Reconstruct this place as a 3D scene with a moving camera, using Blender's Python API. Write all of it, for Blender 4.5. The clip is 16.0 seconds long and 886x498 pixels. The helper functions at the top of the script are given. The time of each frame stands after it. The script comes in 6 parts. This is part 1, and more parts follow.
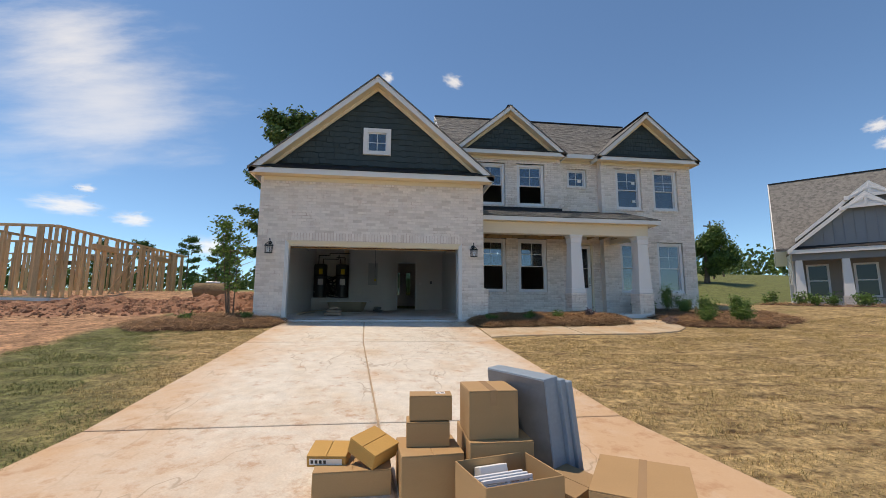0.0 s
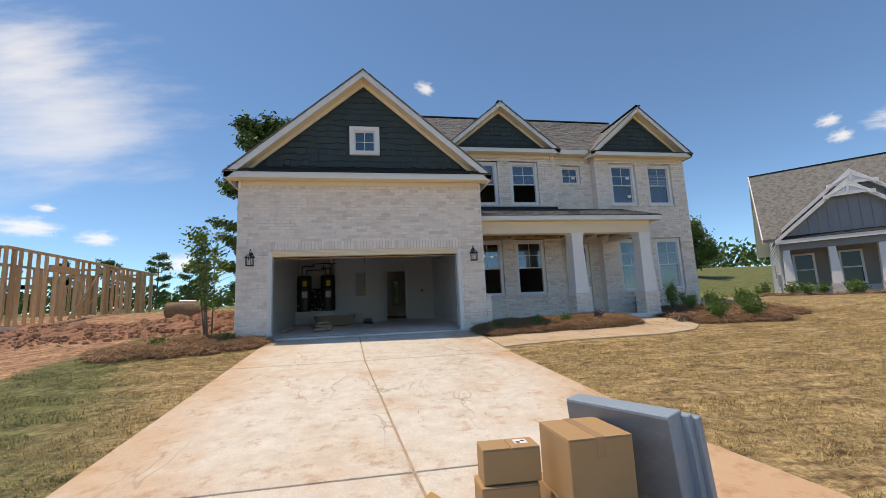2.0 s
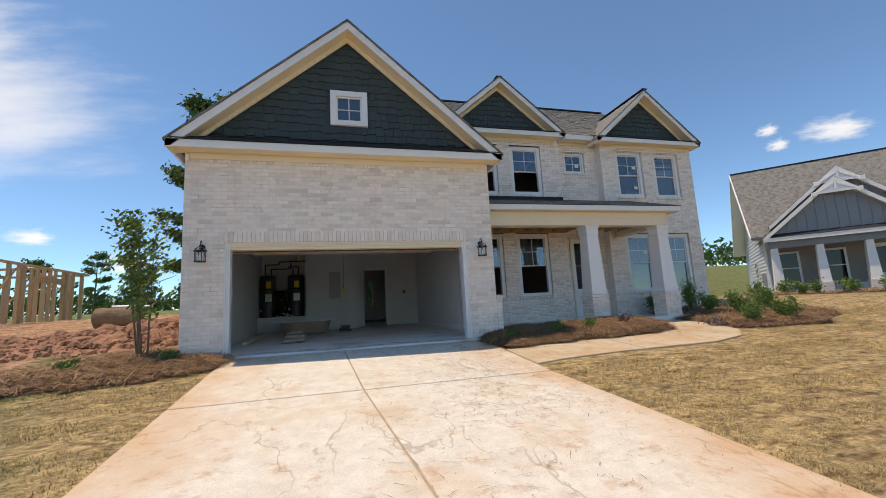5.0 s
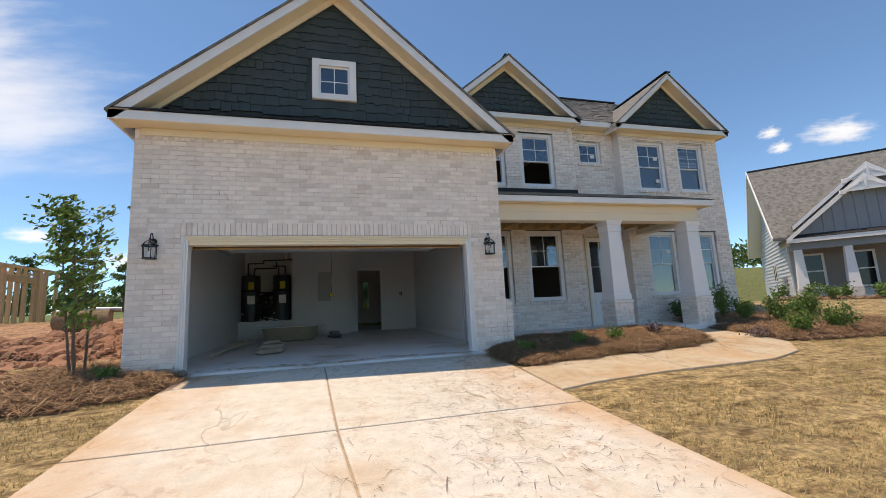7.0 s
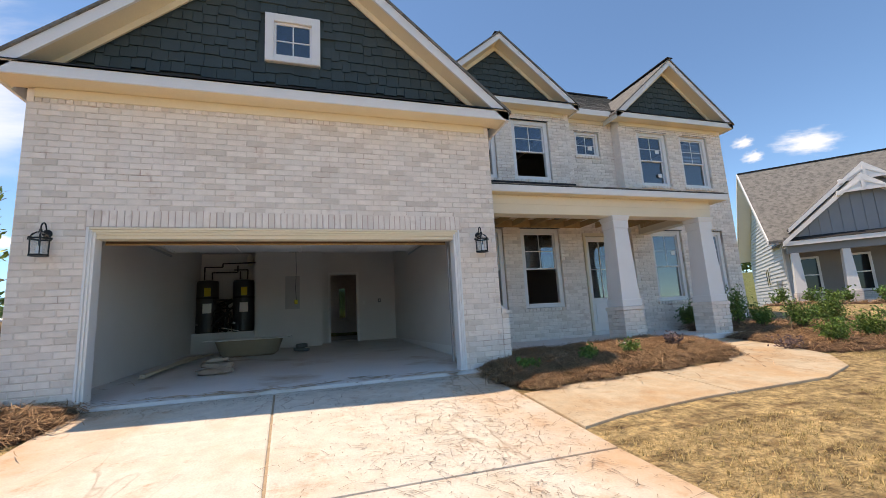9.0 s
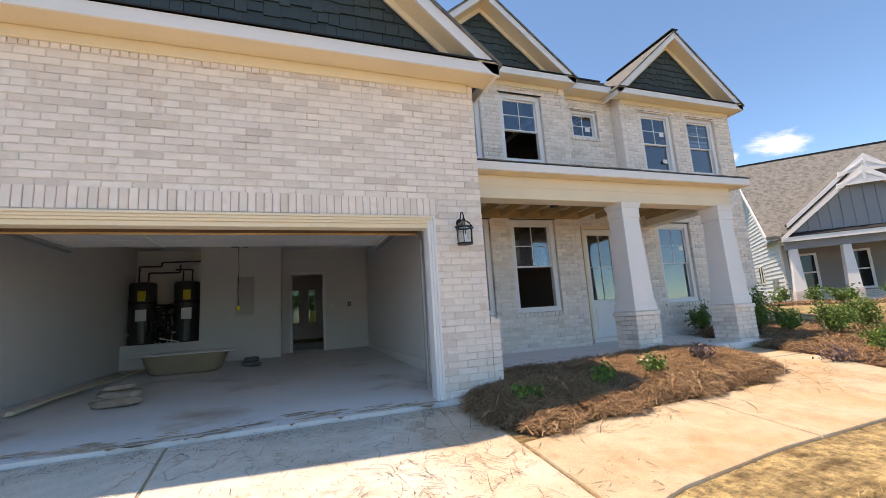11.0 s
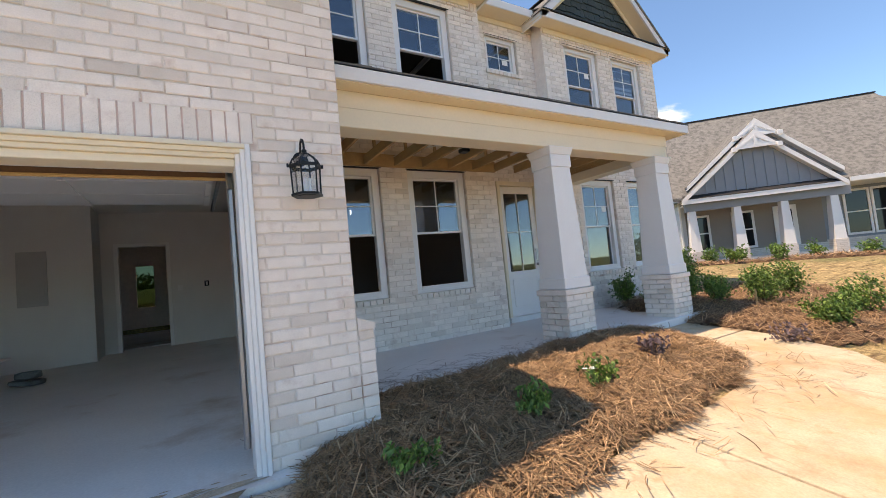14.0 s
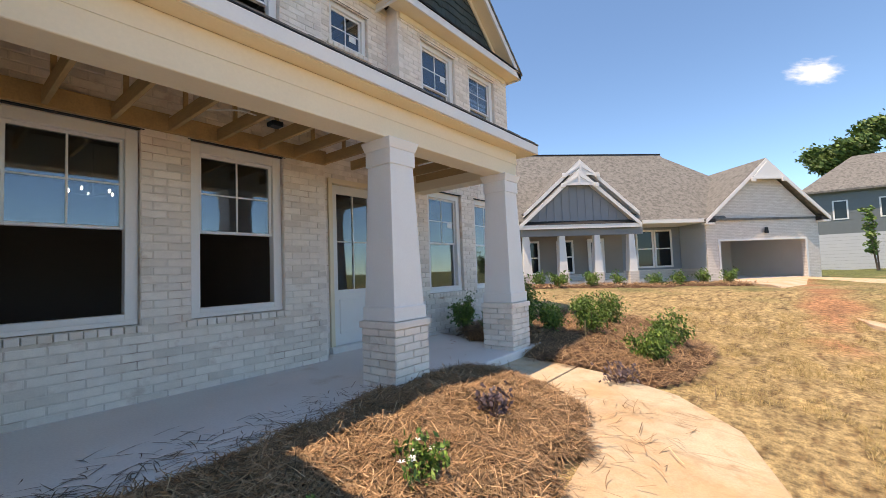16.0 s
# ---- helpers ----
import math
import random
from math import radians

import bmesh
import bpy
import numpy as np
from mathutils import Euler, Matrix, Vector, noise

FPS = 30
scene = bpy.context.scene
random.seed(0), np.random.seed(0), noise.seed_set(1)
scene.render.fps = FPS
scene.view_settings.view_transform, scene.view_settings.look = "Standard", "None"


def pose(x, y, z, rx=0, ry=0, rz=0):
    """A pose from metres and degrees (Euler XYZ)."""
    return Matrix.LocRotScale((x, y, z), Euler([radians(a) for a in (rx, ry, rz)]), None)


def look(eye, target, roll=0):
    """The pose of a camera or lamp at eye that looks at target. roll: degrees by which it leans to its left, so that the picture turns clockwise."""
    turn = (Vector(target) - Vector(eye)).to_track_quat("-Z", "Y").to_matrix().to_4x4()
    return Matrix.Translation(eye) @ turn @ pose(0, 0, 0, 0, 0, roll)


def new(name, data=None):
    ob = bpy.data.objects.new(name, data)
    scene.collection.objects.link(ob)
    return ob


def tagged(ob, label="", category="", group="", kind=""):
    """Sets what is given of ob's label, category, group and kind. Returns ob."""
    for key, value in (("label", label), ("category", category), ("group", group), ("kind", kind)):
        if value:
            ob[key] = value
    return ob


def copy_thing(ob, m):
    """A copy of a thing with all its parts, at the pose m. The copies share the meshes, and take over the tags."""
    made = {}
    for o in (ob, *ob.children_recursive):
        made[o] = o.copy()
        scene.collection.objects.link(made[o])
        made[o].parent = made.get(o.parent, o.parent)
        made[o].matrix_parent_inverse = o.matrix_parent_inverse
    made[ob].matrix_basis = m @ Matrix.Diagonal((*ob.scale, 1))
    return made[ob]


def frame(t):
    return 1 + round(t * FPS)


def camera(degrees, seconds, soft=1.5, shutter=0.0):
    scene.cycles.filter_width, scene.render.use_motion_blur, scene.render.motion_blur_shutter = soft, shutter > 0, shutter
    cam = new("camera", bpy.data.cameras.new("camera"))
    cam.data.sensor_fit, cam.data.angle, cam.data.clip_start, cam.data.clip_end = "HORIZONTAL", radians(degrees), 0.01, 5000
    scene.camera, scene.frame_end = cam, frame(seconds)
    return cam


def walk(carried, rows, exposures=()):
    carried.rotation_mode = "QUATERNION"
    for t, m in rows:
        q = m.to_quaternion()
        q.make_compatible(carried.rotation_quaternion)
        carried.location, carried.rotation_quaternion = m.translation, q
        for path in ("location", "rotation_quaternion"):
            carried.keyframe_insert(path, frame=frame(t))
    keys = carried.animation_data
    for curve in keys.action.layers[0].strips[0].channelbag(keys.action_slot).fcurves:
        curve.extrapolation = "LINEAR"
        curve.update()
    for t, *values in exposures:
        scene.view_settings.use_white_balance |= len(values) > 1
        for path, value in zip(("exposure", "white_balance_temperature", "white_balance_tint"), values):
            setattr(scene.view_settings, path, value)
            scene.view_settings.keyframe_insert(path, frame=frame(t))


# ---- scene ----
cam = camera(93.4, 16.0, soft=0.6)
PATH = [
    (0, (0.042, 0.029, 1.449), (0.291, 1.995, 1.717), 0.3),
    (0.5, (-0.009, 0.127, 1.43), (0.224, 2.094, 1.702), -0.1),
    (1, (-0.059, 0.402, 1.437), (0.176, 2.368, 1.719), -0.8),
    (1.5, (-0.18, 0.633, 1.466), (0.094, 2.593, 1.756), -1.6),
    (2, (-0.364, 0.928, 1.525), (-0.012, 2.875, 1.82), -2.6),
    (2.5, (-0.468, 1.263, 1.509), (-0.024, 3.191, 1.804), -3.4),
    (3, (-0.533, 1.581, 1.574), (-0.016, 3.49, 1.871), -3.6),
    (3.5, (-0.669, 1.914, 1.608), (-0.122, 3.814, 1.912), -3.5),
    (4, (-0.724, 2.263, 1.609), (-0.184, 4.164, 1.916), -3.4),
    (4.5, (-0.775, 2.629, 1.642), (-0.248, 4.534, 1.946), -3.3),
    (5, (-0.862, 3.002, 1.684), (-0.339, 4.91, 1.973), -3.2),
    (5.2, (-0.879, 3.132, 1.701), (-0.35, 5.039, 1.988), -3.0),
    (7.3, (-0.483, 4.464, 1.819), (0.033, 6.373, 2.113), -2.7),
    (7.5, (-0.48, 4.557, 1.804), (0.05, 6.462, 2.111), -2.2),
    (8, (-0.382, 4.905, 1.785), (0.166, 6.803, 2.096), -2.5),
    (8.5, (-0.311, 5.267, 1.831), (0.262, 7.157, 2.148), -2.9),
    (9, (-0.146, 5.628, 1.865), (0.451, 7.51, 2.183), -3.2),
    (9.2, (-0.088, 5.768, 1.872), (0.513, 7.648, 2.198), -3.3),
    (11.5, (0.68, 7.345, 2.075), (1.38, 9.195, 2.371), -4.0),
    (12, (0.924, 7.617, 2.138), (1.656, 9.459, 2.401), -4.4),
    (12.5, (1.079, 7.981, 2.148), (1.863, 9.808, 2.363), -4.9),
    (13, (1.208, 8.244, 2.184), (2.065, 10.044, 2.347), -5.2),
    (13.5, (1.485, 8.503, 2.206), (2.423, 10.265, 2.322), -5.6),
    (14, (1.704, 8.761, 2.221), (2.734, 10.472, 2.333), -5.6),
    (14.5, (1.956, 9.022, 2.305), (3.108, 10.651, 2.438), -4.2),
    (15, (2.282, 9.181, 2.316), (3.569, 10.704, 2.475), -2.5),
    (15.5, (2.541, 9.376, 2.31), (3.982, 10.754, 2.461), -1.8),
    (16, (2.799, 9.571, 2.335), (4.36, 10.817, 2.442), -2.1),
]
walk(cam, [(t, look(eye, target, roll)) for t, eye, target, roll in PATH],
     exposures=[(0, 0.44, 8600, 16), (3, 0.55, 8600, 16), (5, 0.62, 8700, 16), (9, 0.92, 8900, 18), (12.5, 1.36, 9500, 20), (16, 1.20, 9400, 20)])

# ---- world, sun ----
SUN_EL, SUN_AZ = 71.2, 70.2          # degrees; azimuth from +y towards -x
world = bpy.data.worlds.new("world")
scene.world = world
world.use_nodes = True
wn = world.node_tree.nodes
sky = wn.new("ShaderNodeTexSky")
sky.sky_type, sky.sun_disc = "NISHITA", False
sky.sun_elevation, sky.sun_rotation = radians(SUN_EL), radians(-SUN_AZ)
sky.altitude, sky.air_density, sky.dust_density, sky.ozone_density = 300, 0.72, 0.1, 4.0
wn["Background"].inputs["Strength"].default_value = 0.135
tone = wn.new("ShaderNodeMix")
tone.data_type, tone.blend_type = "RGBA", "MULTIPLY"
tone.inputs["Factor"].default_value = 1.0
tone.inputs["B"].default_value = (0.65, 0.95, 1.09, 1)
world.node_tree.links.new(sky.outputs[0], tone.inputs["A"])
world.node_tree.links.new(tone.outputs["Result"], wn["Background"].inputs["Color"])
sun = new("sun", bpy.data.lights.new("sun", "SUN"))
sun.data.energy, sun.data.angle, sun.data.color = 2.5, radians(0.53), (1.0, 0.95, 0.88)
_el, _az = radians(SUN_EL), radians(SUN_AZ)
sun.matrix_world = look((0, 0, 60), (60 * math.sin(_az) * math.cos(_el) / math.sin(_el), -60 * math.cos(_az) * math.cos(_el) / math.sin(_el), 0))


# ---- materials ----
def mat(name, color, rough=0.8, var=0.12, scale=6.0, fine=60.0, bump=0.2, metal=0.0, stain=None, stain_at=(0.5, 0.65), stain_scale=1.5,
        rand=0.0, island=0.0, second=None, second_at=0.5, spec=0.4, bdist=0.01, stretch=(1, 1, 1)):
    """Noise at two scales, optional stain colour, and a random shade per object or per island."""
    m = bpy.data.materials.new(name)
    m.use_nodes = True
    nt = m.node_tree
    n, ln = nt.nodes, nt.links
    b = n["Principled BSDF"]
    b.inputs["Roughness"].default_value, b.inputs["Metallic"].default_value = rough, metal
    b.inputs["Specular IOR Level"].default_value = spec
    mp = n.new("ShaderNodeMapping")
    geo = n.new("ShaderNodeNewGeometry")
    mp.inputs["Scale"].default_value = stretch
    ln.new(geo.outputs["Position"], mp.inputs["Vector"])
    big, small = n.new("ShaderNodeTexNoise"), n.new("ShaderNodeTexNoise")
    big.inputs["Scale"].default_value, small.inputs["Scale"].default_value = scale, fine
    big.inputs["Detail"].default_value, small.inputs["Detail"].default_value = 5, 4
    for t in (big, small):
        ln.new(mp.outputs[0], t.inputs["Vector"])
    add = n.new("ShaderNodeMath")
    add.operation = "ADD"
    ln.new(big.outputs["Fac"], add.inputs[0])
    ln.new(small.outputs["Fac"], add.inputs[1])
    rng = n.new("ShaderNodeMapRange")
    rng.inputs["From Min"].default_value, rng.inputs["From Max"].default_value = 0.6, 1.4
    rng.inputs["To Min"].default_value, rng.inputs["To Max"].default_value = 1 - var, 1 + var
    ln.new(add.outputs[0], rng.inputs["Value"])
    shade = rng.outputs[0]
    if rand or island:
        src = n.new("ShaderNodeObjectInfo").outputs["Random"] if rand else geo.outputs["Random Per Island"]
        r2 = n.new("ShaderNodeMapRange")
        r2.inputs["To Min"].default_value, r2.inputs["To Max"].default_value = 1 - max(rand, island), 1 + max(rand, island)
        ln.new(src, r2.inputs["Value"])
        mul = n.new("ShaderNodeMath")
        mul.operation = "MULTIPLY"
        ln.new(shade, mul.inputs[0])
        ln.new(r2.outputs[0], mul.inputs[1])
        shade = mul.outputs[0]
    base = n.new("ShaderNodeRGB")
    base.outputs[0].default_value = (*color, 1)
    col = base.outputs[0]
    if stain is not None:
        st, ramp, mix = n.new("ShaderNodeTexNoise"), n.new("ShaderNodeMapRange"), n.new("ShaderNodeMix")
        st.inputs["Scale"].default_value, st.inputs["Detail"].default_value, st.inputs["Roughness"].default_value = stain_scale, 7, 0.62
        ln.new(mp.outputs[0], st.inputs["Vector"])
        ramp.inputs["From Min"].default_value, ramp.inputs["From Max"].default_value = stain_at
        ln.new(st.outputs["Fac"], ramp.inputs["Value"])
        mix.data_type = "RGBA"
        ln.new(ramp.outputs[0], mix.inputs["Factor"])
        ln.new(col, mix.inputs["A"])
        mix.inputs["B"].default_value = (*stain, 1)
        col = mix.outputs["Result"]
    if second is not None:
        src = n.new("ShaderNodeObjectInfo").outputs["Random"] if rand else geo.outputs["Random Per Island"]
        wh, mr, mix2 = n.new("ShaderNodeTexWhiteNoise"), n.new("ShaderNodeMapRange"), n.new("ShaderNodeMix")
        wh.noise_dimensions = "1D"
        ln.new(src, wh.inputs["W"])
        mr.inputs["From Min"].default_value, mr.inputs["From Max"].default_value = second_at, 1.0
        ln.new(wh.outputs["Value"], mr.inputs["Value"])
        mix2.data_type = "RGBA"
        ln.new(mr.outputs[0], mix2.inputs["Factor"])
        ln.new(col, mix2.inputs["A"])
        mix2.inputs["B"].default_value = (*second, 1)
        col = mix2.outputs["Result"]
    vm = n.new("ShaderNodeVectorMath")
    vm.operation = "SCALE"
    ln.new(col, vm.inputs[0])
    ln.new(shade, vm.inputs["Scale"])
    ln.new(vm.outputs[0], b.inputs["Base Color"])
    if bump:
        bm_ = n.new("ShaderNodeBump")
        bm_.inputs["Strength"].default_value, bm_.inputs["Distance"].default_value = bump, bdist
        ln.new(add.outputs[0], bm_.inputs["Height"])
        ln.new(bm_.outputs[0], b.inputs["Normal"])
    return m


def glass_mat(name, tint=(0.75, 0.82, 0.85), gloss=0.1):
    m = bpy.data.materials.new(name)
    m.use_nodes = True
    n, ln = m.node_tree.nodes, m.node_tree.links
    n.remove(n["Principled BSDF"])
    tr, gl, mx, lw, pw, mr = (n.new("ShaderNode" + k) for k in ("BsdfTransparent", "BsdfGlossy", "MixShader", "LayerWeight", "Math", "MapRange"))
    tr.inputs["Color"].default_value = (*tint, 1)
    gl.inputs["Roughness"].default_value = 0.0
    lw.inputs["Blend"].default_value = 0.5
    pw.operation = "POWER"
    pw.inputs[1].default_value = 4.0
    mr.inputs["To Min"].default_value, mr.inputs["To Max"].default_value = gloss, 1.0
    ln.new(lw.outputs["Facing"], pw.inputs[0])
    ln.new(pw.outputs[0], mr.inputs["Value"])
    ln.new(mr.outputs[0], mx.inputs[0])
    ln.new(tr.outputs[0], mx.inputs[1])
    ln.new(gl.outputs[0], mx.inputs[2])
    ln.new(mx.outputs[0], n["Material Output"].inputs["Surface"])
    return m


M_BRICK = mat("whitewashed_brick", (0.86, 0.775, 0.70), 0.9, 0.10, 9, 140, 0.5, rand=0.05, stain=(0.60, 0.46, 0.39), stain_at=(0.58, 0.78), stain_scale=4, second=(0.72, 0.63, 0.55), second_at=0.66)
M_BRICKS = mat("whitewashed_bricks", (0.86, 0.775, 0.70), 0.9, 0.10, 9, 140, 0.5, island=0.05, stain=(0.60, 0.46, 0.39), stain_at=(0.58, 0.78), stain_scale=4, second=(0.72, 0.63, 0.55), second_at=0.66)
M_MORTAR = mat("mortar", (0.78, 0.70, 0.62), 0.95, 0.12, 8, 200, 0.5, stain=(0.52, 0.36, 0.29), stain_at=(0.54, 0.68), stain_scale=2.4)
M_MORTAR_RED = mat("red_stained_mortar", (0.62, 0.46, 0.40), 0.95, 0.15, 8, 200, 0.5)
M_TRIM = mat("cream_primed_trim", (0.80, 0.70, 0.53), 0.55, 0.04, 2, 40, 0.03)
M_SOFFIT = mat("cream_soffit", (0.80, 0.69, 0.50), 0.6, 0.04, 2, 40, 0.03)
M_WHITE = mat("white_paint", (0.80, 0.79, 0.77), 0.45, 0.03, 3, 50, 0.03)
M_VINYL = mat("white_vinyl", (0.80, 0.80, 0.80), 0.35, 0.02, 3, 50, 0.0)
M_SLATE = mat("dark_teal_shingle", (0.045, 0.066, 0.068), 0.75, 0.12, 6, 90, 0.3, rand=0.10, stretch=(1, 1, 0.2))
M_SLATES = mat("dark_teal_shingles", (0.045, 0.066, 0.068), 0.75, 0.12, 6, 90, 0.3, island=0.10, stretch=(1, 1, 0.2))
M_ROOF = mat("weathered_asphalt_shingle", (0.205, 0.20, 0.185), 0.95, 0.30, 7, 45, 0.6, island=0.16, stain=(0.125, 0.123, 0.117), stain_at=(0.45, 0.62), stain_scale=5)
M_FELT = mat("black_roof_felt", (0.02, 0.02, 0.022), 0.7, 0.2, 5, 60, 0.3)
M_CONC = mat("concrete_with_clay_dust", (0.64, 0.60, 0.52), 0.9, 0.16, 7.0, 55, 0.4, stain=(0.56, 0.46, 0.34), stain_at=(0.50, 0.80), stain_scale=1.3)
M_WALK = mat("clay_dusted_walk_concrete", (0.52, 0.425, 0.30), 0.9, 0.18, 6.0, 55, 0.4, stain=(0.45, 0.29, 0.16), stain_at=(0.42, 0.72), stain_scale=1.6)
M_SLAB = mat("garage_concrete", (0.76, 0.74, 0.71), 0.75, 0.10, 1.2, 50, 0.15, stain=(0.50, 0.38, 0.28), stain_at=(0.56, 0.75), stain_scale=0.8)
M_DRY = mat("grey_primed_drywall", (0.73, 0.71, 0.68), 0.9, 0.04, 1.5, 80, 0.05)
# Darker than real drywall: the gloom of unlit rooms is put into this colour.
M_UNLIT_ROOM = mat("unlit_room_colour", (0.17, 0.16, 0.15), 0.9, 0.04, 1.5, 80, 0.05)
M_WOOD = mat("framing_lumber", (0.60, 0.41, 0.225), 0.85, 0.18, 4, 60, 0.3, rand=0.2, second=(0.66, 0.50, 0.32), stretch=(1, 1, 0.15))
M_JOIST = mat("porch_lumber", (0.46, 0.30, 0.14), 0.85, 0.18, 6, 60, 0.3, stretch=(1, 0.2, 1))
M_OSB = mat("sheathing_board", (0.42, 0.29, 0.16), 0.9, 0.25, 12, 60, 0.3)
M_BLACK = mat("black_metal", (0.012, 0.012, 0.013), 0.45, 0.1, 8, 80, 0.1, metal=0.3)
M_STEEL = mat("galvanised_steel", (0.45, 0.45, 0.46), 0.35, 0.1, 8, 80, 0.1, metal=0.9)
M_CARD = mat("corrugated_cardboard", (0.42, 0.265, 0.13), 0.85, 0.07, 3, 90, 0.1, stretch=(1, 1, 3))
M_CARD2 = mat("bright_cardboard", (0.52, 0.30, 0.09), 0.8, 0.07, 3, 90, 0.1)
M_CARDIN = mat("cardboard_inside", (0.33, 0.22, 0.12), 0.9, 0.08, 3, 90, 0.1)
M_TAPE = mat("packing_tape", (0.40, 0.25, 0.13), 0.25, 0.05, 3, 50, 0.0)
M_FOAM = mat("blue_grey_foam_board", (0.27, 0.35, 0.42), 0.35, 0.08, 3, 40, 0.1)
M_FOAMW = mat("grey_plastic_wrap", (0.15, 0.165, 0.185), 0.3, 0.15, 3, 9, 0.3, spec=0.6, bdist=0.02)
M_PAPER = mat("paper_label", (0.8, 0.8, 0.78), 0.6, 0.03, 5, 50, 0.0)
M_INK = mat("print_ink", (0.05, 0.05, 0.05), 0.6, 0.1, 5, 50, 0.0)
def clay_on_concrete(m, clay, edge):
    """Washed-out clay in broad drifts, heavier along the slab edges, and thin dragged dirt lines."""
    n, ln = m.node_tree.nodes, m.node_tree.links
    b = n["Principled BSDF"]
    col = b.inputs["Base Color"].links[0].from_socket
    pos = n["Geometry"].outputs["Position"]

    def tex(scale, detail, rough, dist=0.0, stretch=None):
        t = n.new("ShaderNodeTexNoise")
        t.inputs["Scale"].default_value, t.inputs["Detail"].default_value = scale, detail
        t.inputs["Roughness"].default_value, t.inputs["Distortion"].default_value = rough, dist
        if stretch:
            mp = n.new("ShaderNodeMapping")
            mp.inputs["Scale"].default_value, mp.inputs["Rotation"].default_value = stretch, (0, 0, 0.5)
            ln.new(pos, mp.inputs[0])
            ln.new(mp.outputs[0], t.inputs["Vector"])
        else:
            ln.new(pos, t.inputs["Vector"])
        return t.outputs["Fac"]

    def math_(op, a, c, d=None):
        q = n.new("ShaderNodeMath")
        q.operation = op
        for i, v in enumerate((a, c, d)):
            if v is None:
                continue
            if isinstance(v, (int, float)):
                q.inputs[i].default_value = v
            else:
                ln.new(v, q.inputs[i])
        return q.outputs[0]

    def ramp(v, lo, hi, to=1.0):
        q = n.new("ShaderNodeMapRange")
        q.inputs["From Min"].default_value, q.inputs["From Max"].default_value, q.inputs["To Max"].default_value = lo, hi, to
        ln.new(v, q.inputs["Value"])
        return q.outputs[0]

    def over(a, colour, f):
        x = n.new("ShaderNodeMix")
        x.data_type = "RGBA"
        ln.new(f, x.inputs["Factor"])
        ln.new(a, x.inputs["A"])
        x.inputs["B"].default_value = (*colour, 1)
        return x.outputs["Result"]
    sep = n.new("ShaderNodeSeparateXYZ")
    ln.new(pos, sep.inputs[0])
    side = math_("ABSOLUTE", math_("ADD", sep.outputs["X"], 0.22), 0)
    band = math_("MULTIPLY_ADD", ramp(side, 1.4, 2.7), edge, tex(0.8, 8, 0.65))
    band = math_("MULTIPLY_ADD", ramp(sep.outputs["Y"], 6.5, 1.5), edge * 0.5, band)
    col = over(col, clay, ramp(band, 0.54, 0.92, 0.85))
    fine = tex(4.5, 9, 0.7)
    col = over(col, (clay[0] * .75, clay[1] * .62, clay[2] * .55), ramp(math_("MULTIPLY_ADD", ramp(sep.outputs["Y"], 9.0, 2.0), 0.06, fine), 0.57, 0.74, 0.7))
    line = math_("ABSOLUTE", math_("SUBTRACT", tex(1.3, 4, 0.5, 0.25, (1, .4, 1)), 0.5), 0)
    gate = ramp(tex(0.9, 3, 0.5), 0.46, 0.60)
    col = over(col, (0.25, 0.17, 0.10), math_("MULTIPLY", math_("MULTIPLY", ramp(line, 0.009, 0.0015), gate), 0.45))
    ln.new(col, b.inputs["Base Color"])


clay_on_concrete(M_CONC, (0.55, 0.34, 0.185), 0.36)
clay_on_concrete(M_WALK, (0.58, 0.38, 0.21), 0.05)
M_GLASS = glass_mat("window_glass", (0.72, 0.77, 0.80), gloss=0.13)
M_GLASS_CLEAR = glass_mat("lantern_glass", (0.98, 0.98, 0.98), 0.03)
M_STRAW = mat("pine_straw", (0.29, 0.17, 0.09), 0.8, 0.2, 4, 60, 0.2, island=0.6, second=(0.48, 0.32, 0.185))
M_STRAWBED = mat("pine_straw_bed", (0.13, 0.07, 0.04), 0.95, 0.35, 7, 60, 0.8, bdist=0.03)
M_LEAF = mat("shrub_leaf", (0.085, 0.17, 0.035), 0.45, 0.2, 5, 40, 0.0, island=0.45, second=(0.24, 0.36, 0.08))
M_TREELEAF = mat("tree_leaf", (0.085, 0.15, 0.038), 0.6, 0.2, 2, 20, 0.0, island=0.4, second=(0.14, 0.21, 0.05))
M_PURPLE = mat("purple_leaf", (0.14, 0.10, 0.11), 0.5, 0.2, 5, 40, 0.0, island=0.35)
M_PETAL = mat("white_petal", (0.8, 0.8, 0.78), 0.6, 0.05, 5, 40, 0.0)
M_BARK = mat("bark", (0.17, 0.12, 0.085), 0.95, 0.25, 15, 60, 0.5, stretch=(1, 1, 0.2))
M_GRASS = mat("dormant_grass_blades", (0.47, 0.345, 0.16), 0.8, 0.2, 1.2, 30, 0.0, island=0.4, second=(0.36, 0.28, 0.11))
M_SAPLING = mat("bright_sapling_leaf", (0.12, 0.21, 0.04), 0.5, 0.2, 3, 20, 0.0, island=0.4, second=(0.20, 0.31, 0.07))
M_GRASSG = mat("green_grass_blades", (0.17, 0.20, 0.07), 0.8, 0.2, 1.2, 30, 0.0, island=0.35, second=(0.28, 0.24, 0.09))
M_CLAY = mat("red_clay_clods", (0.32, 0.165, 0.10), 0.95, 0.3, 2, 30, 0.7, island=0.25, second=(0.27, 0.15, 0.09), bdist=0.03)
M_NSIDING = mat("blue_grey_siding", (0.24, 0.27, 0.30), 0.7, 0.05, 3, 50, 0.05)
M_NLAP = mat("light_lap_siding", (0.52, 0.55, 0.57), 0.7, 0.04, 3, 50, 0.05)
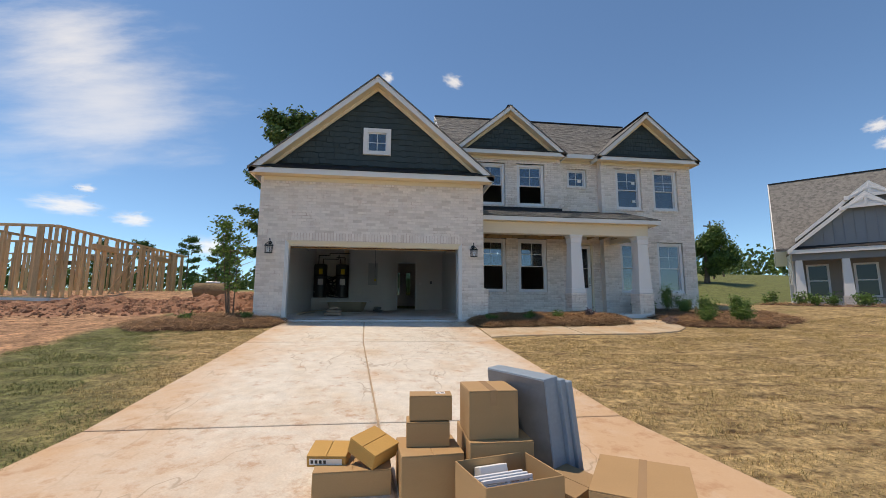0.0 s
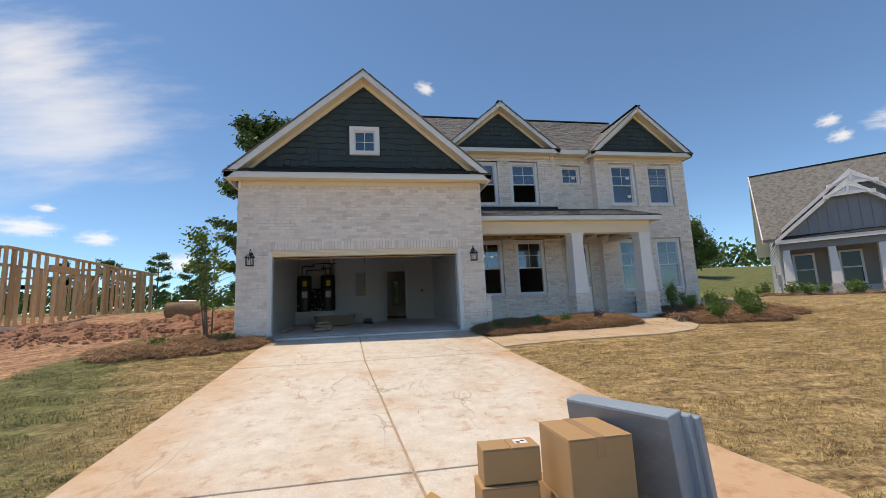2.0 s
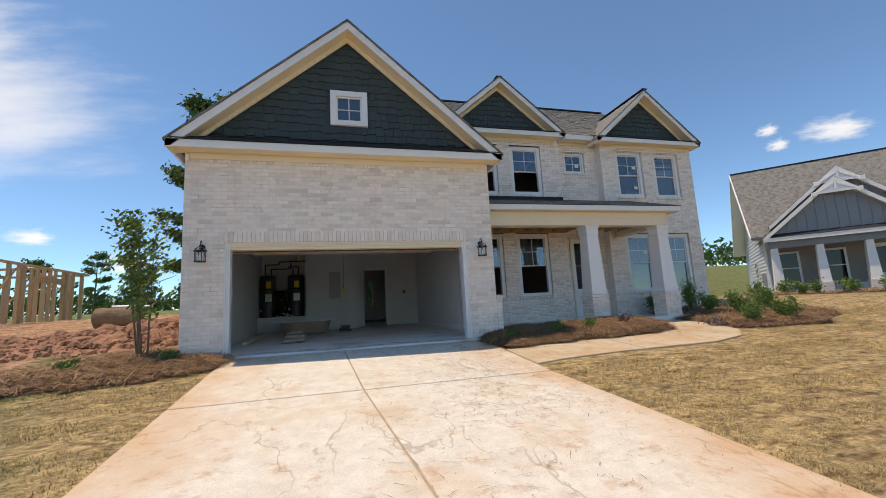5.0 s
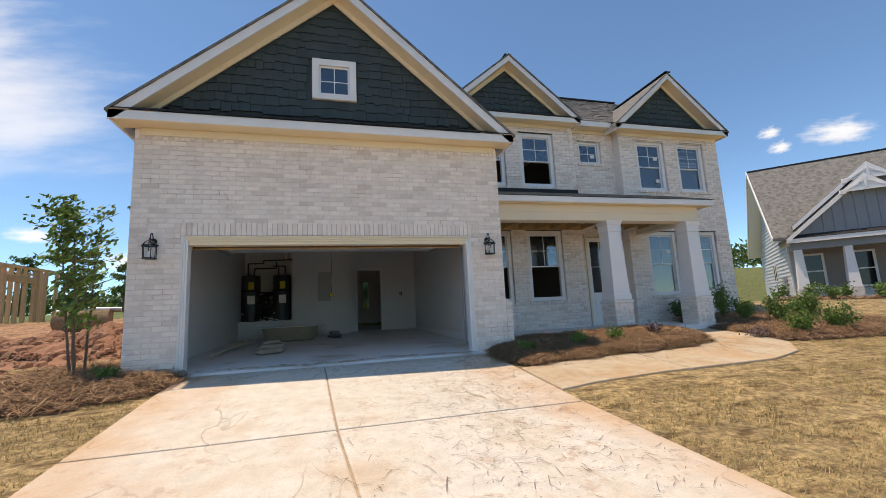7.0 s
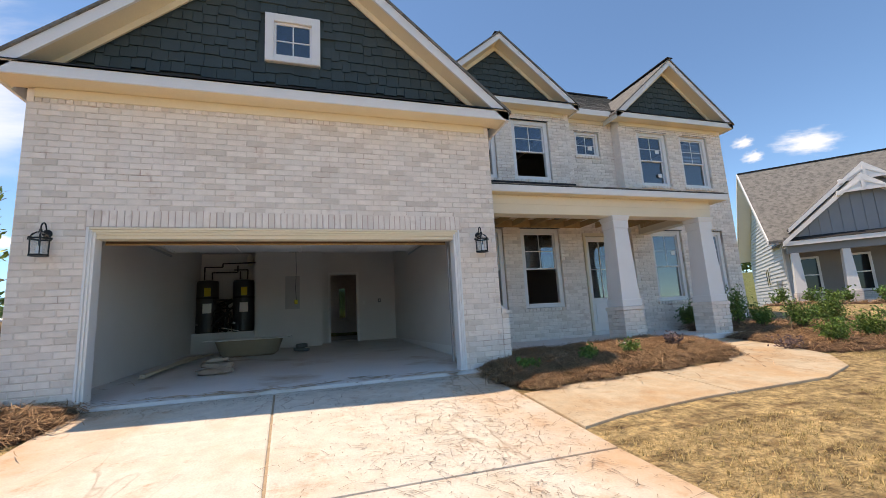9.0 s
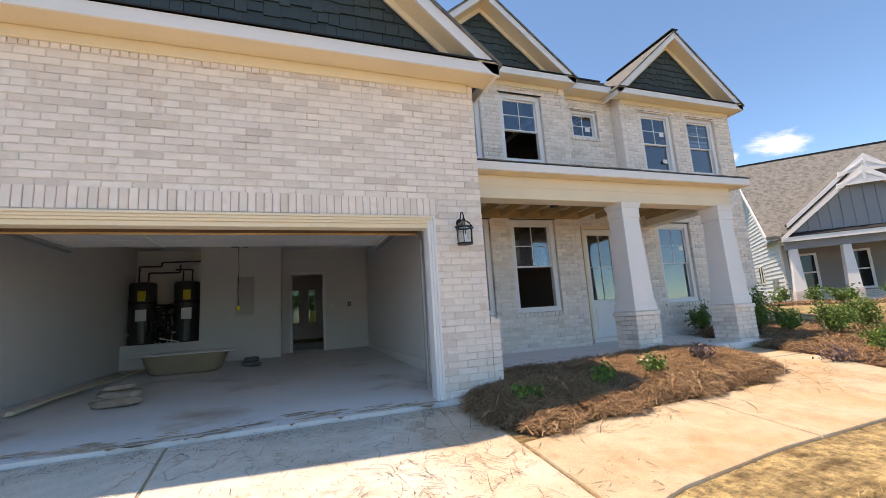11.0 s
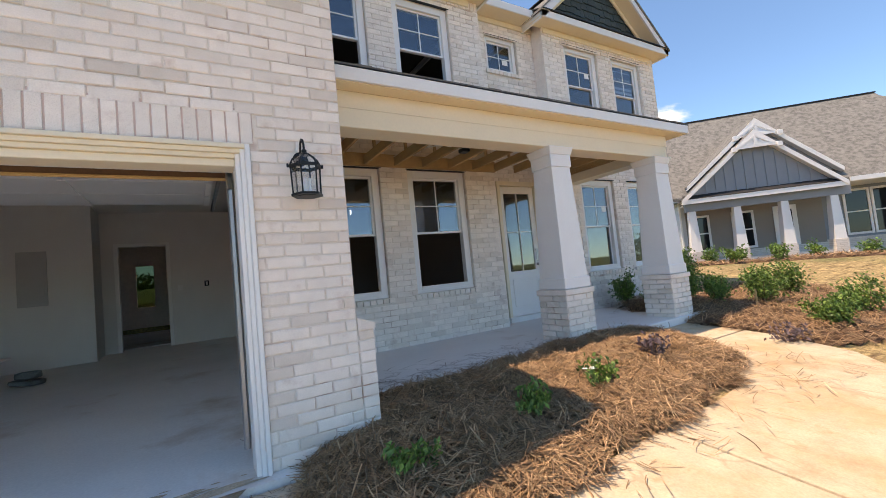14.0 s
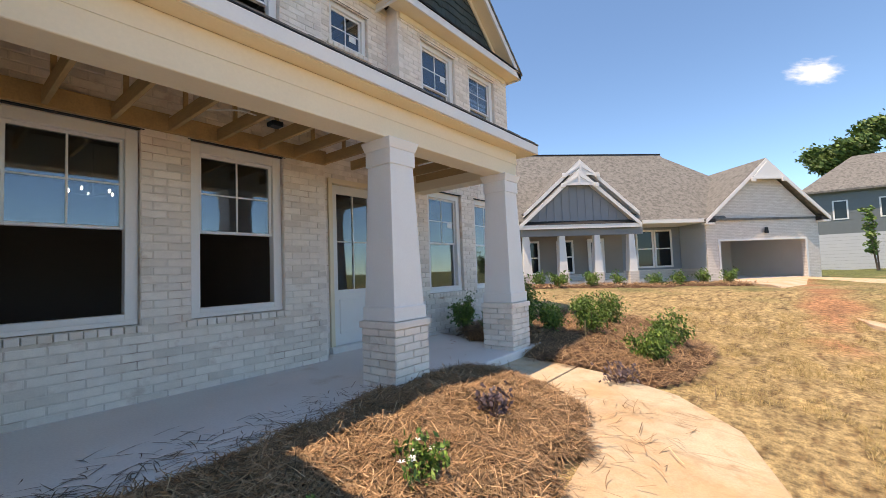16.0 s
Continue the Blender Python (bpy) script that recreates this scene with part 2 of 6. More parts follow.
M_NTAUPE = mat("taupe_porch_wall", (0.27, 0.245, 0.22), 0.8, 0.05, 3, 50, 0.05)
M_GREENSIDE = mat("grey_green_siding", (0.16, 0.19, 0.20), 0.7, 0.05, 3, 50, 0.05)
M_RUST = mat("tan_fibreglass", (0.36, 0.28, 0.19), 0.5, 0.1, 4, 50, 0.1)
M_YELLOW = mat("yellow_label", (0.65, 0.5, 0.03), 0.5, 0.05, 5, 50, 0.0)
M_TANK = mat("dark_grey_tank", (0.045, 0.047, 0.05), 0.35, 0.1, 4, 60, 0.05)
M_COPPER = mat("dark_pipe", (0.05, 0.03, 0.025), 0.5, 0.1, 4, 60, 0.05)
M_STONE = mat("concrete_rubble", (0.40, 0.31, 0.24), 0.9, 0.15, 6, 60, 0.5)
M_HAY = mat("straw_bale", (0.24, 0.17, 0.10), 0.95, 0.3, 10, 60, 0.8, bdist=0.03)


def brick_tex_mat(name):
    """Painted brick for far walls, coursed along the wall in its own axes."""
    m = mat(name, (0.72, 0.67, 0.62), 0.9, 0.08, 3, 60, 0.1)
    n, ln = m.node_tree.nodes, m.node_tree.links
    tc, mp, bt = n.new("ShaderNodeTexCoord"), n.new("ShaderNodeMapping"), n.new("ShaderNodeTexBrick")
    mp.inputs["Rotation"].default_value = (radians(90), 0, 0)
    ln.new(tc.outputs["Object"], mp.inputs[0])
    ln.new(mp.outputs[0], bt.inputs["Vector"])
    bt.inputs["Scale"].default_value = 1.0
    bt.inputs["Brick Width"].default_value, bt.inputs["Row Height"].default_value, bt.inputs["Mortar Size"].default_value = 0.254, 0.0813, 0.006
    bt.inputs["Color1"].default_value, bt.inputs["Color2"].default_value, bt.inputs["Mortar"].default_value = (0.74, 0.69, 0.645, 1), (0.66, 0.60, 0.55, 1), (0.48, 0.43, 0.39, 1)
    ln.new(bt.outputs["Color"], n["Principled BSDF"].inputs["Base Color"])
    return m


M_NBRICK = brick_tex_mat("far_painted_brick")


# ---- mesh helpers ----
def part(name, bm, material, parent=None, label="", smooth=False):
    me = bpy.data.meshes.new(name)
    bm.to_mesh(me)
    bm.free()
    me.materials.append(material)
    if smooth:
        for p in me.polygons:
            p.use_smooth = True
    ob = new(name, me)
    ob.parent = parent
    if label:
        ob["label"] = label
    return ob


def thing(name, label, category, loc=(0, 0, 0), rz=0.0, group="", kind=""):
    ob = new(name)
    ob.matrix_basis = pose(*loc, 0, 0, rz)
    return tagged(ob, label, category, group, kind)


def setting(name, bm, material, label, category, parent=None):
    ob = part(name, bm, material, parent)
    return tagged(ob, label, category, kind="structure")


def bx(bm, x0, x1, y0, y1, z0, z1, bev=0.0, m=None):
    g = bmesh.ops.create_cube(bm, size=1, matrix=Matrix.Translation(((x0 + x1) / 2, (y0 + y1) / 2, (z0 + z1) / 2)) @ Matrix.Diagonal((x1 - x0, y1 - y0, z1 - z0, 1)))
    vs = g["verts"]
    if bev:
        es = list({e for v in vs for e in v.link_edges})
        r = bmesh.ops.bevel(bm, geom=es, offset=bev, segments=1, affect="EDGES", profile=0.5)
        vs = list({v for f in r["faces"] for v in f.verts})
    if m is not None:
        bmesh.ops.transform(bm, matrix=m, verts=vs)
    return vs


def box(x0, x1, y0, y1, z0, z1, bev=0.0, m=None):
    bm = bmesh.new()
    bx(bm, x0, x1, y0, y1, z0, z1, bev, m)
    return bm


def prism(bm, pts, d):
    """A flat polygon of 3D points pushed along d."""
    a = [bm.verts.new(p) for p in pts]
    b = [bm.verts.new(Vector(p) + Vector(d)) for p in pts]
    n = len(pts)
    bm.faces.new(a[::-1])
    bm.faces.new(b)
    for i in range(n):
        bm.faces.new((a[i], a[(i + 1) % n], b[(i + 1) % n], b[i]))
    bmesh.ops.recalc_face_normals(bm, faces=bm.faces)
    return bm


def cyl(bm, p0, p1, r0, r1=None, seg=10):
    p0, p1 = Vector(p0), Vector(p1)
    r1 = r0 if r1 is None else r1
    q = (p1 - p0).to_track_quat("Z", "Y").to_matrix()
    ra, rb = [], []
    for i in range(seg):
        a = 2 * math.pi * i / seg
        o = q @ Vector((math.cos(a), math.sin(a), 0))
        ra.append(bm.verts.new(p0 + o * r0))
        rb.append(bm.verts.new(p1 + o * r1))
    for i in range(seg):
        j = (i + 1) % seg
        bm.faces.new((ra[i], ra[j], rb[j], rb[i]))
    bm.faces.new(ra[::-1])
    bm.faces.new(rb)
    return bm


def lathe(profile, seg=24):
    bm = bmesh.new()
    rings = []
    for r, z in profile:
        rings.append([bm.verts.new((r * math.cos(2 * math.pi * i / seg), r * math.sin(2 * math.pi * i / seg), z)) for i in range(seg)])
    for a, b in zip(rings, rings[1:]):
        for i in range(seg):
            j = (i + 1) % seg
            bm.faces.new((a[i], a[j], b[j], b[i]))
    bm.faces.new(rings[0][::-1])
    bm.faces.new(rings[-1])
    return bm


def tube(bm, pts, r, seg=6):
    for a, b in zip(pts, pts[1:]):
        cyl(bm, a, b, r, r, seg)
    return bm


def smooth01(t):
    t = max(0.0, min(1.0, t))
    return t * t * (3 - 2 * t)


def ground_z(x, y):
    z = -0.15 + 0.1 * min(y, 22)
    if y > 22:
        z += 0.035 * (min(y, 70) - 22)
    if y < -6:
        z = -0.75
    side = smooth01((x - 11) / 9) * smooth01((40 - y) / 15)
    z = z * (1 - side) + (1.58 - 0.22 * smooth01((x - 15) / 9)) * side
    return z + 3.6 * smooth01((y - 28) / 42) * smooth01((x - 6) / 14)


def cells(x0, x1, z0, z1, holes):
    """Rectangles that fill x0..x1, z0..z1 but for the holes."""
    xs = sorted({x0, x1, *(min(max(v, x0), x1) for h in holes for v in h[:2])})
    zs = sorted({z0, z1, *(min(max(v, z0), z1) for h in holes for v in h[2:])})
    out = []
    for a, b in zip(xs, xs[1:]):
        for c, d in zip(zs, zs[1:]):
            mx, mz = (a + b) / 2, (c + d) / 2
            if not any(h[0] < mx < h[1] and h[2] < mz < h[3] for h in holes):
                out.append((a, b, c, d))
    return out


def wall_core(x0, x1, z0, z1, y, thick, holes):
    bm = bmesh.new()
    for a, b, c, d in cells(x0, x1, z0, z1, holes):
        bx(bm, a, b, y, y + thick, c, d)
    bmesh.ops.remove_doubles(bm, verts=bm.verts, dist=1e-5)
    seen = {}
    for f in list(bm.faces):
        seen.setdefault(tuple(round(v, 4) for v in f.calc_center_median()), []).append(f)
    bmesh.ops.delete(bm, geom=[f for fs in seen.values() if len(fs) > 1 for f in fs], context="FACES_ONLY")
    return bm


COURSE, BLEN = 0.0813, 0.252


def course_bricks(x0, x1, z0, z1, holes, soldiers=(), seed=1):
    """Centres and sizes of bricks in running bond round the holes; soldiers: (x0, x1, z0, z1) bands of upright bricks."""
    rnd = random.Random(seed)
    out, row, z = [], 0, z0
    block = list(holes) + list(soldiers)
    while z < z1 - 0.03:
        top = min(z + COURSE, z1)
        mid = (z + top) / 2
        spans, cur = [], x0
        for h in sorted(h for h in block if h[2] - 0.02 < mid < h[3] + 0.0):
            if h[0] > cur:
                spans.append((cur, min(h[0], x1)))
            cur = max(cur, h[1])
        if cur < x1:
            spans.append((cur, x1))
        for a, b in spans:
            x = x0 + (BLEN / 2 if row % 2 else 0) - BLEN
            while x < b:
                l, r = max(x, a), min(x + BLEN, b)
                if r - l > 0.03:
                    out.append(((l + r) / 2, mid, r - l - 0.010 + rnd.uniform(-.002, .002), top - z - 0.010 + rnd.uniform(-.002, .002)))
                x += BLEN
        z, row = z + COURSE, row + 1
    for a, b, c, d in soldiers:
        n = round((b - a) / COURSE)
        w = (b - a) / n
        for i in range(n):
            out.append((a + w * (i + .5), (c + d) / 2, w - 0.010, d - c - 0.010))
    return out


def brick_faces(verts, faces, cx, cz, w, h, y, depth, rnd):
    """A brick with a softened face, its front towards -y."""
    j = lambda s: rnd.uniform(-s, s)
    o = len(verts)
    e, dy = 0.006, j(0.002)
    hw, hh = w / 2, h / 2
    for sx, sz in ((-1, -1), (1, -1), (1, 1), (-1, 1)):
        verts.append((cx + sx * hw + j(.0015), y + depth, cz + sz * hh + j(.0015)))
    for sx, sz in ((-1, -1), (1, -1), (1, 1), (-1, 1)):
        verts.append((cx + sx * hw + j(.0015), y + 0.005, cz + sz * hh + j(.002)))
    for sx, sz in ((-1, -1), (1, -1), (1, 1), (-1, 1)):
        verts.append((cx + sx * (hw - e) + j(.003), y + dy, cz + sz * (hh - e) + j(.003)))
    for k in (0, 4):
        for i in range(4):
            q = (i + 1) % 4
            faces.append((o + k + i, o + k + q, o + k + 4 + q, o + k + 4 + i))
    faces.append((o + 8, o + 9, o + 10, o + 11))


def joined(name, verts, faces, material, parent=None, label="", category="", kind="stuff"):
    me = bpy.data.meshes.new(name)
    me.from_pydata(verts, [], faces)
    me.materials.append(material)
    ob = new(name, me)
    ob.parent = parent
    return tagged(ob, label, category, kind=kind)


PIECES = []      # walls whose bricks are laid at the end of the file


# ---- the ground ----
def axis(near0, near1, step, far):
    v = list(np.arange(near0, near1 + 1e-6, step))
    d = step
    lo, hi = near0, near1
    while hi < far:
        d *= 1.35
        lo, hi = lo - d, hi + d
        v = [lo] + v + [hi]
    return v


def ground_sheet():
    xs, ys = axis(-16, 16, 0.4, 1500), axis(-8, 26, 0.4, 1500)
    verts = []
    for y in ys:
        for x in xs:
            z = ground_z(x, y)
            rough = 0.03 if -16 < x < 40 and y < 20 else 0.1
            if x < -5.6 - 0.15 * (y - 8) or (y > 16 and x < 12):
                rough = 0.09
            z += rough * noise.noise((x * 0.7, y * 0.7, 3.0)) - 0.02
            left, right = -2.72 - 0.35 * max(0, 2 - y), 2.26 + 0.23 * max(0, 5.6 - y)
            under_drive = left + 0.35 < x < right - 0.35 and y < 12.2
            beside = left - 0.4 < x < right + 0.4 and y < 12.2 or (2.0 < x < 8.6 and 9.0 < y < 12.6)
            if beside:
                z = min(z, ground_z(x, y) - 0.022)
            in_house = -3.5 < x < 11.2 and 11.9 < y < 25.2
            if in_house or under_drive:
                z = min(ground_z(x, y), 1.0) - (0.35 if in_house else 0.10)
            verts.append((x, y, z))
    w = len(xs)
    faces = [(r * w + c, r * w + c + 1, (r + 1) * w + c + 1, (r + 1) * w + c) for r in range(len(ys) - 1) for c in range(w - 1)]
    return verts, faces


def ground_mat():
    m = mat("sod_and_clay", (0.44, 0.315, 0.15), 0.95, 0.40, 3.0, 40, 1.0, bdist=0.05, stain=(0.19, 0.115, 0.05), stain_at=(0.50, 0.66), stain_scale=5.0, stretch=(0.55, 1.5, 1))
    n, ln = m.node_tree.nodes, m.node_tree.links
    b = n["Principled BSDF"]
    tan = b.inputs["Base Color"].links[0].from_socket
    geo = n["Geometry"] if "Geometry" in n else n.new("ShaderNodeNewGeometry")
    sep = n.new("ShaderNodeSeparateXYZ")
    ln.new(geo.outputs["Position"], sep.inputs[0])
    ns = n.new("ShaderNodeTexNoise")
    ns.inputs["Scale"].default_value, ns.inputs["Detail"].default_value = 0.5, 6
    ln.new(geo.outputs["Position"], ns.inputs["Vector"])

    def lin(ax, ay, c, wob):
        """ax*x + ay*y + c + wob*(noise-0.5)"""
        out = None
        for s, k in ((sep.outputs["X"], ax), (sep.outputs["Y"], ay), (ns.outputs["Fac"], wob)):
            q = n.new("ShaderNodeMath")
            q.operation = "MULTIPLY_ADD"
            ln.new(s, q.inputs[0])
            q.inputs[1].default_value = k
            if out is None:
                q.inputs[2].default_value = c - wob * 0.5
            else:
                ln.new(out, q.inputs[2])
            out = q.outputs[0]
        return out

    def mask(v, lo, hi):
        q = n.new("ShaderNodeMapRange")
        q.inputs["From Min"].default_value, q.inputs["From Max"].default_value = lo, hi
        ln.new(v, q.inputs["Value"])
        return q.outputs[0]

    def colour(c, var=0.25, sc=6.0):
        t, r = n.new("ShaderNodeTexNoise"), n.new("ShaderNodeMapRange")
        t.inputs["Scale"].default_value, t.inputs["Detail"].default_value = sc, 6
        ln.new(geo.outputs["Position"], t.inputs["Vector"])
        r.inputs["From Min"].default_value, r.inputs["From Max"].default_value = 0.3, 0.7
        r.inputs["To Min"].default_value, r.inputs["To Max"].default_value = 1 - var, 1 + var
        ln.new(t.outputs["Fac"], r.inputs["Value"])
        v = n.new("ShaderNodeVectorMath")
        v.operation = "SCALE"
        v.inputs[0].default_value = c
        ln.new(r.outputs[0], v.inputs["Scale"])
        return v.outputs[0]

    def over(a, bcol, f):
        x = n.new("ShaderNodeMix")
        x.data_type = "RGBA"
        ln.new(f, x.inputs["Factor"])
        ln.new(a, x.inputs["A"])
        ln.new(bcol, x.inputs["B"])
        return x.outputs["Result"]

    # greener sod on the far left strip
    c = over(tan, colour((0.18, 0.18, 0.07), 0.35, 5), mask(lin(-1, -0.33, -1.0, 3.4), 0, 0.9))
    # bare red clay on the next lot
    c = over(c, colour((0.45, 0.26, 0.145), 0.4, 3.2), mask(lin(-1, 0.0, -6.2, 1.6), 0, 0.35))
    # field behind and clay patch before the neighbour
    c = over(c, colour((0.17, 0.21, 0.065), 0.4, 1.2), mask(lin(0, 1, -23, 6.0), 0, 4))
    patch = n.new("ShaderNodeMath")
    patch.operation = "MULTIPLY"
    ln.new(mask(lin(1, 0, -11.8, 3), 0, 1), patch.inputs[0])
    band = n.new("ShaderNodeMath")
    band.operation = "MULTIPLY"
    ln.new(mask(lin(0, -1, 9.3, 3), 0, 0.6), band.inputs[0])
    ln.new(mask(lin(0, 1, -8.1, 3), 0, 0.6), band.inputs[1])
    ln.new(band.outputs[0], patch.inputs[1])
    c = over(c, colour((0.15, 0.17, 0.055), 0.3, 2.5), mask(lin(0.14, 0, -2.2, 7), 0, 2.0))
    c = over(c, colour((0.44, 0.22, 0.11), 0.2, 2), patch.outputs[0])
    # clumps and thatch gaps in the sod
    for sc, lo, hi in ((12.0, 0.45, 1.3), (2.3, 0.78, 1.18)):
        t, r, v = n.new("ShaderNodeTexNoise"), n.new("ShaderNodeMapRange"), n.new("ShaderNodeVectorMath")
        t.inputs["Scale"].default_value, t.inputs["Detail"].default_value, t.inputs["Roughness"].default_value = sc, 8, 0.72
        ln.new(geo.outputs["Position"], t.inputs["Vector"])
        r.inputs["From Min"].default_value, r.inputs["From Max"].default_value = 0.36, 0.60
        r.inputs["To Min"].default_value, r.inputs["To Max"].default_value = lo, hi
        ln.new(t.outputs["Fac"], r.inputs["Value"])
        v.operation = "SCALE"
        ln.new(c, v.inputs[0])
        ln.new(r.outputs[0], v.inputs["Scale"])
        c = v.outputs[0]
    ln.new(c, b.inputs["Base Color"])
    return m


M_GROUND = ground_mat()
gv, gf = ground_sheet()
joined("ground", gv, gf, M_GROUND, None, "dormant tan sod lawn with red clay and green field", "ground", "structure")

# ---- driveway: poured slabs with joints ----
def slab_poly(pts, top_off=0.0, thick=0.14, material=M_CONC, name="slab", parent=None, zf=ground_z):
    bm = bmesh.new()
    a = [bm.verts.new((x, y, zf(x, y) + top_off)) for x, y in pts]
    b = [bm.verts.new((x, y, zf(x, y) + top_off - thick)) for x, y in pts]
    top = bm.faces.new(a)
    bm.faces.new(b[::-1])
    k = len(pts)
    for i in range(k):
        bm.faces.new((b[i], b[(i + 1) % k], a[(i + 1) % k], a[i]))
    bmesh.ops.recalc_face_normals(bm, faces=bm.faces)
    bmesh.ops.bevel(bm, geom=list(top.edges), offset=0.018, segments=2, affect="EDGES", profile=0.6)
    return part(name, bm, material, parent)


M_JOINT = mat("dirt_filled_joint", (0.42, 0.32, 0.22), 0.95, 0.3, 8, 60, 0.5)
drive = thing("driveway", "poured concrete driveway dusted with red clay, leading to the garage", "driveway", kind="structure")
rows_y = [-7.0, -2.6, 0.3, 4.42, 8.72, 11.62]


def drive_edge(y, side):
    if side < 0:
        return -2.72 - (0.0 if y > 2 else 0.35 * (2 - y))
    if side > 0:
        return 2.26 + (0.0 if y > 5.6 else 0.23 * (5.6 - y))
    return float(np.interp(y, (-7, 0.3, 4.42, 8.72, 11.62), (1.3, 0.46, -0.04, -0.46, -0.62)))


for y0, y1 in zip(rows_y, rows_y[1:]):
    g = 0.010
    for s0, s1 in ((-1, 0), (0, 1)):
        slab_poly([(drive_edge(y0, s0) + (g if s0 == 0 else 0), y0 + g), (drive_edge(y0, s1) - (g if s1 == 0 else 0), y0 + g),
                   (drive_edge(y1, s1) - (g if s1 == 0 else 0), y1 - g), (drive_edge(y1, s0) + (g if s0 == 0 else 0), y1 - g)], 0.0, parent=drive)
for y0, y1 in zip(rows_y, rows_y[1:]):
    slab_poly([(drive_edge(y0, -1) + .03, y0), (drive_edge(y0, 1) - .03, y0), (drive_edge(y1, 1) - .03, y1), (drive_edge(y1, -1) + .03, y1)], -0.014, 0.1, M_JOINT, "joint_bed", drive)
walkway = thing("front_walk", "curved poured concrete front walk dusted with clay", "path", kind="structure")
slab_poly([(2.29, 9.2), (2.9, 9.36), (4.07, 9.5), (4.6, 9.52), (4.6, 10.7), (3.5, 10.63), (2.6, 10.45), (2.29, 10.4)], 0.005, material=M_WALK, parent=walkway)
slab_poly([(4.62, 9.52), (6.3, 9.58), (7.3, 9.9), (7.95, 10.5), (8.2, 11.3), (8.2, 11.7), (6.95, 11.7), (6.6, 11.15), (6.1, 10.8), (5.4, 10.72), (4.62, 10.7)], 0.005, material=M_WALK, parent=walkway)
slab_poly([(6.97, 11.72), (8.2, 11.72), (8.15, 12.44), (7.2, 12.44)], 0.005, material=M_WALK, parent=walkway)
street = setting("road", box(-400, 400, -16, -7.05, -0.95, -0.72), mat("asphalt", (0.05, 0.05, 0.05), 0.9, 0.2, 5, 60, 0.4), "grey asphalt street behind the driveway apron", "road")

# ---- house: garage wing ----
GX0, GX1, GY = -3.55, 2.71, 11.75
RX, RZ, EZ = -0.42, 8.00, 5.13        # garage ridge and eave tips
OP = (-2.81, 2.07, 0.5, 3.20)
w = setting("wall_garage_front", wall_core(GX0, GX1, 0.8, 5.12, GY + 0.010, 0.235, [OP]), M_MORTAR, "white brick garage front wall with soldier course", "wall")
PIECES.append((w, GX0, GX1, 0.97, 4.98, GY, [OP, (GX0, GX1, 4.80, 4.98)], [(-2.83, 2.10, 3.20, 3.43), (GX0, GX1, 4.80, 4.98)], 0.9))
setting("mortar_band", box(-2.83, 2.10, GY + 0.005, GY + 0.0096, 3.203, 3.443), M_MORTAR_RED, "pinkish stained mortar behind soldier bricks over the garage", "mortar")
# gable face above
bm = bmesh.new()
prism(bm, [(GX0, 11.80, 5.12), (GX1, 11.80, 5.12), (RX, 11.80, 7.80)], (0, 0.16, 0))
gable = setting("wall_garage_gable", bm, M_SLATES, "dark teal shingled garage gable", "wall")


def shingle_gable(parent, x0, x1, z0, cx, slope_top, y, single, seed, hole=None, expo=0.165):
    """Staggered shakes in courses inside a triangle with its apex at (cx, slope_top)."""
    rnd = random.Random(seed)
    verts, faces, row, z = [], [], 0, z0
    k = (slope_top - z0) / ((x1 - x0) / 2)
    while z < slope_top - 0.1:
        half = (slope_top - z) / k
        x = cx - half + rnd.uniform(-0.1, 0)
        while x < cx + half - 0.02:
            wd = rnd.choice((0.13, 0.17, 0.2, 0.24))
            a, b = max(x, cx - half), min(x + wd, cx + half)
            drop = rnd.choice((0.0, 0.0, 0.02, 0.035))
            if b - a > 0.03 and not (hole and a < hole[1] and b > hole[0] and z < hole[3] - 0.05 and z + expo > hole[2] + 0.05):
                o = [(a + .003, y - .022, z - drop), (b - .003, y - .022, z - drop), (b - .003, y + .004, z + expo + .03), (a + .003, y + .004, z + expo + .03),
                     (a + .003, y + .012, z - drop), (b - .003, y + .012, z - drop), (b - .003, y + .012, z + expo + .03), (a + .003, y + .012, z + expo + .03)]
                # keep the top inside the slope
                lim = lambda px, pz: min(pz, slope_top - k * abs(px - cx) + 0.04)
                o = [(p[0], p[1], lim(p[0], p[2])) for p in o]
                fs = [(0, 1, 2, 3), (0, 4, 5, 1), (0, 3, 7, 4), (1, 5, 6, 2)]
                if single:
                    me = bpy.data.meshes.new("shingle")
                    me.from_pydata(o, [], fs)
                    me.materials.append(M_SLATE)
                    new("shingle", me).parent = parent
                else:
                    q = len(verts)
                    verts += o
                    faces += [tuple(i + q for i in f) for f in fs]
            x += wd
        z, row = z + expo, row + 1
    if not single:
        joined("shingles", verts, faces, M_SLATES, parent)


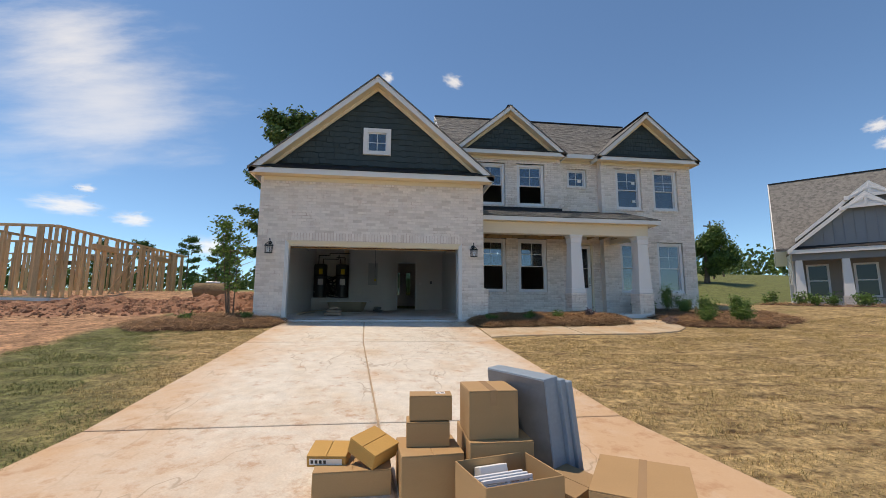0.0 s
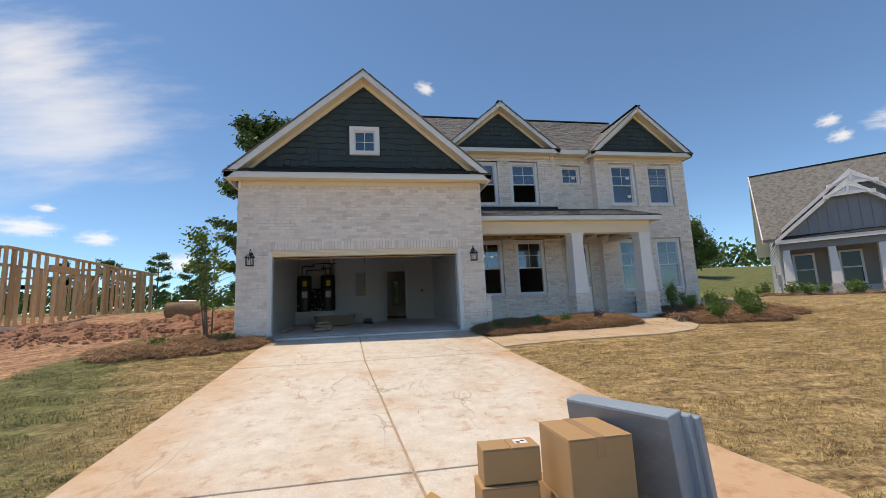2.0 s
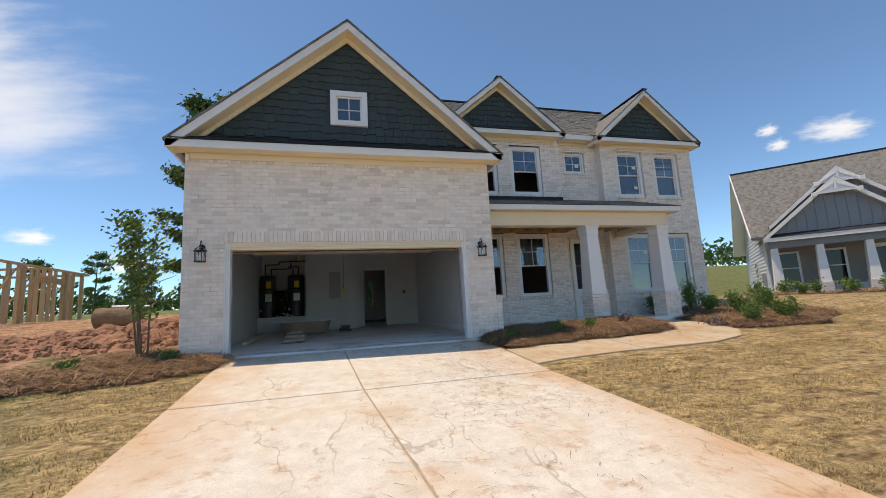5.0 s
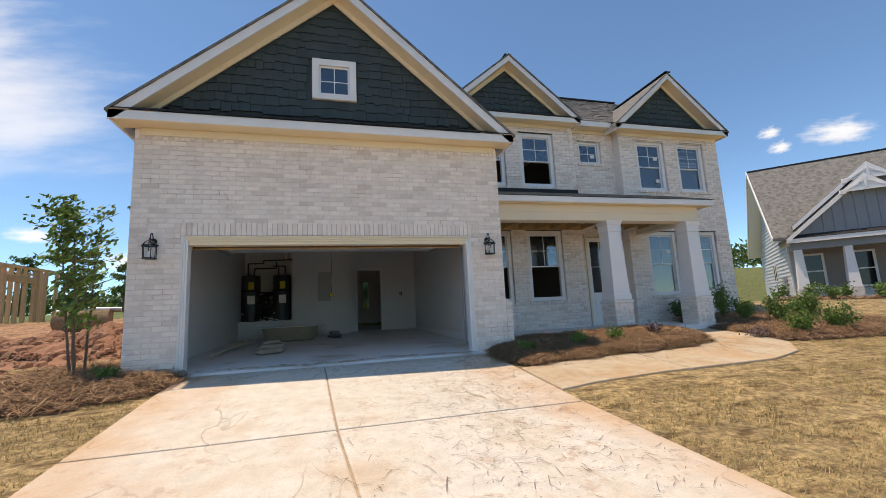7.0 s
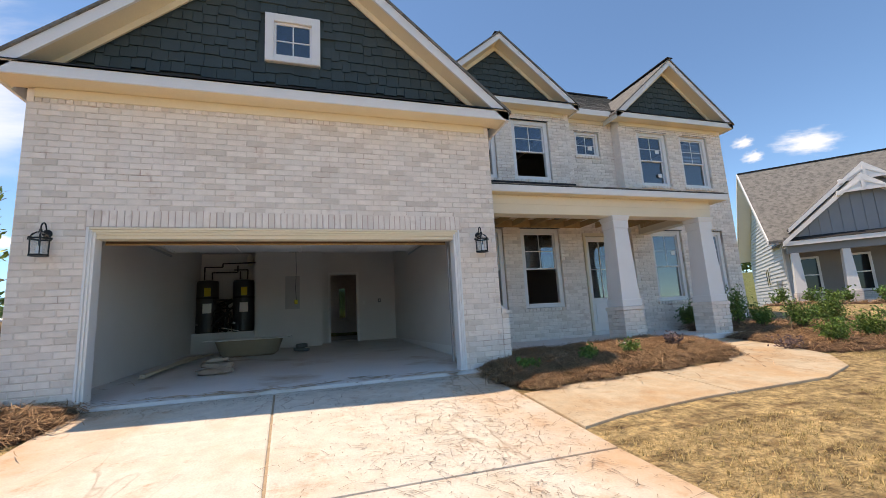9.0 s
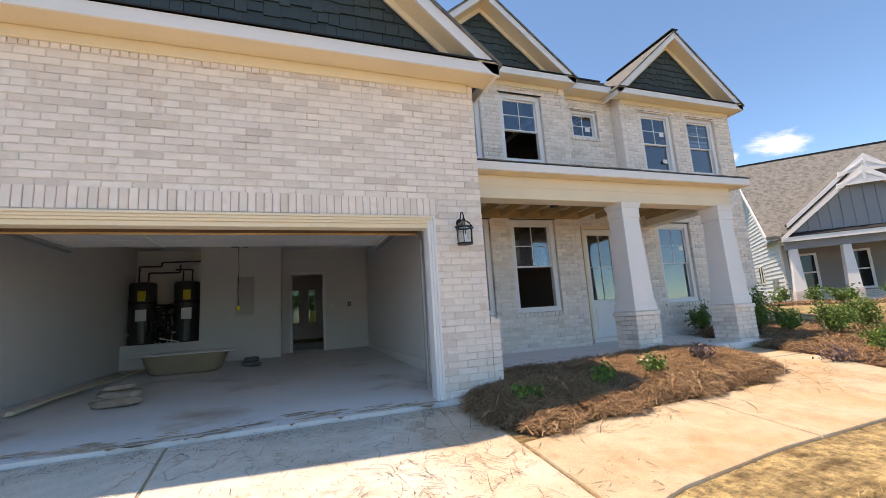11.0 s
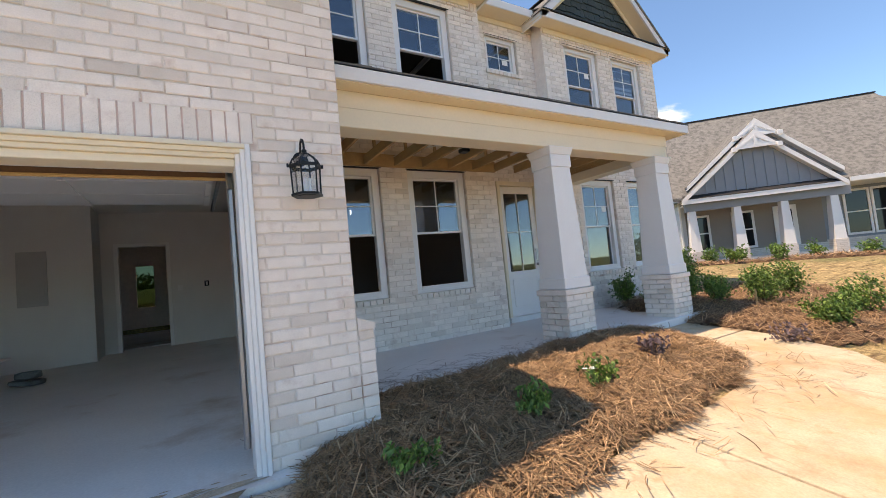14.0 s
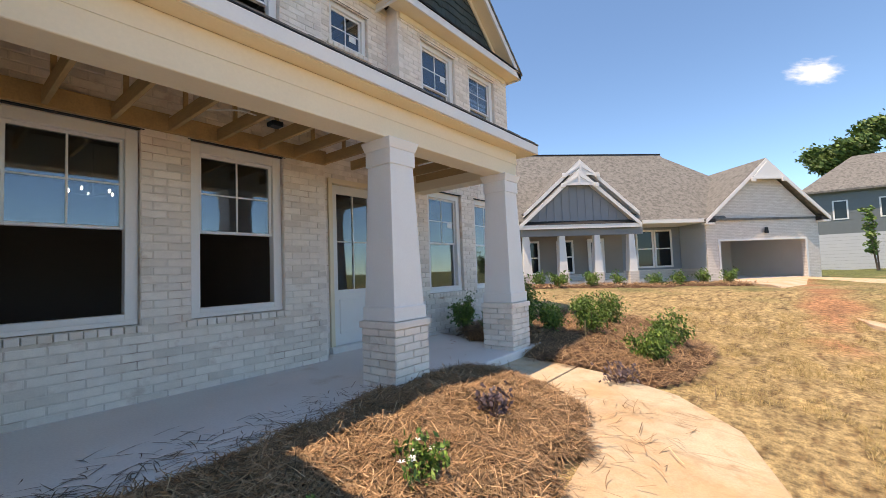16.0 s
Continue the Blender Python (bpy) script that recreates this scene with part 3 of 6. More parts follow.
def gable_roof(name, cx, half, ez, rz, y0, y1, label, board=0.17):
    """Two roof slopes with eave tips at cx +- half, the ridge at rz, white rake boards and cream rake soffits at y0."""
    roof = thing(name, label, "roof", kind="structure")
    sl = (rz - ez) / half
    for s in (-1, 1):
        bm = bmesh.new()
        prism(bm, [(cx, y0 - 0.03, rz + 0.02), (cx + s * (half + 0.03), y0 - 0.03, ez + 0.02 - 0.03 * sl), (cx + s * (half + 0.03), y0 - 0.03, ez - 0.02 - 0.03 * sl), (cx, y0 - 0.03, rz - 0.02)], (0, y1 - y0, 0))
        part("slope", bm, M_ROOF, roof)
        bm = bmesh.new()
        prism(bm, [(cx, y0, rz - 0.025), (cx + s * half, y0, ez - 0.025), (cx + s * half, y0, ez - 0.03 - board * .8), (cx + s * (half - 0.1), y0, ez - 0.03 - board * .8 + 0.1 * sl * .4), (cx, y0, rz - 0.03 - board)], (0, 0.035, 0))
        part("rake_board", bm, M_WHITE, roof, "white rake board")
        bm = bmesh.new()
        prism(bm, [(cx, y0 + 0.036, rz - 0.03 - board), (cx + s * (half - 0.05), y0 + 0.036, ez - 0.03 - board + 0.05 * sl), (cx + s * (half - 0.05), y0 + 0.036, ez - 0.005 - board + 0.05 * sl), (cx, y0 + 0.036, rz - 0.005 - board)], (0, 0.36, 0))
        part("rake_soffit", bm, M_SOFFIT, roof, "cream rake soffit")
        bm = bmesh.new()
        prism(bm, [(cx, y0 + 0.30, rz - 0.031 - board), (cx + s * (half - 0.3), y0 + 0.30, ez - 0.031 - board + 0.3 * sl), (cx + s * (half - 0.42), y0 + 0.30, ez - 0.031 - board + 0.3 * sl), (cx, y0 + 0.30, rz - 0.031 - board - 0.12)], (0, 0.03, 0))
        part("frieze", bm, M_SOFFIT, roof, "cream frieze board")
        bm = bmesh.new()
        prism(bm, [(cx + s * (half - 0.012), y0 + 0.04, ez - 0.04), (cx + s * (half - 0.012), y0 + 0.04, ez - 0.16), (cx + s * (half - 0.05), y0 + 0.04, ez - 0.16), (cx + s * (half - 0.05), y0 + 0.04, ez - 0.0)], (0, y1 - y0 - 0.1, 0))
        part("fascia", bm, M_WHITE, roof)
    return roof


def cornice(roof, x0, x1, ez, y0, ywall, bottom=0.15, frieze=0.12, skirt=0.25):
    """White fascia across a gable's foot, cream soffit and frieze below, a shingled skirt above."""
    part("cornice_fascia", box(x0, x1, y0, y0 + 0.03, ez - bottom, ez, 0.004), M_WHITE, roof, "white cornice fascia")
    part("cornice_soffit", box(x0 + 0.01, x1 - 0.01, y0 + 0.031, ywall + 0.02, ez - bottom + 0.01, ez - bottom + 0.03), M_SOFFIT, roof, "cream soffit")
    part("cornice_frieze", box(x0 + (ywall - y0) - 0.02, x1 - (ywall - y0) + 0.02, ywall - 0.035, ywall - 0.004, ez - bottom - frieze, ez - bottom + 0.009, 0.006), M_SOFFIT, roof, "cream frieze board")
    bm = bmesh.new()
    prism(bm, [(x0 + 0.05, y0 - 0.03, ez + 0.004), (x0 + 0.05, y0 - 0.03, ez + 0.022), (x0 + 0.05, ywall + 0.05, ez + skirt), (x0 + 0.05, ywall + 0.05, ez + skirt - 0.03)], (x1 - x0 - 0.1, 0, 0))
    part("skirt_roof", bm, M_FELT, roof, "dark shingle skirt")


roof = gable_roof("roof_garage", RX, 3.37, EZ, RZ, 11.40, 18.5, "grey shingled garage gable roof with white rake boards")
cornice(roof, RX - 3.37, RX + 3.37, EZ, 11.40, GY)
# garage side walls
setting("wall_garage_left", box(GX0, GX0 + 0.22, GY + 0.245, 24, 0.8, 5.05), M_BRICKS, "white brick garage side wall", "wall")
setting("wall_garage_right", box(GX1 - 0.21, GX1, GY + 0.245, 14.47, 0.8, 5.05), M_BRICKS, "white brick garage return wall beside the porch", "wall")
# water table at the right corner
w = setting("brick_ledge", box(GX1 + 0.002, GX1 + 0.125, GY + 0.010, 14.4, 0.8, 1.86), M_MORTAR, "brick water table with sloped cap at the garage corner", "wall")
PIECES.append((w, GX1 + 0.002, GX1 + 0.13, 0.97, 1.86, GY, [], [], 0.9))
bm = bmesh.new()
prism(bm, [(GX1 + 0.003, GY - 0.01, 1.863), (GX1 + 0.14, GY - 0.01, 1.863), (GX1 + 0.14, GY - 0.01, 1.90), (GX1 + 0.003, GY - 0.01, 1.95)], (0, 2.6, 0))
part("ledge_cap", bm, M_BRICK, w)

# garage opening trim, stepped brick mould
trim = thing("garage_door_trim", "cream and white stepped wooden trim round the garage opening", "trim", kind="structure")
for a, b, dy, z1 in ((0.0, 0.03, -0.03, 3.196), (0.03, 0.06, -0.012, 3.166), (0.06, 0.09, 0.006, 3.136)):
    x0, x1 = OP[0] + a, OP[1] - a
    part("jamb", box(x0, OP[0] + b, GY + dy, GY + 0.2, 0.98, z1, 0.004), M_WHITE, trim)
    part("jamb", box(OP[1] - b, x1, GY + dy, GY + 0.2, 0.98, z1, 0.004), M_WHITE, trim)
    part("head", box(OP[0] + b, OP[1] - b, GY + dy, GY + 0.2, z1 - (b - a), z1, 0.004), M_TRIM, trim, "cream head trim")

part("head", box(OP[0] + .09, OP[1] - .09, GY + 0.03, GY + 0.2, 3.055, 3.106, 0.004), M_TRIM, trim, "cream head trim")

# garage interior
SLABZ = lambda x, y: 1.10 + 0.02 * (y - 11.8)
setting("garage_floor", (lambda bm: prism(bm, [(-3.34, 11.64, 1.045), (-3.34, 19.8, 1.25), (2.5, 19.8, 1.25), (2.5, 11.64, 1.045)], (0, 0, -0.25)))(bmesh.new()), M_SLAB, "dusty grey concrete garage floor", "floor")
setting("garage_lining_left", box(GX0 + 0.222, GX0 + 0.245, GY + 0.21, 19.8, 1.0, 4.1), M_DRY, "grey primed drywall garage side wall", "wall")
setting("garage_lining_right", box(GX1 - 0.235, GX1 - 0.213, GY + 0.21, 19.5, 1.0, 4.1), M_DRY, "grey primed drywall garage side wall", "wall")
setting("garage_header_lining", box(-3.3, 2.47, GY + 0.245, GY + 0.265, 3.07, 4.1), M_DRY, "drywall over the garage opening", "wall")
setting("garage_ceiling", box(-3.32, 2.49, GY + 0.24, 19.8, 4.1, 4.15), M_DRY, "white drywall garage ceiling", "ceiling")
setting("garage_back_wall", wall_core(0.12, 2.6, 1.0, 4.1, 19.5, 0.12, [(0.40, 1.22, 1.0, 3.38)]), M_DRY, "grey drywall back wall with a doorway", "wall")
setting("garage_bump_wall", wall_core(-1.72, 0.12, 1.0, 4.1, 18.7, 0.9, []), M_DRY, "grey drywall bump-out with electrical panel", "wall")
setting("heater_niche_wall", box(-3.33, -1.73, 19.55, 19.65, 1.0, 4.1), M_DRY, "grey drywall back of the heater niche", "wall")
setting("heater_platform", box(-3.31, -1.722, 18.7, 19.54, 1.15, 1.76), M_DRY, "raised drywall platform under the water heaters", "platform")
for a in (2.485, ):
    setting("baseboard", box(a - 0.02, a - 0.012, 12.1, 19.45, 1.12, 1.28), M_WHITE, "white painted kerb board at the garage wall", "baseboard")
door_trim = thing("doorway_trim", "white painted casing round the interior doorway", "trim", kind="structure")
part("casing", box(0.33, 0.40, 19.47, 19.497, 1.24, 3.45, 0.004), M_WHITE, door_trim)
part("casing", box(1.22, 1.29, 19.47, 19.497, 1.24, 3.45, 0.004), M_WHITE, door_trim)
part("casing", box(0.40, 1.22, 19.47, 19.497, 3.38, 3.45, 0.004), M_WHITE, door_trim)

# ---- house: main front ----
FY1, FY2, FY3 = 14.36, 14.72, 14.44      # left bay, entry, right bay
MX = (2.71, 6.25, 7.87, 11.56)
W_L1, W_L2 = (3.07, 4.12, 1.93, 3.835), (4.57, 5.63, 1.93, 3.835)
W_U0, W_U1 = (3.07, 4.12, 5.06, 6.63), (4.57, 5.61, 5.06, 6.63)
DOOR, W_U2 = (6.55, 7.56, 1.26, 3.80), (6.66, 7.43, 5.94, 6.645)
W_L3, W_L4 = (8.50, 9.54, 1.94, 3.83), (9.99, 11.03, 1.94, 3.83)
W_U3, W_U4 = (8.46, 9.49, 5.08, 6.66), (9.97, 10.99, 5.08, 6.66)
bays = [("wall_left_bay", MX[0], MX[1], FY1, [W_L1, W_L2, W_U0, W_U1]), ("wall_entry", MX[1], MX[2], FY2, [DOOR, W_U2]), ("wall_right_bay", MX[2], MX[3], FY3, [W_L3, W_L4, W_U3, W_U4])]
for nm, x0, x1, y, holes in bays:
    w = setting(nm, wall_core(x0, x1, 0.9, 7.02, y + 0.010, 0.21, holes), M_MORTAR, "white brick front wall with windows", "wall")
    sol = [(x0, x1, 6.72, 6.90)] if nm != "wall_entry" else []
    sills = [(h[0] - 0.06, h[1] + 0.06, h[2] - 0.075, h[2]) for h in holes if h is not DOOR]
    PIECES.append((w, x0, x1, 1.10, 6.90, y, [(h[0], h[1], h[2] - 0.075, h[3]) for h in holes] + sol, sol, 0.9))
    for s in sills:
        bm = bmesh.new()
        n = max(3, round((s[1] - s[0]) / 0.1))
        d = (s[1] - s[0]) / n
        for i in range(n):
            bx(bm, s[0] + i * d + .005, s[0] + (i + 1) * d - .005, y - 0.035, y + 0.06, s[2] + 0.004, s[3] - 0.004, 0.005)
        part("rowlock_sill", bm, M_BRICKS, w, "brick rowlock window sill")
# returns of the right bay and the left bay
setting("wall_bay_return", box(MX[2] - 0.001, MX[2] + 0.1, FY3 + 0.003, FY2 + 0.02, 0.9, 7.0), M_BRICKS, "white brick return of the right bay", "wall")
setting("wall_left_return", box(MX[1] - 0.1, MX[1] + 0.001, FY1 + 0.003, FY2 + 0.02, 0.9, 7.0), M_BRICKS, "white brick return beside the front door", "wall")
setting("wall_house_right", box(MX[3] - 0.2, MX[3], FY3 + 0.23, 25, 0.8, 7.0), M_BRICKS, "white brick house side wall", "wall")
setting("wall_house_back", wall_core(-3.3, MX[3], 0.8, 7.0, 25, 0.2, [(0.15, 0.62, 2.05, 3.35), (1.0, 1.25, 2.05, 3.35)]), M_BRICKS, "white brick back wall", "wall")
for x0, x1 in ((0.15, 0.62), (1.0, 1.25)):
    bw = thing("window_11", "narrow glazed window at the end of the hall", "window", kind="structure")
    # The heavy tint only dims the daylight seen through the doorway.
    part("pane", box(x0 + .004, x1 - .004, 25.08, 25.086, 2.054, 3.346), glass_mat("light_cutting_back_glass", (0.22, 0.25, 0.2), 0.05), bw).visible_shadow = False
setting("house_floor", box(GX1, MX[3] - 0.2, 14.83, 25, 1.1, 1.26), M_SLAB, "interior subfloor", "floor")
setting("hall_floor", box(-3.3, GX1, 19.9, 25, 1.1, 1.26), M_SLAB, "hall subfloor", "floor")
setting("upper_floor", box(-3.3, MX[3] - 0.2, 14.83, 25, 4.2, 4.5), M_UNLIT_ROOM, "upper storey floor", "floor")
setting("attic_floor", box(GX1, MX[3] - 0.2, 14.95, 25, 6.96, 7.02), M_UNLIT_ROOM, "upper storey ceiling", "ceiling")
# Made-up partitions that shut the rooms so the windows show dark inside.
setting("wall_inner_a", box(2.5, 2.68, 14.83, 22, 1.26, 4.2), M_UNLIT_ROOM, "added partition wall in unlit-room colour", "wall")
setting("wall_inner_b", box(2.7, 6.14, 18.6, 18.7, 1.26, 4.2), M_UNLIT_ROOM, "added partition wall in unlit-room colour", "wall")
setting("wall_inner_c", box(7.95, 11.35, 18.2, 18.3, 1.26, 4.2), M_UNLIT_ROOM, "added partition wall in unlit-room colour", "wall")
setting("wall_inner_d", box(2.7, 11.35, 17.6, 17.7, 4.5, 6.96), M_UNLIT_ROOM, "added partition wall in unlit-room colour", "wall")
setting("wall_inner_e", box(6.14, 6.22, 14.83, 18.6, 1.26, 4.2), M_UNLIT_ROOM, "added partition wall in unlit-room colour", "wall")
setting("wall_upper_left", box(2.5, 2.71, 14.47, 25, 4.5, 7.0), M_BRICKS, "upper side wall over the garage", "wall")

# main roof and front gables
RIDGE_Y, RIDGE_Z, EAVE_Y, EAVE_Z = 19.0, 10.46, 14.38, 7.10
main = thing("roof_main", "weathered grey-brown asphalt shingle main roof", "roof", kind="structure")


def shingle_slope(parent, x0, x1, ya, za, yb, zb, expo=0.14, cell=0.33):
    """Overlapping tab courses on a slope facing -y."""
    rnd = random.Random(7)
    verts, faces = [], []
    ln_ = math.hypot(yb - ya, zb - za)
    dy, dz = (yb - ya) / ln_, (zb - za) / ln_
    ny, nz = -dz, dy
    k = int(ln_ / expo)
    for r in range(k):
        s0, s1 = r * expo, min((r + 1) * expo + 0.03, ln_)
        x = x0 - rnd.uniform(0, cell)
        while x < x1:
            a, b = max(x, x0), min(x + cell * rnd.choice((.5, .75, 1)), x1)
            lift = 0.012 + rnd.choice((0, 0, 0.006))
            o = len(verts)
            for px, s, l in ((a, s0, lift), (b, s0, lift), (b, s1, 0.002), (a, s1, 0.002), (a, s0, 0), (b, s0, 0)):
                verts.append((px, ya + dy * s + ny * l, za + dz * s + nz * l))
            faces += [(o, o + 1, o + 2, o + 3), (o + 4, o + 5, o + 1, o)]
            x = b if b < x1 else x1 + 1
    joined("shingles", verts, faces, M_ROOF, parent)


bm = bmesh.new()
prism(bm, [(2.0, EAVE_Y, EAVE_Z), (2.0, RIDGE_Y, RIDGE_Z), (2.0, RIDGE_Y, RIDGE_Z - .1), (2.0, EAVE_Y, EAVE_Z - .05)], (9.85, 0, 0))
part("slope", bm, M_ROOF, main)
bm = bmesh.new()
prism(bm, [(2.0, RIDGE_Y, RIDGE_Z), (2.0, 25.3, 6.2), (2.0, 25.3, 6.1), (2.0, RIDGE_Y, RIDGE_Z - .1)], (9.85, 0, 0))
part("slope", bm, M_ROOF, main)
shingle_slope(main, 2.0, 11.85, EAVE_Y, EAVE_Z + .004, RIDGE_Y, RIDGE_Z + .004)
part("ridge_cap", box(2.0, 11.6, RIDGE_Y - 0.12, RIDGE_Y + 0.12, RIDGE_Z - 0.03, RIDGE_Z + 0.03, 0.01), M_FELT, main, "dark ridge vent cap")
part("rake_board", (lambda b: prism(b, [(1.97, EAVE_Y, EAVE_Z - .2), (1.97, EAVE_Y, EAVE_Z + .01), (1.97, RIDGE_Y, RIDGE_Z + .01), (1.97, RIDGE_Y, RIDGE_Z - .2)], (0.03, 0, 0)))(bmesh.new()), M_WHITE, main)
part("gable_wall", (lambda b: prism(b, [(2.4, 14.6, 6.9), (2.4, RIDGE_Y, RIDGE_Z - .12), (2.4, 25, 6.4)], (0.1, 0, 0)))(bmesh.new()), M_BRICKS, main)
part("gable_wall", (lambda b: prism(b, [(11.4, 14.6, 6.9), (11.4, RIDGE_Y, RIDGE_Z - .12), (11.4, 25, 6.4)], (0.1, 0, 0)))(bmesh.new()), M_BRICKS, main)
part("fascia", box(6.37, 7.62, 14.36, 14.385, 6.96, 7.11, 0.004), M_WHITE, main)
part("soffit", box(6.37, 7.62, 14.386, 14.74, 6.96, 6.98), M_SOFFIT, main, "cream soffit")
part("frieze", box(6.26, 7.86, 14.685, 14.718, 6.86, 6.959, 0.005), M_SOFFIT, main, "cream frieze board")
for nm, cx, half, rz, yw in (("roof_left_gable", 4.28, 2.08, 8.72, FY1), ("roof_right_gable", 9.66, 2.07, 8.79, FY3)):
    g = gable_roof(nm, cx, half, 7.0, rz, yw - 0.33, 18.0, "grey shingled front gable with white rake boards", 0.15)
    cornice(g, cx - half, cx + half, 7.0, yw - 0.33, yw, 0.14, 0.10, 0.2)
    bm = bmesh.new()
    prism(bm, [(cx - half + .35, yw + .05, 7.04), (cx + half - .35, yw + .05, 7.04), (cx, yw + .05, rz - .14)], (0, 0.1, 0))
    part("gable_wall", bm, M_SLATES, g, "dark teal shingled gable")
    shingle_gable(g, cx - half + .3, cx + half - .3, 7.10, cx, rz - 0.17, yw + 0.03, False, 5)
bm = bmesh.new()
for cx, rz in ((4.28, 8.72), (9.66, 8.79)):
    bx(bm, cx - 0.1, cx + 0.1, FY1 - 0.3, 16.5, rz + 0.015, rz + 0.035)
part("ridge_cap", bm, M_FELT, main, "dark ridge shingles")


# ---- windows and doors ----
def window(name, h, y, label, grid=(2, 2), dbl=True, open_lower=False, case=0.105, stickers=0, recess=0.075):
    """A white vinyl window in the opening h of a wall whose face is at y."""
    x0, x1, z0, z1 = h
    face, y = y, y + recess
    win = thing(name, label, "window", kind="structure")

    def ring(nm, a, b, c, d, t, ya, yb, mat_, par):
        bm = bmesh.new()
        for q in ((a, a + t, c, d), (b - t, b, c, d), (a + t, b - t, d - t, d), (a + t, b - t, c, c + t)):
            bx(bm, q[0], q[1], ya, yb, q[2], q[3], 0.004)
        return part(nm, bm, mat_, par)
    if recess:
        part("lintel", box(x0 - .03, x1 + .03, face - .003, face + .05, z1 - .001, z1 + .009), M_FELT, win, "dark steel lintel edge")
    ring("casing", x0 + .004, x1 - .004, z0 + .004, z1 - .004, case, y - 0.012, y + 0.09, M_WHITE, win)
    a, b, c, d = x0 + case + .004, x1 - case - .004, z0 + case * .6 + .004, z1 - case - .004
    part("sill_nose", box(x0 + .01, x1 - .01, y - 0.03, y - 0.013, z0 + .006, z0 + 0.05, 0.005), M_WHITE, win)
    zm = (c + d) / 2 if dbl else c
    t = 0.032

    def sash(nm, c0, c1, ya, gx, gz, glass=True):
        s = ring(nm, a, b, c0, c1, t, ya, ya + 0.03, M_VINYL, win)
        if glass:
            gx0, gx1, gz0, gz1 = a + t, b - t, c0 + t, c1 - t
            for i in range(gx):
                for k in range(gz):
                    p = part("pane", box(gx0 + (gx1 - gx0) * i / gx + .002, gx0 + (gx1 - gx0) * (i + 1) / gx - .002, ya + .012, ya + .016, gz0 + (gz1 - gz0) * k / gz + .002, gz0 + (gz1 - gz0) * (k + 1) / gz - .002), M_GLASS, s)
                    p.visible_shadow = False
            for i in range(1, gx):
                xx = gx0 + (gx1 - gx0) * i / gx
                part("muntin", box(xx - .008, xx + .008, ya + .004, ya + .024, gz0, gz1), M_VINYL, s)
            for k in range(1, gz):
                zz = gz0 + (gz1 - gz0) * k / gz
                part("muntin", box(gx0, gx1, ya + .005, ya + .023, zz - .008, zz + .008), M_VINYL, s)
        return s
    if dbl:
        sash("upper_sash", zm - 0.015, d, y + 0.03, *grid)
        if open_lower:
            sash("lower_sash", zm - 0.015, d, y + 0.065, 1, 1)
            part("track", box(a, b, y + 0.03, y + 0.09, c, c + 0.025, 0.003), M_VINYL, win)
        else:
            sash("lower_sash", c, zm + 0.015, y + 0.062, 1, 1)
    else:
        sash("sash", c, d, y + 0.03, *grid)
    if stickers:
        for i in range(stickers):
            zz = (zm + d) / 2 if i == 0 else (c + zm) / 2
            part("sticker", box(b - t - 0.2, b - t - 0.06, y + 0.036, y + 0.038, zz - 0.12, zz - 0.02), M_PAPER, win, "paper glazing sticker")
    return win


window("window_1", W_L1, FY1, "white double-hung window with lower sash raised", open_lower=True)
window("window_2", W_L2, FY1, "white double-hung window with lower sash raised", open_lower=True)
window("window_3", W_U0, FY1, "white upper-storey window with lower sash raised", open_lower=True)
window("window_4", W_U1, FY1, "white upper-storey window with lower sash raised", open_lower=True)
window("window_5", W_U2, FY2, "small white square four-pane window", dbl=False, case=0.075, stickers=1)
window("window_6", W_L3, FY3, "white double-hung window under the porch", stickers=1)
window("window_7", W_L4, FY3, "white double-hung ground-floor window", stickers=0)
window("window_8", W_U3, FY3, "white double-hung upper window with stickers", stickers=2)
w9 = window("window_9", W_U4, FY3, "white double-hung upper window", stickers=0)
for i in range(8):
    part("blind_slat", box(W_U4[0] + .15, W_U4[1] - .15, FY3 + .16, FY3 + .163, 0, .028, 0, pose(0, 0, 5.90 + i * .072, 0, (-.35, .2, -.1, .45, -.3, .1, .3, -.2)[i], 0)), M_VINYL, w9, "white blind slat")
gw = window("window_10", (-0.81, -0.01, 5.73, 6.54), 11.735, "small white four-pane gable window in dark shingles", dbl=False, case=0.125, recess=0.0)
# Added sheet in the darkened room colour, standing in for an unlit attic.
setting("gable_dark_backing", box(-0.9, 0.06, 11.99, 12.0, 5.6, 6.7), M_UNLIT_ROOM, "added backing sheet in unlit-room colour behind the gable window", "wall")

door = thing("door_1", "white front door with four glass lights over a panel", "door", kind="structure")
x0, x1, z0, z1 = DOOR
for q in ((x0 + .004, x0 + .075, z0, z1 - .08), (x1 - .075, x1 - .004, z0, z1 - .08), (x0 + .004, x1 - .004, z1 - .08, z1 - .004)):
    part("casing", box(q[0], q[1], FY2 - 0.02, FY2 + 0.14, q[2], q[3], 0.005), M_TRIM, door, "cream door casing")
dx0, dx1, dz0, dz1 = x0 + .08, x1 - .08, z0 + 0.03, z1 - .09
gz0 = dz0 + 0.82
leaf = part("leaf", wall_core(dx0, dx1, dz0, dz1, FY2 + 0.05, 0.045, [(dx0 + .11, dx1 - .11, gz0, dz1 - .13)]), M_WHITE, door, "white door leaf")
mid = (dx0 + dx1) / 2
for i in range(2):
    for k in range(2):
        hgt = (dz1 - .13 - gz0) / 2
        p = part("pane", box([dx0 + .11, mid + .008][i], [mid - .008, dx1 - .11][i], FY2 + .066, FY2 + .072, gz0 + k * hgt + .006, gz0 + (k + 1) * hgt - .006), M_GLASS, leaf)
        p.visible_shadow = False
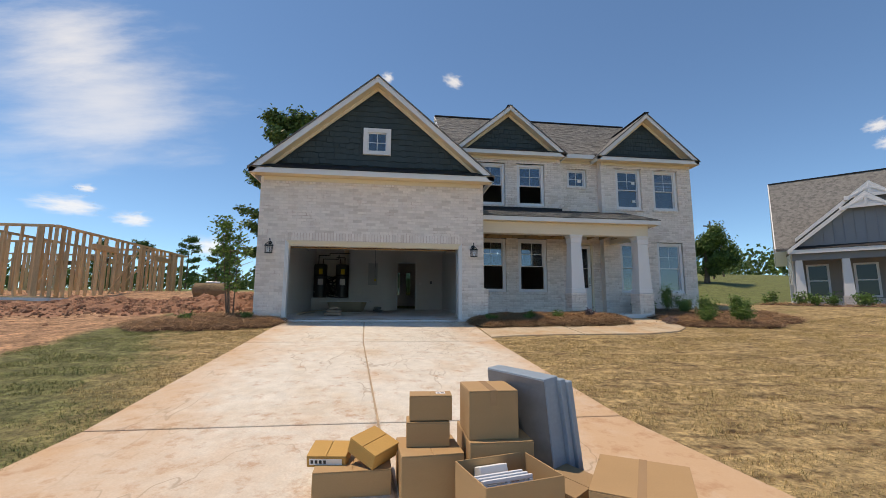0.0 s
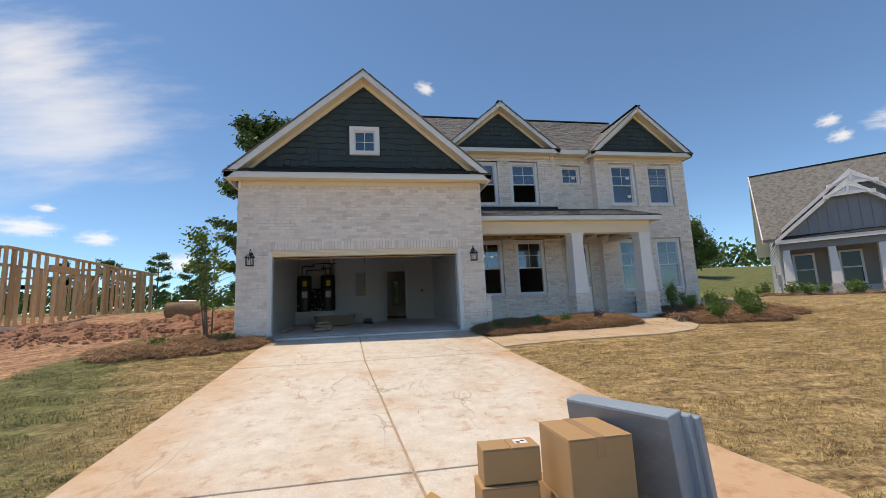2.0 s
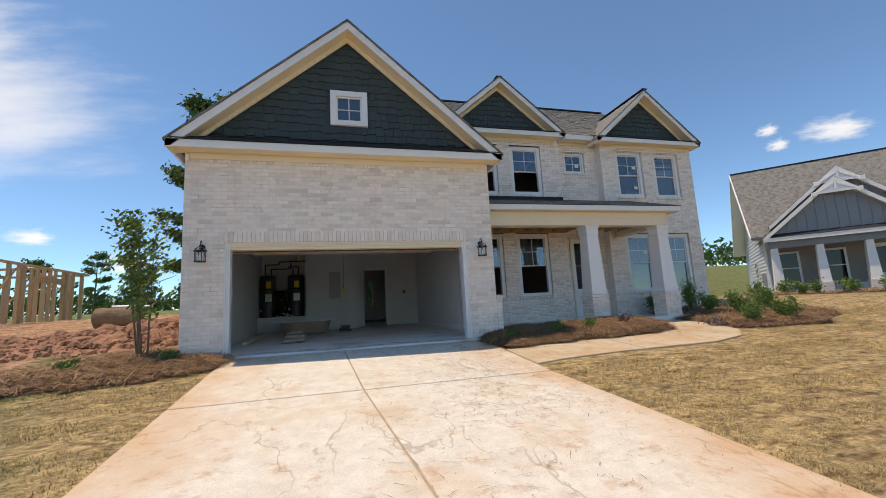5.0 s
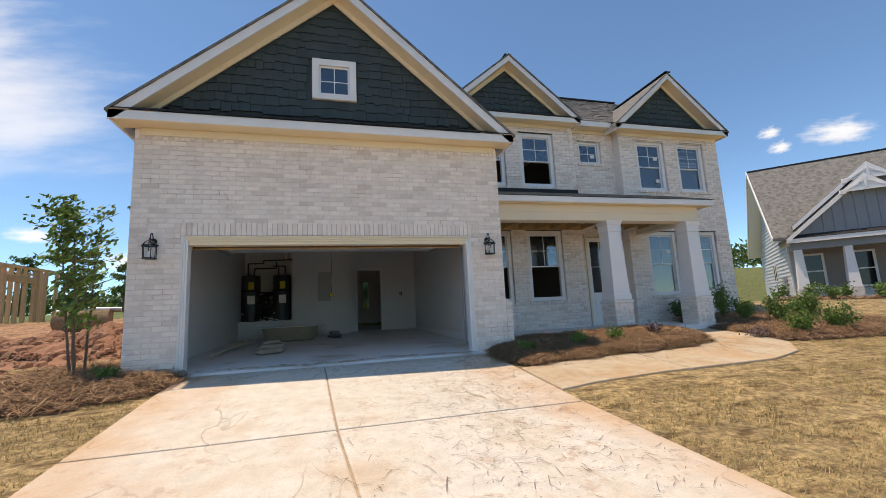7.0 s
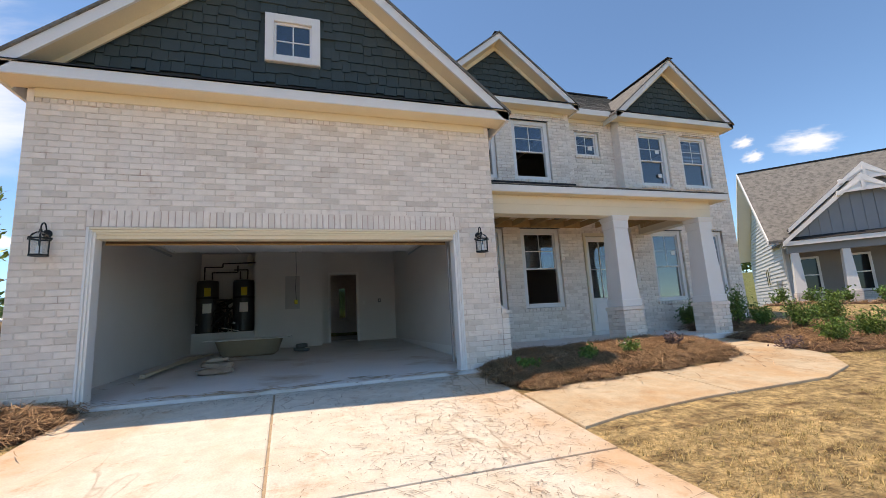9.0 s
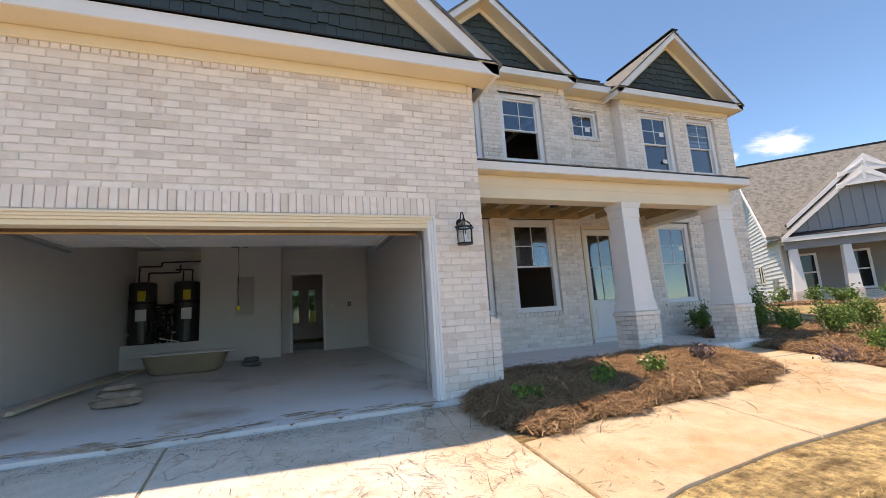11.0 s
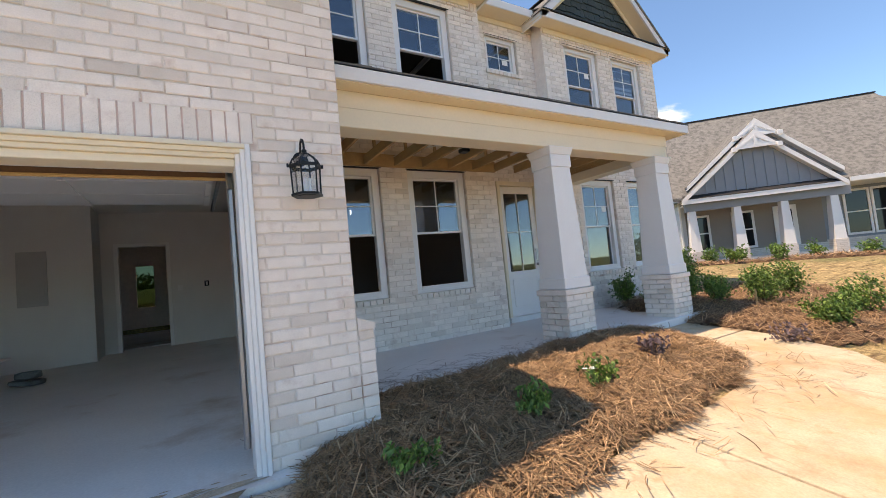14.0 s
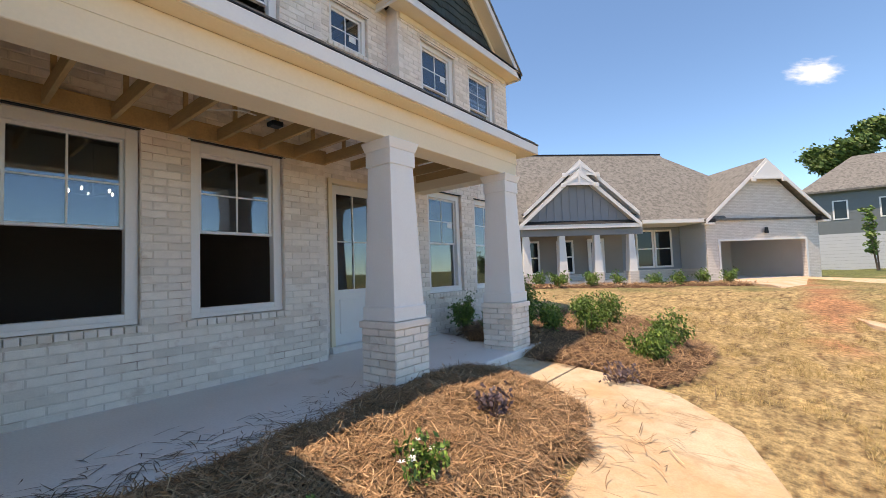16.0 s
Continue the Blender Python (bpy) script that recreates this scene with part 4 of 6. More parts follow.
part("muntin", box(mid - .008, mid + .008, FY2 + .052, FY2 + .088, gz0, dz1 - .13), M_WHITE, leaf)
part("muntin", box(dx0 + .11, dx1 - .11, FY2 + .053, FY2 + .087, gz0 + hgt - .008, gz0 + hgt + .008), M_WHITE, leaf)
bm = box(dx0 + .13, dx1 - .13, FY2 + .040, FY2 + .052, dz0 + .16, gz0 - .14, 0.01)
part("panel", bm, M_WHITE, leaf)
part("handle_plate", box(dx1 - .085, dx1 - .035, FY2 + .03, FY2 + .052, dz0 + 0.98, dz0 + 1.22, 0.006), M_STEEL, door, "satin metal handle plate")
bm = bmesh.new()
cyl(bm, (dx1 - .06, FY2 + .045, dz0 + .92), (dx1 - .06, FY2 - .01, dz0 + .92), 0.028, 0.022, 14)
part("door_handle", bm, M_STEEL, door, "satin metal knob")
part("threshold", box(x0 - .02, x1 + .02, FY2 - .08, FY2 + .1, 1.19, z0 + .028, 0.006), M_SLAB, door, "concrete threshold")

# ---- porch ----
setting("porch_floor", box(2.83, 8.75, 12.44, 14.70, 0.95, 1.20, 0.012), M_SLAB, "grey concrete porch slab", "porch")
porch = thing("porch_roof", "cream porch beam, fascia and low felted roof", "roof", kind="structure")
part("beam", box(2.72, 8.40, 12.57, 12.87, 3.71, 4.07, 0.006), M_TRIM, porch, "cream boxed porch beam")
part("return_beam", box(8.10, 8.40, 12.875, 14.43, 3.71, 4.07, 0.006), M_TRIM, porch, "cream boxed return beam")
part("fascia", box(2.72, 8.72, 12.35, 12.38, 4.08, 4.21, 0.004), M_WHITE, porch, "white fascia board")
part("fascia", box(8.69, 8.72, 12.385, 14.43, 4.08, 4.21, 0.004), M_WHITE, porch, "white fascia board")
part("soffit", box(2.72, 8.689, 12.381, 12.565, 4.072, 4.09), M_SOFFIT, porch, "cream soffit")
part("soffit", box(8.405, 8.689, 12.567, 14.43, 4.072, 4.09), M_SOFFIT, porch, "cream soffit")
part("frieze", box(2.72, 8.41, 12.562, 12.569, 3.90, 4.069, 0.002), M_TRIM, porch)
bm = bmesh.new()
prism(bm, [(2.72, 12.345, 4.212), (2.72, 12.345, 4.222), (2.72, 14.35, 4.90), (2.72, 14.35, 4.85)], (6.02, 0, 0))
part("deck", bm, M_FELT, porch, "black roofing felt")
shingle_slope(porch, 2.72, 8.74, 12.35, 4.226, 13.8, 4.717)
part("flashing", box(2.73, 6.249, 14.325, 14.352, 4.86, 4.99), M_FELT, porch, "black flashing strip")
part("flashing", box(6.255, 7.865, 14.685, 14.712, 4.86, 4.99), M_FELT, porch, "black flashing strip")
part("ledger", box(2.72, 6.24, 14.30, 14.345, 3.845, 4.03, 0.003), M_JOIST, porch, "tan lumber ledger")
for i in range(12):
    xx = 2.95 + i * 0.47
    part("joist", box(xx - .02, xx + .02, 12.87, 14.35, 3.86, 3.99, 0.003), M_JOIST, porch, "tan lumber joist")
    part("hanger", box(xx - .018, xx + .018, 13.9, 13.94, 3.99, 4.62, 0.002), M_JOIST, porch, "tan lumber rafter tie")
part("sheathing", (lambda b: prism(b, [(2.73, 12.42, 4.16), (2.73, 14.34, 4.80), (2.73, 14.34, 4.83), (2.73, 12.42, 4.19)], (6.0, 0, 0)))(bmesh.new()), M_OSB, porch, "roof sheathing underside")
part("junction_box", box(4.9, 5.02, 13.3, 13.42, 3.82, 3.87, 0.01), M_BLACK, porch, "black ceiling fixture box")
part("cable", tube(bmesh.new(), [(4.96, 13.36, 3.87), (4.7, 13.5, 3.95), (4.4, 13.9, 3.99), (4.35, 14.3, 4.0)], 0.008), M_PAPER, porch, "white cable")


def tapered(w0, w1, z0, z1, cx, cy):
    bm = bmesh.new()
    a = [bm.verts.new((cx + sx * w0 / 2, cy + sy * w0 / 2, z0)) for sx, sy in ((-1, -1), (1, -1), (1, 1), (-1, 1))]
    b = [bm.verts.new((cx + sx * w1 / 2, cy + sy * w1 / 2, z1)) for sx, sy in ((-1, -1), (1, -1), (1, 1), (-1, 1))]
    bm.faces.new(a[::-1])
    bm.faces.new(b)
    for i in range(4):
        bm.faces.new((a[i], a[(i + 1) % 4], b[(i + 1) % 4], b[i]))
    bmesh.ops.bevel(bm, geom=list(bm.edges), offset=0.006, segments=2, affect="EDGES", profile=0.5)
    return bm


COLS = []
for cx in (5.905, 8.175):
    col = thing("porch_column", "tapered white column on a white brick pier", "column", (cx, 12.725, 1.2), group="porch columns")
    part("shaft", tapered(0.44, 0.33, 0.70, 2.38, 0, 0), M_WHITE, col)
    part("plinth", box(-.235, .235, -.235, .235, 0.66, 0.80, 0.008), M_WHITE, col)
    part("neck", tapered(0.37, 0.37, 2.25, 2.41, 0, 0), M_WHITE, col)
    part("capital", tapered(0.38, 0.44, 2.41, 2.51, 0, 0), M_WHITE, col)
    part("pier_core", box(-.225, .225, -.225, .225, -0.12, 0.58), M_MORTAR, col)
    part("pier_cap", box(-.265, .265, -.265, .265, 0.585, 0.655, 0.008), M_BRICK, col, "brick rowlock cap")
    COLS.append(col)

# ---- wall lanterns ----
def lantern(x, z):
    t = thing("wall_lantern", "black metal six-sided wall lantern with clear glass", "lamp", (x, GY - 0.14, z), group="garage lanterns")

    def hexring(r, z0, z1, r1=None):
        return cyl(bmesh.new(), (0, 0, z0), (0, 0, z1), r, r if r1 is None else r1, 6)

    def hexframe(r, w, z0, z1):
        bm = bmesh.new()
        for i in range(6):
            a, b = math.pi / 3 * i, math.pi / 3 * (i + 1)
            prism(bm, [(r * math.cos(a), r * math.sin(a), z0), (r * math.cos(b), r * math.sin(b), z0), ((r - w) * math.cos(b), (r - w) * math.sin(b), z0), ((r - w) * math.cos(a), (r - w) * math.sin(a), z0)], (0, 0, z1 - z0))
        return bm
    part("base", hexring(0.078, -0.205, -0.198), M_BLACK, t)
    part("base_rim", hexframe(0.105, 0.028, -0.202, -0.186), M_BLACK, t)
    part("rim", hexframe(0.108, 0.018, -0.008, 0.012), M_BLACK, t)
    part("crown", lathe([(0.036, 0.078), (0.030, 0.088), (0.016, 0.10), (0.018, 0.112), (0.009, 0.125)], 12), M_BLACK, t)
    for i in range(6):
        a, b = math.pi / 3 * i, math.pi / 3 * (i + 1)
        q, q2 = Vector((math.cos(a), math.sin(a), 0)), Vector((math.cos(b), math.sin(b), 0))
        up = lambda v, r, h: v * r + Vector((0, 0, h))
        part("bar", cyl(bmesh.new(), up(q, 0.092, -0.19), up(q, 0.098, 0.0), 0.0055, 0.0055, 6), M_BLACK, t)
        part("knob", cyl(bmesh.new(), up(q, 0.112, -0.006), up(q, 0.116, 0.018), 0.010, 0.006, 8), M_BLACK, t)
        part("roof_rib", tube(bmesh.new(), [up(q, 0.102, 0.008), up(q, 0.082, 0.05), up(q, 0.036, 0.082)], 0.006, 6), M_BLACK, t)
        for r0, h0, r1, h1 in ((0.088, -0.188, 0.093, -0.006), (0.096, 0.012, 0.078, 0.05), (0.078, 0.05, 0.036, 0.080)):
            bm = bmesh.new()
            prism(bm, [up(q, r0, h0), up(q2, r0, h0), up(q2, r1, h1), up(q, r1, h1)], (q + q2) * 0.0015)
            part("pane", bm, M_GLASS_CLEAR, t).visible_shadow = False
    for a in (0, 2.1, 4.2):
        part("candle", cyl(bmesh.new(), (.02 * math.cos(a), .02 * math.sin(a), -0.196), (.02 * math.cos(a), .02 * math.sin(a), -0.08), 0.011), M_PAPER, t, "white lamp sleeve")
    arc = [(0, 0.0, 0.12), (0, 0.004, 0.16), (0, 0.025, 0.195), (0, 0.06, 0.21), (0, 0.09, 0.19), (0, 0.105, 0.15), (0, 0.118, 0.11), (0, 0.13, 0.09)]
    part("arm", tube(bmesh.new(), arc, 0.008, 8), M_BLACK, t)
    part("backplate", lathe([(0.05, 0), (0.05, 0.012), (0.03, 0.022)], 16), M_BLACK, t).matrix_basis = pose(0, 0.139, 0.09, 90, 0, 0)


lantern(2.395, 3.025)
lantern(-3.20, 3.02)

# ---- garage things ----
gd = thing("garage_door", "white sectional garage door raised under the ceiling", "door", kind="structure")
for i in range(4):
    y0 = 12.34 + i * 0.60
    part("section", box(-2.72, 1.90, y0, y0 + 0.585, 3.36, 3.405, 0.006), M_WHITE, gd)
    for k in range(5):
        part("stile", box(-2.7 + k * 1.14, -2.64 + k * 1.14, y0 + .01, y0 + .57, 3.345, 3.359), M_WHITE, gd)
for x in (-2.78, 1.96):
    part("track", tube(bmesh.new(), [(x, 12.03, 1.15), (x, 12.03, 2.95), (x, 12.1, 3.18), (x, 12.3, 3.28), (x, 14.9, 3.32)], 0.022, 6), M_STEEL, gd, "galvanised track")
    part("hinge", box(x - .05, x + .05, 12.22, 12.36, 3.16, 3.27, 0.01), M_STEEL, gd, "galvanised roller bracket")
part("weather_strip", box(-2.74, 1.98, 12.08, 12.11, 3.045, 3.16), mat("brown_header_board", (0.13, 0.075, 0.045), 0.8, 0.2, 5, 60, 0.2), gd, "dark brown header board")
part("stop_strip", box(-2.74, 1.98, 12.07, 12.079, 3.025, 3.048, 0.003), M_JOIST, gd, "tan stop strip")
part("torsion_bar", cyl(bmesh.new(), (-2.7, 12.1, 3.55), (1.9, 12.1, 3.55), 0.016), M_STEEL, gd)
op = thing("garage_door_opener", "black garage door opener with hanging release cord", "opener", (-.5, 15.4, 3.55))
part("motor", box(-.16, .16, -.2, .2, -.06, .12, 0.02), M_BLACK, op)
part("rail", box(-.02, .02, -3.3, -.2, -.01, .03), M_STEEL, op)
part("strap", box(-.12, -.10, -.02, .02, .12, .545), M_STEEL, op)
part("strap", box(.10, .12, -.02, .02, .12, .545), M_STEEL, op)
part("cord", tube(bmesh.new(), [(0, 0, -.06), (.01, 0, -.5), (-.005, 0, -.9), (.01, 0, -1.15)], 0.006), M_BLACK, op)
part("handle", box(-.03, .04, -.015, .015, -1.24, -1.15, 0.01), M_YELLOW, op, "yellow release tag")


def heater(x):
    t = thing("water_heater", "dark grey tank water heater with yellow label on a platform", "water heater", (x, 19.12, 1.76), group="water heaters")
    part("tank", lathe([(0.27, 0), (0.285, 0.03), (0.285, 1.42), (0.27, 1.47), (0.1, 1.5)], 28), M_TANK, t, smooth=False)
    part("band", lathe([(0.289, 0.95), (0.289, 1.0)], 28), M_BLACK, t)
    part("label_sheet", box(-.03, .13, -.30, -.282, 1.02, 1.26), M_YELLOW, t, "yellow energy label")
    part("label_sheet", box(-.06, .16, -.30, -.282, 0.55, 0.82), M_PAPER, t, "white rating label")
    part("valve", cyl(bmesh.new(), (-.2, -.22, 0.25), (-.2, -.32, 0.25), 0.03), M_STEEL, t)
    part("inlet", cyl(bmesh.new(), (-.1, 0, 1.48), (-.1, 0, 1.75), 0.018), M_COPPER, t)
    part("outlet", cyl(bmesh.new(), (.1, 0, 1.48), (.1, 0, 1.68), 0.018), M_COPPER, t)


heater(-3.02)
heater(-2.08)
pp = thing("water_pipes", "dark water pipes and valves above the heaters", "pipes", (-2.55, 19.3, 3.5))
part("pipe", tube(bmesh.new(), [(-.57, -.18, 0.0), (-.57, -.18, .14), (-.1, -.18, .14), (-.1, -.18, .24), (.78, -.18, .26), (.78, .1, .26)], 0.02), M_COPPER, pp)
part("pipe", tube(bmesh.new(), [(-.37, -.18, -.08), (-.37, -.18, -.02), (.3, -.18, -.02), (.3, -.18, .18)], 0.02), M_COPPER, pp)
part("pipe", tube(bmesh.new(), [(.57, -.18, -.1), (.57, -.18, .05), (.2, -.18, .05)], 0.02), M_COPPER, pp)
part("expansion_tank", lathe([(0.04, 0.2), (0.1, 0.26), (0.1, 0.46), (0.04, 0.52)], 16), M_TRIM, pp, "cream expansion tank").location = (0.62, 0, 0)
hs = thing("black_hose_bundle", "tangled black insulated hoses between the heaters", "hose", (-2.55, 18.95, 1.76))
rh = random.Random(5)
for i in range(7):
    pts = [(rh.uniform(-.3, .3), rh.uniform(-.12, .05), 0.02 + rh.uniform(0, .95)) for _ in range(5)]
    pts = [(pts[0][0], pts[0][1], 0.02)] + pts
    part("hose", tube(bmesh.new(), pts, 0.026, 7), M_BLACK, hs)
part("drain_pipe", cyl(bmesh.new(), (.02, -.22, .12), (.42, -.3, .02), 0.014), M_WHITE, hs, "white plastic pipe")
M_PANEL = mat("grey_panel_paint", (0.48, 0.47, 0.46), 0.6, 0.05, 3, 60, 0.05)
M_SCRAP = mat("dark_tile_scrap", (0.14, 0.155, 0.155), 0.7, 0.3, 8, 60, 0.3)
ep = thing("electrical_panel", "grey flush electrical panel on the drywall", "panel", (-0.71, 18.697, 2.8))
part("cover", box(-.2, .2, -.02, 0, -.48, .48, 0.004), M_PANEL, ep)
part("door_leaf", box(-.16, .16, -.028, -.021, -.42, .42, 0.003), M_PANEL, ep)
for x, z in ((1.45, 2.45), (1.95, 2.5)):
    s = thing("light_switch", "wall switch plate on garage drywall", "switch", (x, 19.497, z), group="garage switches")
    part("plate", box(-.045, .045, -.008, 0, -.06, .06, 0.002), M_WHITE if x < 1.6 else M_BLACK, s)
    part("rocker", box(-.016, .016, -.014, -.009, -.035, .035, 0.002), M_WHITE, s)

tub = thing("bathtub", "tan freestanding bathtub with white rim on the garage floor", "bathtub", (-1.62, 17.05, 1.18), -4)
bm = bmesh.new()
rings = []
for a, b, z in ((0.56, 0.24, 0.0), (0.64, 0.30, 0.05), (0.71, 0.35, 0.24), (0.76, 0.39, 0.385)):
    rings.append([bm.verts.new((a * math.copysign(abs(math.cos(t)) ** .6, math.cos(t)), b * math.copysign(abs(math.sin(t)) ** .6, math.sin(t)), z)) for t in [2 * math.pi * i / 32 for i in range(32)]])
for r0, r1 in zip(rings, rings[1:]):
    for i in range(32):
        bm.faces.new((r0[i], r0[(i + 1) % 32], r1[(i + 1) % 32], r1[i]))
bm.faces.new(rings[0][::-1])
part("shell", bm, M_RUST, tub)
part("rim", box(-.96, .94, -.43, .43, 0.386, 0.415, 0.012), M_WHITE, tub, "white plastic rim")


def rubble(name, label, loc, sizes, material, seed):
    t = thing(name, label, "debris", loc)
    r = random.Random(seed)
    zz = 0
    for i, (a, b, c) in enumerate(sizes):
        bm = bmesh.new()
        bmesh.ops.create_icosphere(bm, subdivisions=2, radius=1)
        for v in bm.verts:
            n = 1 + 0.22 * noise.noise(v.co * 2.3 + Vector((seed + i * 3, 0, 0)))
            v.co = Vector((max(-.8, min(.8, v.co.x * n)) * a, max(-.8, min(.8, v.co.y * n)) * b, max(-.7, min(.7, v.co.z * n)) * c))
        o = part("chunk", bm, material, t)
        o.matrix_basis = pose(r.uniform(-.03, .03), r.uniform(-.05, .02), zz + c * 0.7, r.uniform(-5, 5), r.uniform(-5, 5), r.uniform(-25, 25))
        zz += c * 1.35
    return t


rubble("concrete_chunks", "stacked reddish concrete chunks on the garage floor", (-1.72, 13.9, 1.10), [(.36, .22, .08), (.32, .2, .07), (.22, .15, .05)], M_STONE, 4)
rubble("tile_scraps", "pile of grey rags and tile scraps", (-0.42, 17.15, 1.19), [(.24, .18, .06), (.18, .13, .08)], M_SCRAP, 9)
bd = thing("trim_boards", "long pale trim boards lying along the garage wall", "boards", (-2.95, 15.8, 1.165))
for i, (dx, ang) in enumerate(((0, 4), (.12, 1), (.25, -3))):
    part("board", box(-.045, .045, -2.0, 2.0, 0, .018, 0.002, pose(dx, 0, 0.0 + i * 0.02, 0.9, 0, ang)), M_TRIM, bd)

v, f = [], []
rm = random.Random(44)
for k in range(210):
    x = rm.uniform(-2.7, 1.95)
    y = 11.78 + rm.gauss(0, .10) + .05 * math.sin(x * 2.1)
    r0 = rm.choice((.012, .018, .025, .04, .07)) * rm.uniform(.6, 1.3)
    z = 1.046 + (y - 11.64) * 0.0251 + .003
    o = len(v)
    v.append((x, y, z + .004))
    m_ = 9
    for i in range(m_):
        a = 2 * math.pi * i / m_
        q = r0 * rm.uniform(.55, 1.2)
        v.append((x + 2.2 * q * math.cos(a), max(11.65, y + .45 * q * math.sin(a)), z))
    f += [(o, o + 1 + i, o + 1 + (i + 1) % m_) for i in range(m_)]
joined("mud_crust", v, f, mat("dried_mud", (0.50, 0.38, 0.27), 0.95, 0.3, 9, 60, 0.6, island=0.25), None, "dried clay mud crust across the garage lip", "mud")

# ---- chandelier behind the front window ----
M_BULB = bpy.data.materials.new("warm_bulb")
M_BULB.use_nodes = True
M_BULB.node_tree.nodes["Principled BSDF"].inputs["Emission Color"].default_value = (1, 0.93, 0.8, 1)
M_BULB.node_tree.nodes["Principled BSDF"].inputs["Emission Strength"].default_value = 9
ch = thing("chandelier", "small lit chandelier with bare bulbs in the front room", "lamp", (4.2, 16.6, 3.5))
part("stem", cyl(bmesh.new(), (0, 0, 0), (0, 0, .7), .012), M_STEEL, ch)
for i in range(5):
    a = i * 1.257 + .3
    part("arm", cyl(bmesh.new(), (0, 0, 0), (.24 * math.cos(a), .24 * math.sin(a), .03), .008), M_STEEL, ch)
    part("bulb", lathe([(.006, 0), (.014, .02), (.012, .04), (.004, .055)], 10), M_BULB, ch, "glowing bulb").location = (.24 * math.cos(a), .24 * math.sin(a), .035)

# ---- delivery boxes on the driveway ----
def gz(x, y):
    return ground_z(x, y)


def carton(name, label, w_, d_, h_, loc, rz, material=M_CARD, tape=True, tilt=(0, 0), mark=None):
    t = thing(name, label, "box", loc, 0)
    t.matrix_basis = pose(*loc, tilt[0], tilt[1], rz)
    part("body", box(-w_ / 2, w_ / 2, -d_ / 2, d_ / 2, 0, h_ - 0.006, 0.005), material, t)
    part("flap", box(-w_ / 2 + .001, -.002, -d_ / 2 + .001, d_ / 2 - .001, h_ - .0055, h_, 0.0015), material, t)
    part("flap", box(.002, w_ / 2 - .001, -d_ / 2 + .001, d_ / 2 - .001, h_ - .0055, h_, 0.0015), material, t)
    if tape:
        part("tape", box(-.025, .025, -d_ / 2 - .002, d_ / 2 + .002, h_ + .0005, h_ + .002), M_TAPE, t, "brown packing tape")
        part("tape", box(-.025, .025, -d_ / 2 - .003, -d_ / 2 - .001, h_ - .1, h_ + .001), M_TAPE, t, "brown packing tape")
    if mark == "top":
        part("label_sheet", box(.04, .11, -.02, .05, h_ + .001, h_ + .002), M_PAPER, t, "white shipping label")
        part("print_bar", box(.048, .07, -.012, .012, h_ + .0022, h_ + .0028), M_INK, t)
        part("print_bar", box(.078, .10, .01, .03, h_ + .0022, h_ + .0028), M_INK, t)
    if mark == "front":
        part("label_sheet", box(-w_ / 2 + .02, w_ / 2 - .03, -d_ / 2 - .002, -d_ / 2 - .0008, .02, h_ - .02), M_PAPER, t, "white printed label")
        for i in range(4):
            part("print_bar", box(-w_ / 2 + .03 + i * .03, -w_ / 2 + .048 + i * .03, -d_ / 2 - .003, -d_ / 2 - .0022, .03, h_ - .03), M_INK, t)
    return t


carton("cardboard_box", "large closed cardboard box on a wide tray box", .355, .38, .33, (.785, 3.20, .525), 0)
carton("cardboard_box", "wide flat cardboard box under a larger box", .45, .56, .365, (.83, 3.24, .16), 0, tape=False)
carton("cardboard_box", "small closed cardboard box with a shipping label", .31, .16, .175, (.36, 3.24, .625), -3, mark="top", tape=False)
carton("cardboard_box", "small closed cardboard box under a labelled box", .31, .19, .17, (.34, 3.24, .45), -2, tape=False)
carton("cardboard_box", "tall cardboard box standing under the small boxes", .43, .42, .30, (.345, 3.20, .15), 4, tape=False)
carton("cardboard_box", "plain open-topped cardboard box under the yellow boxes", .53, .4, .18, (-.19, 3.30, .15), 2, tape=False)
carton("yellow_box", "small yellow cardboard box with a printed label", .28, .2, .085, (-.36, 3.33, .335), -8, M_CARD2, False, (14, 0), "front")
carton("yellow_box", "small yellow cardboard box leaning on another box", .25, .26, .11, (-.06, 3.26, .385), -38, M_CARD2, False, (6, 20))
carton("flat_carton", "long flat cardboard carton on the driveway", .56, .66, .30, (1.62, 2.60, .10), -33)
carton("loose_cardboard", "torn loose cardboard and brown paper", .30, .3, .2, (1.27, 2.86, .12), 30, M_CARDIN, False, (3, -9))

ob_ = thing("open_carton", "open cardboard carton holding white metal vent grilles", "box", (.79, 2.70, .12), 14)
for q in ((-.26, .26, -.22, -.212), (-.26, .26, .212, .22), (-.26, -.252, -.212, .212), (.252, .26, -.212, .212)):
    part("side", box(*q, 0, .335, 0.002), M_CARD, ob_)
part("bottom", box(-.25, .25, -.21, .21, .0, .006), M_CARDIN, ob_)
vg = thing("vent_grille", "white louvred metal vent grille in an open carton", "grille", (.76, 2.66, .20), 14, group="vent grilles")


def grille(t):
    for q in ((-.17, .17, -.012, .012, .0, .022), (-.17, .17, -.012, .012, .228, .25), (-.17, -.145, -.012, .012, .022, .228), (.145, .17, -.012, .012, .022, .228), (-.012, .012, -.012, .012, .022, .228)):
        part("frame", box(*q, 0.003), M_VINYL, t)
    for i in range(11):
        part("slat", box(-.145, .145, -.009, .007, .026 + i * .0185, .034 + i * .0185), M_VINYL, t)


grille(vg)
vg.matrix_basis = pose(.78, 2.56, .19, -14, 0, 14)
for i in (1, 2):
    copy_thing(vg, pose(.78 - .02 * i, 2.56 + .035 * i, .19, -14, 0, 14))
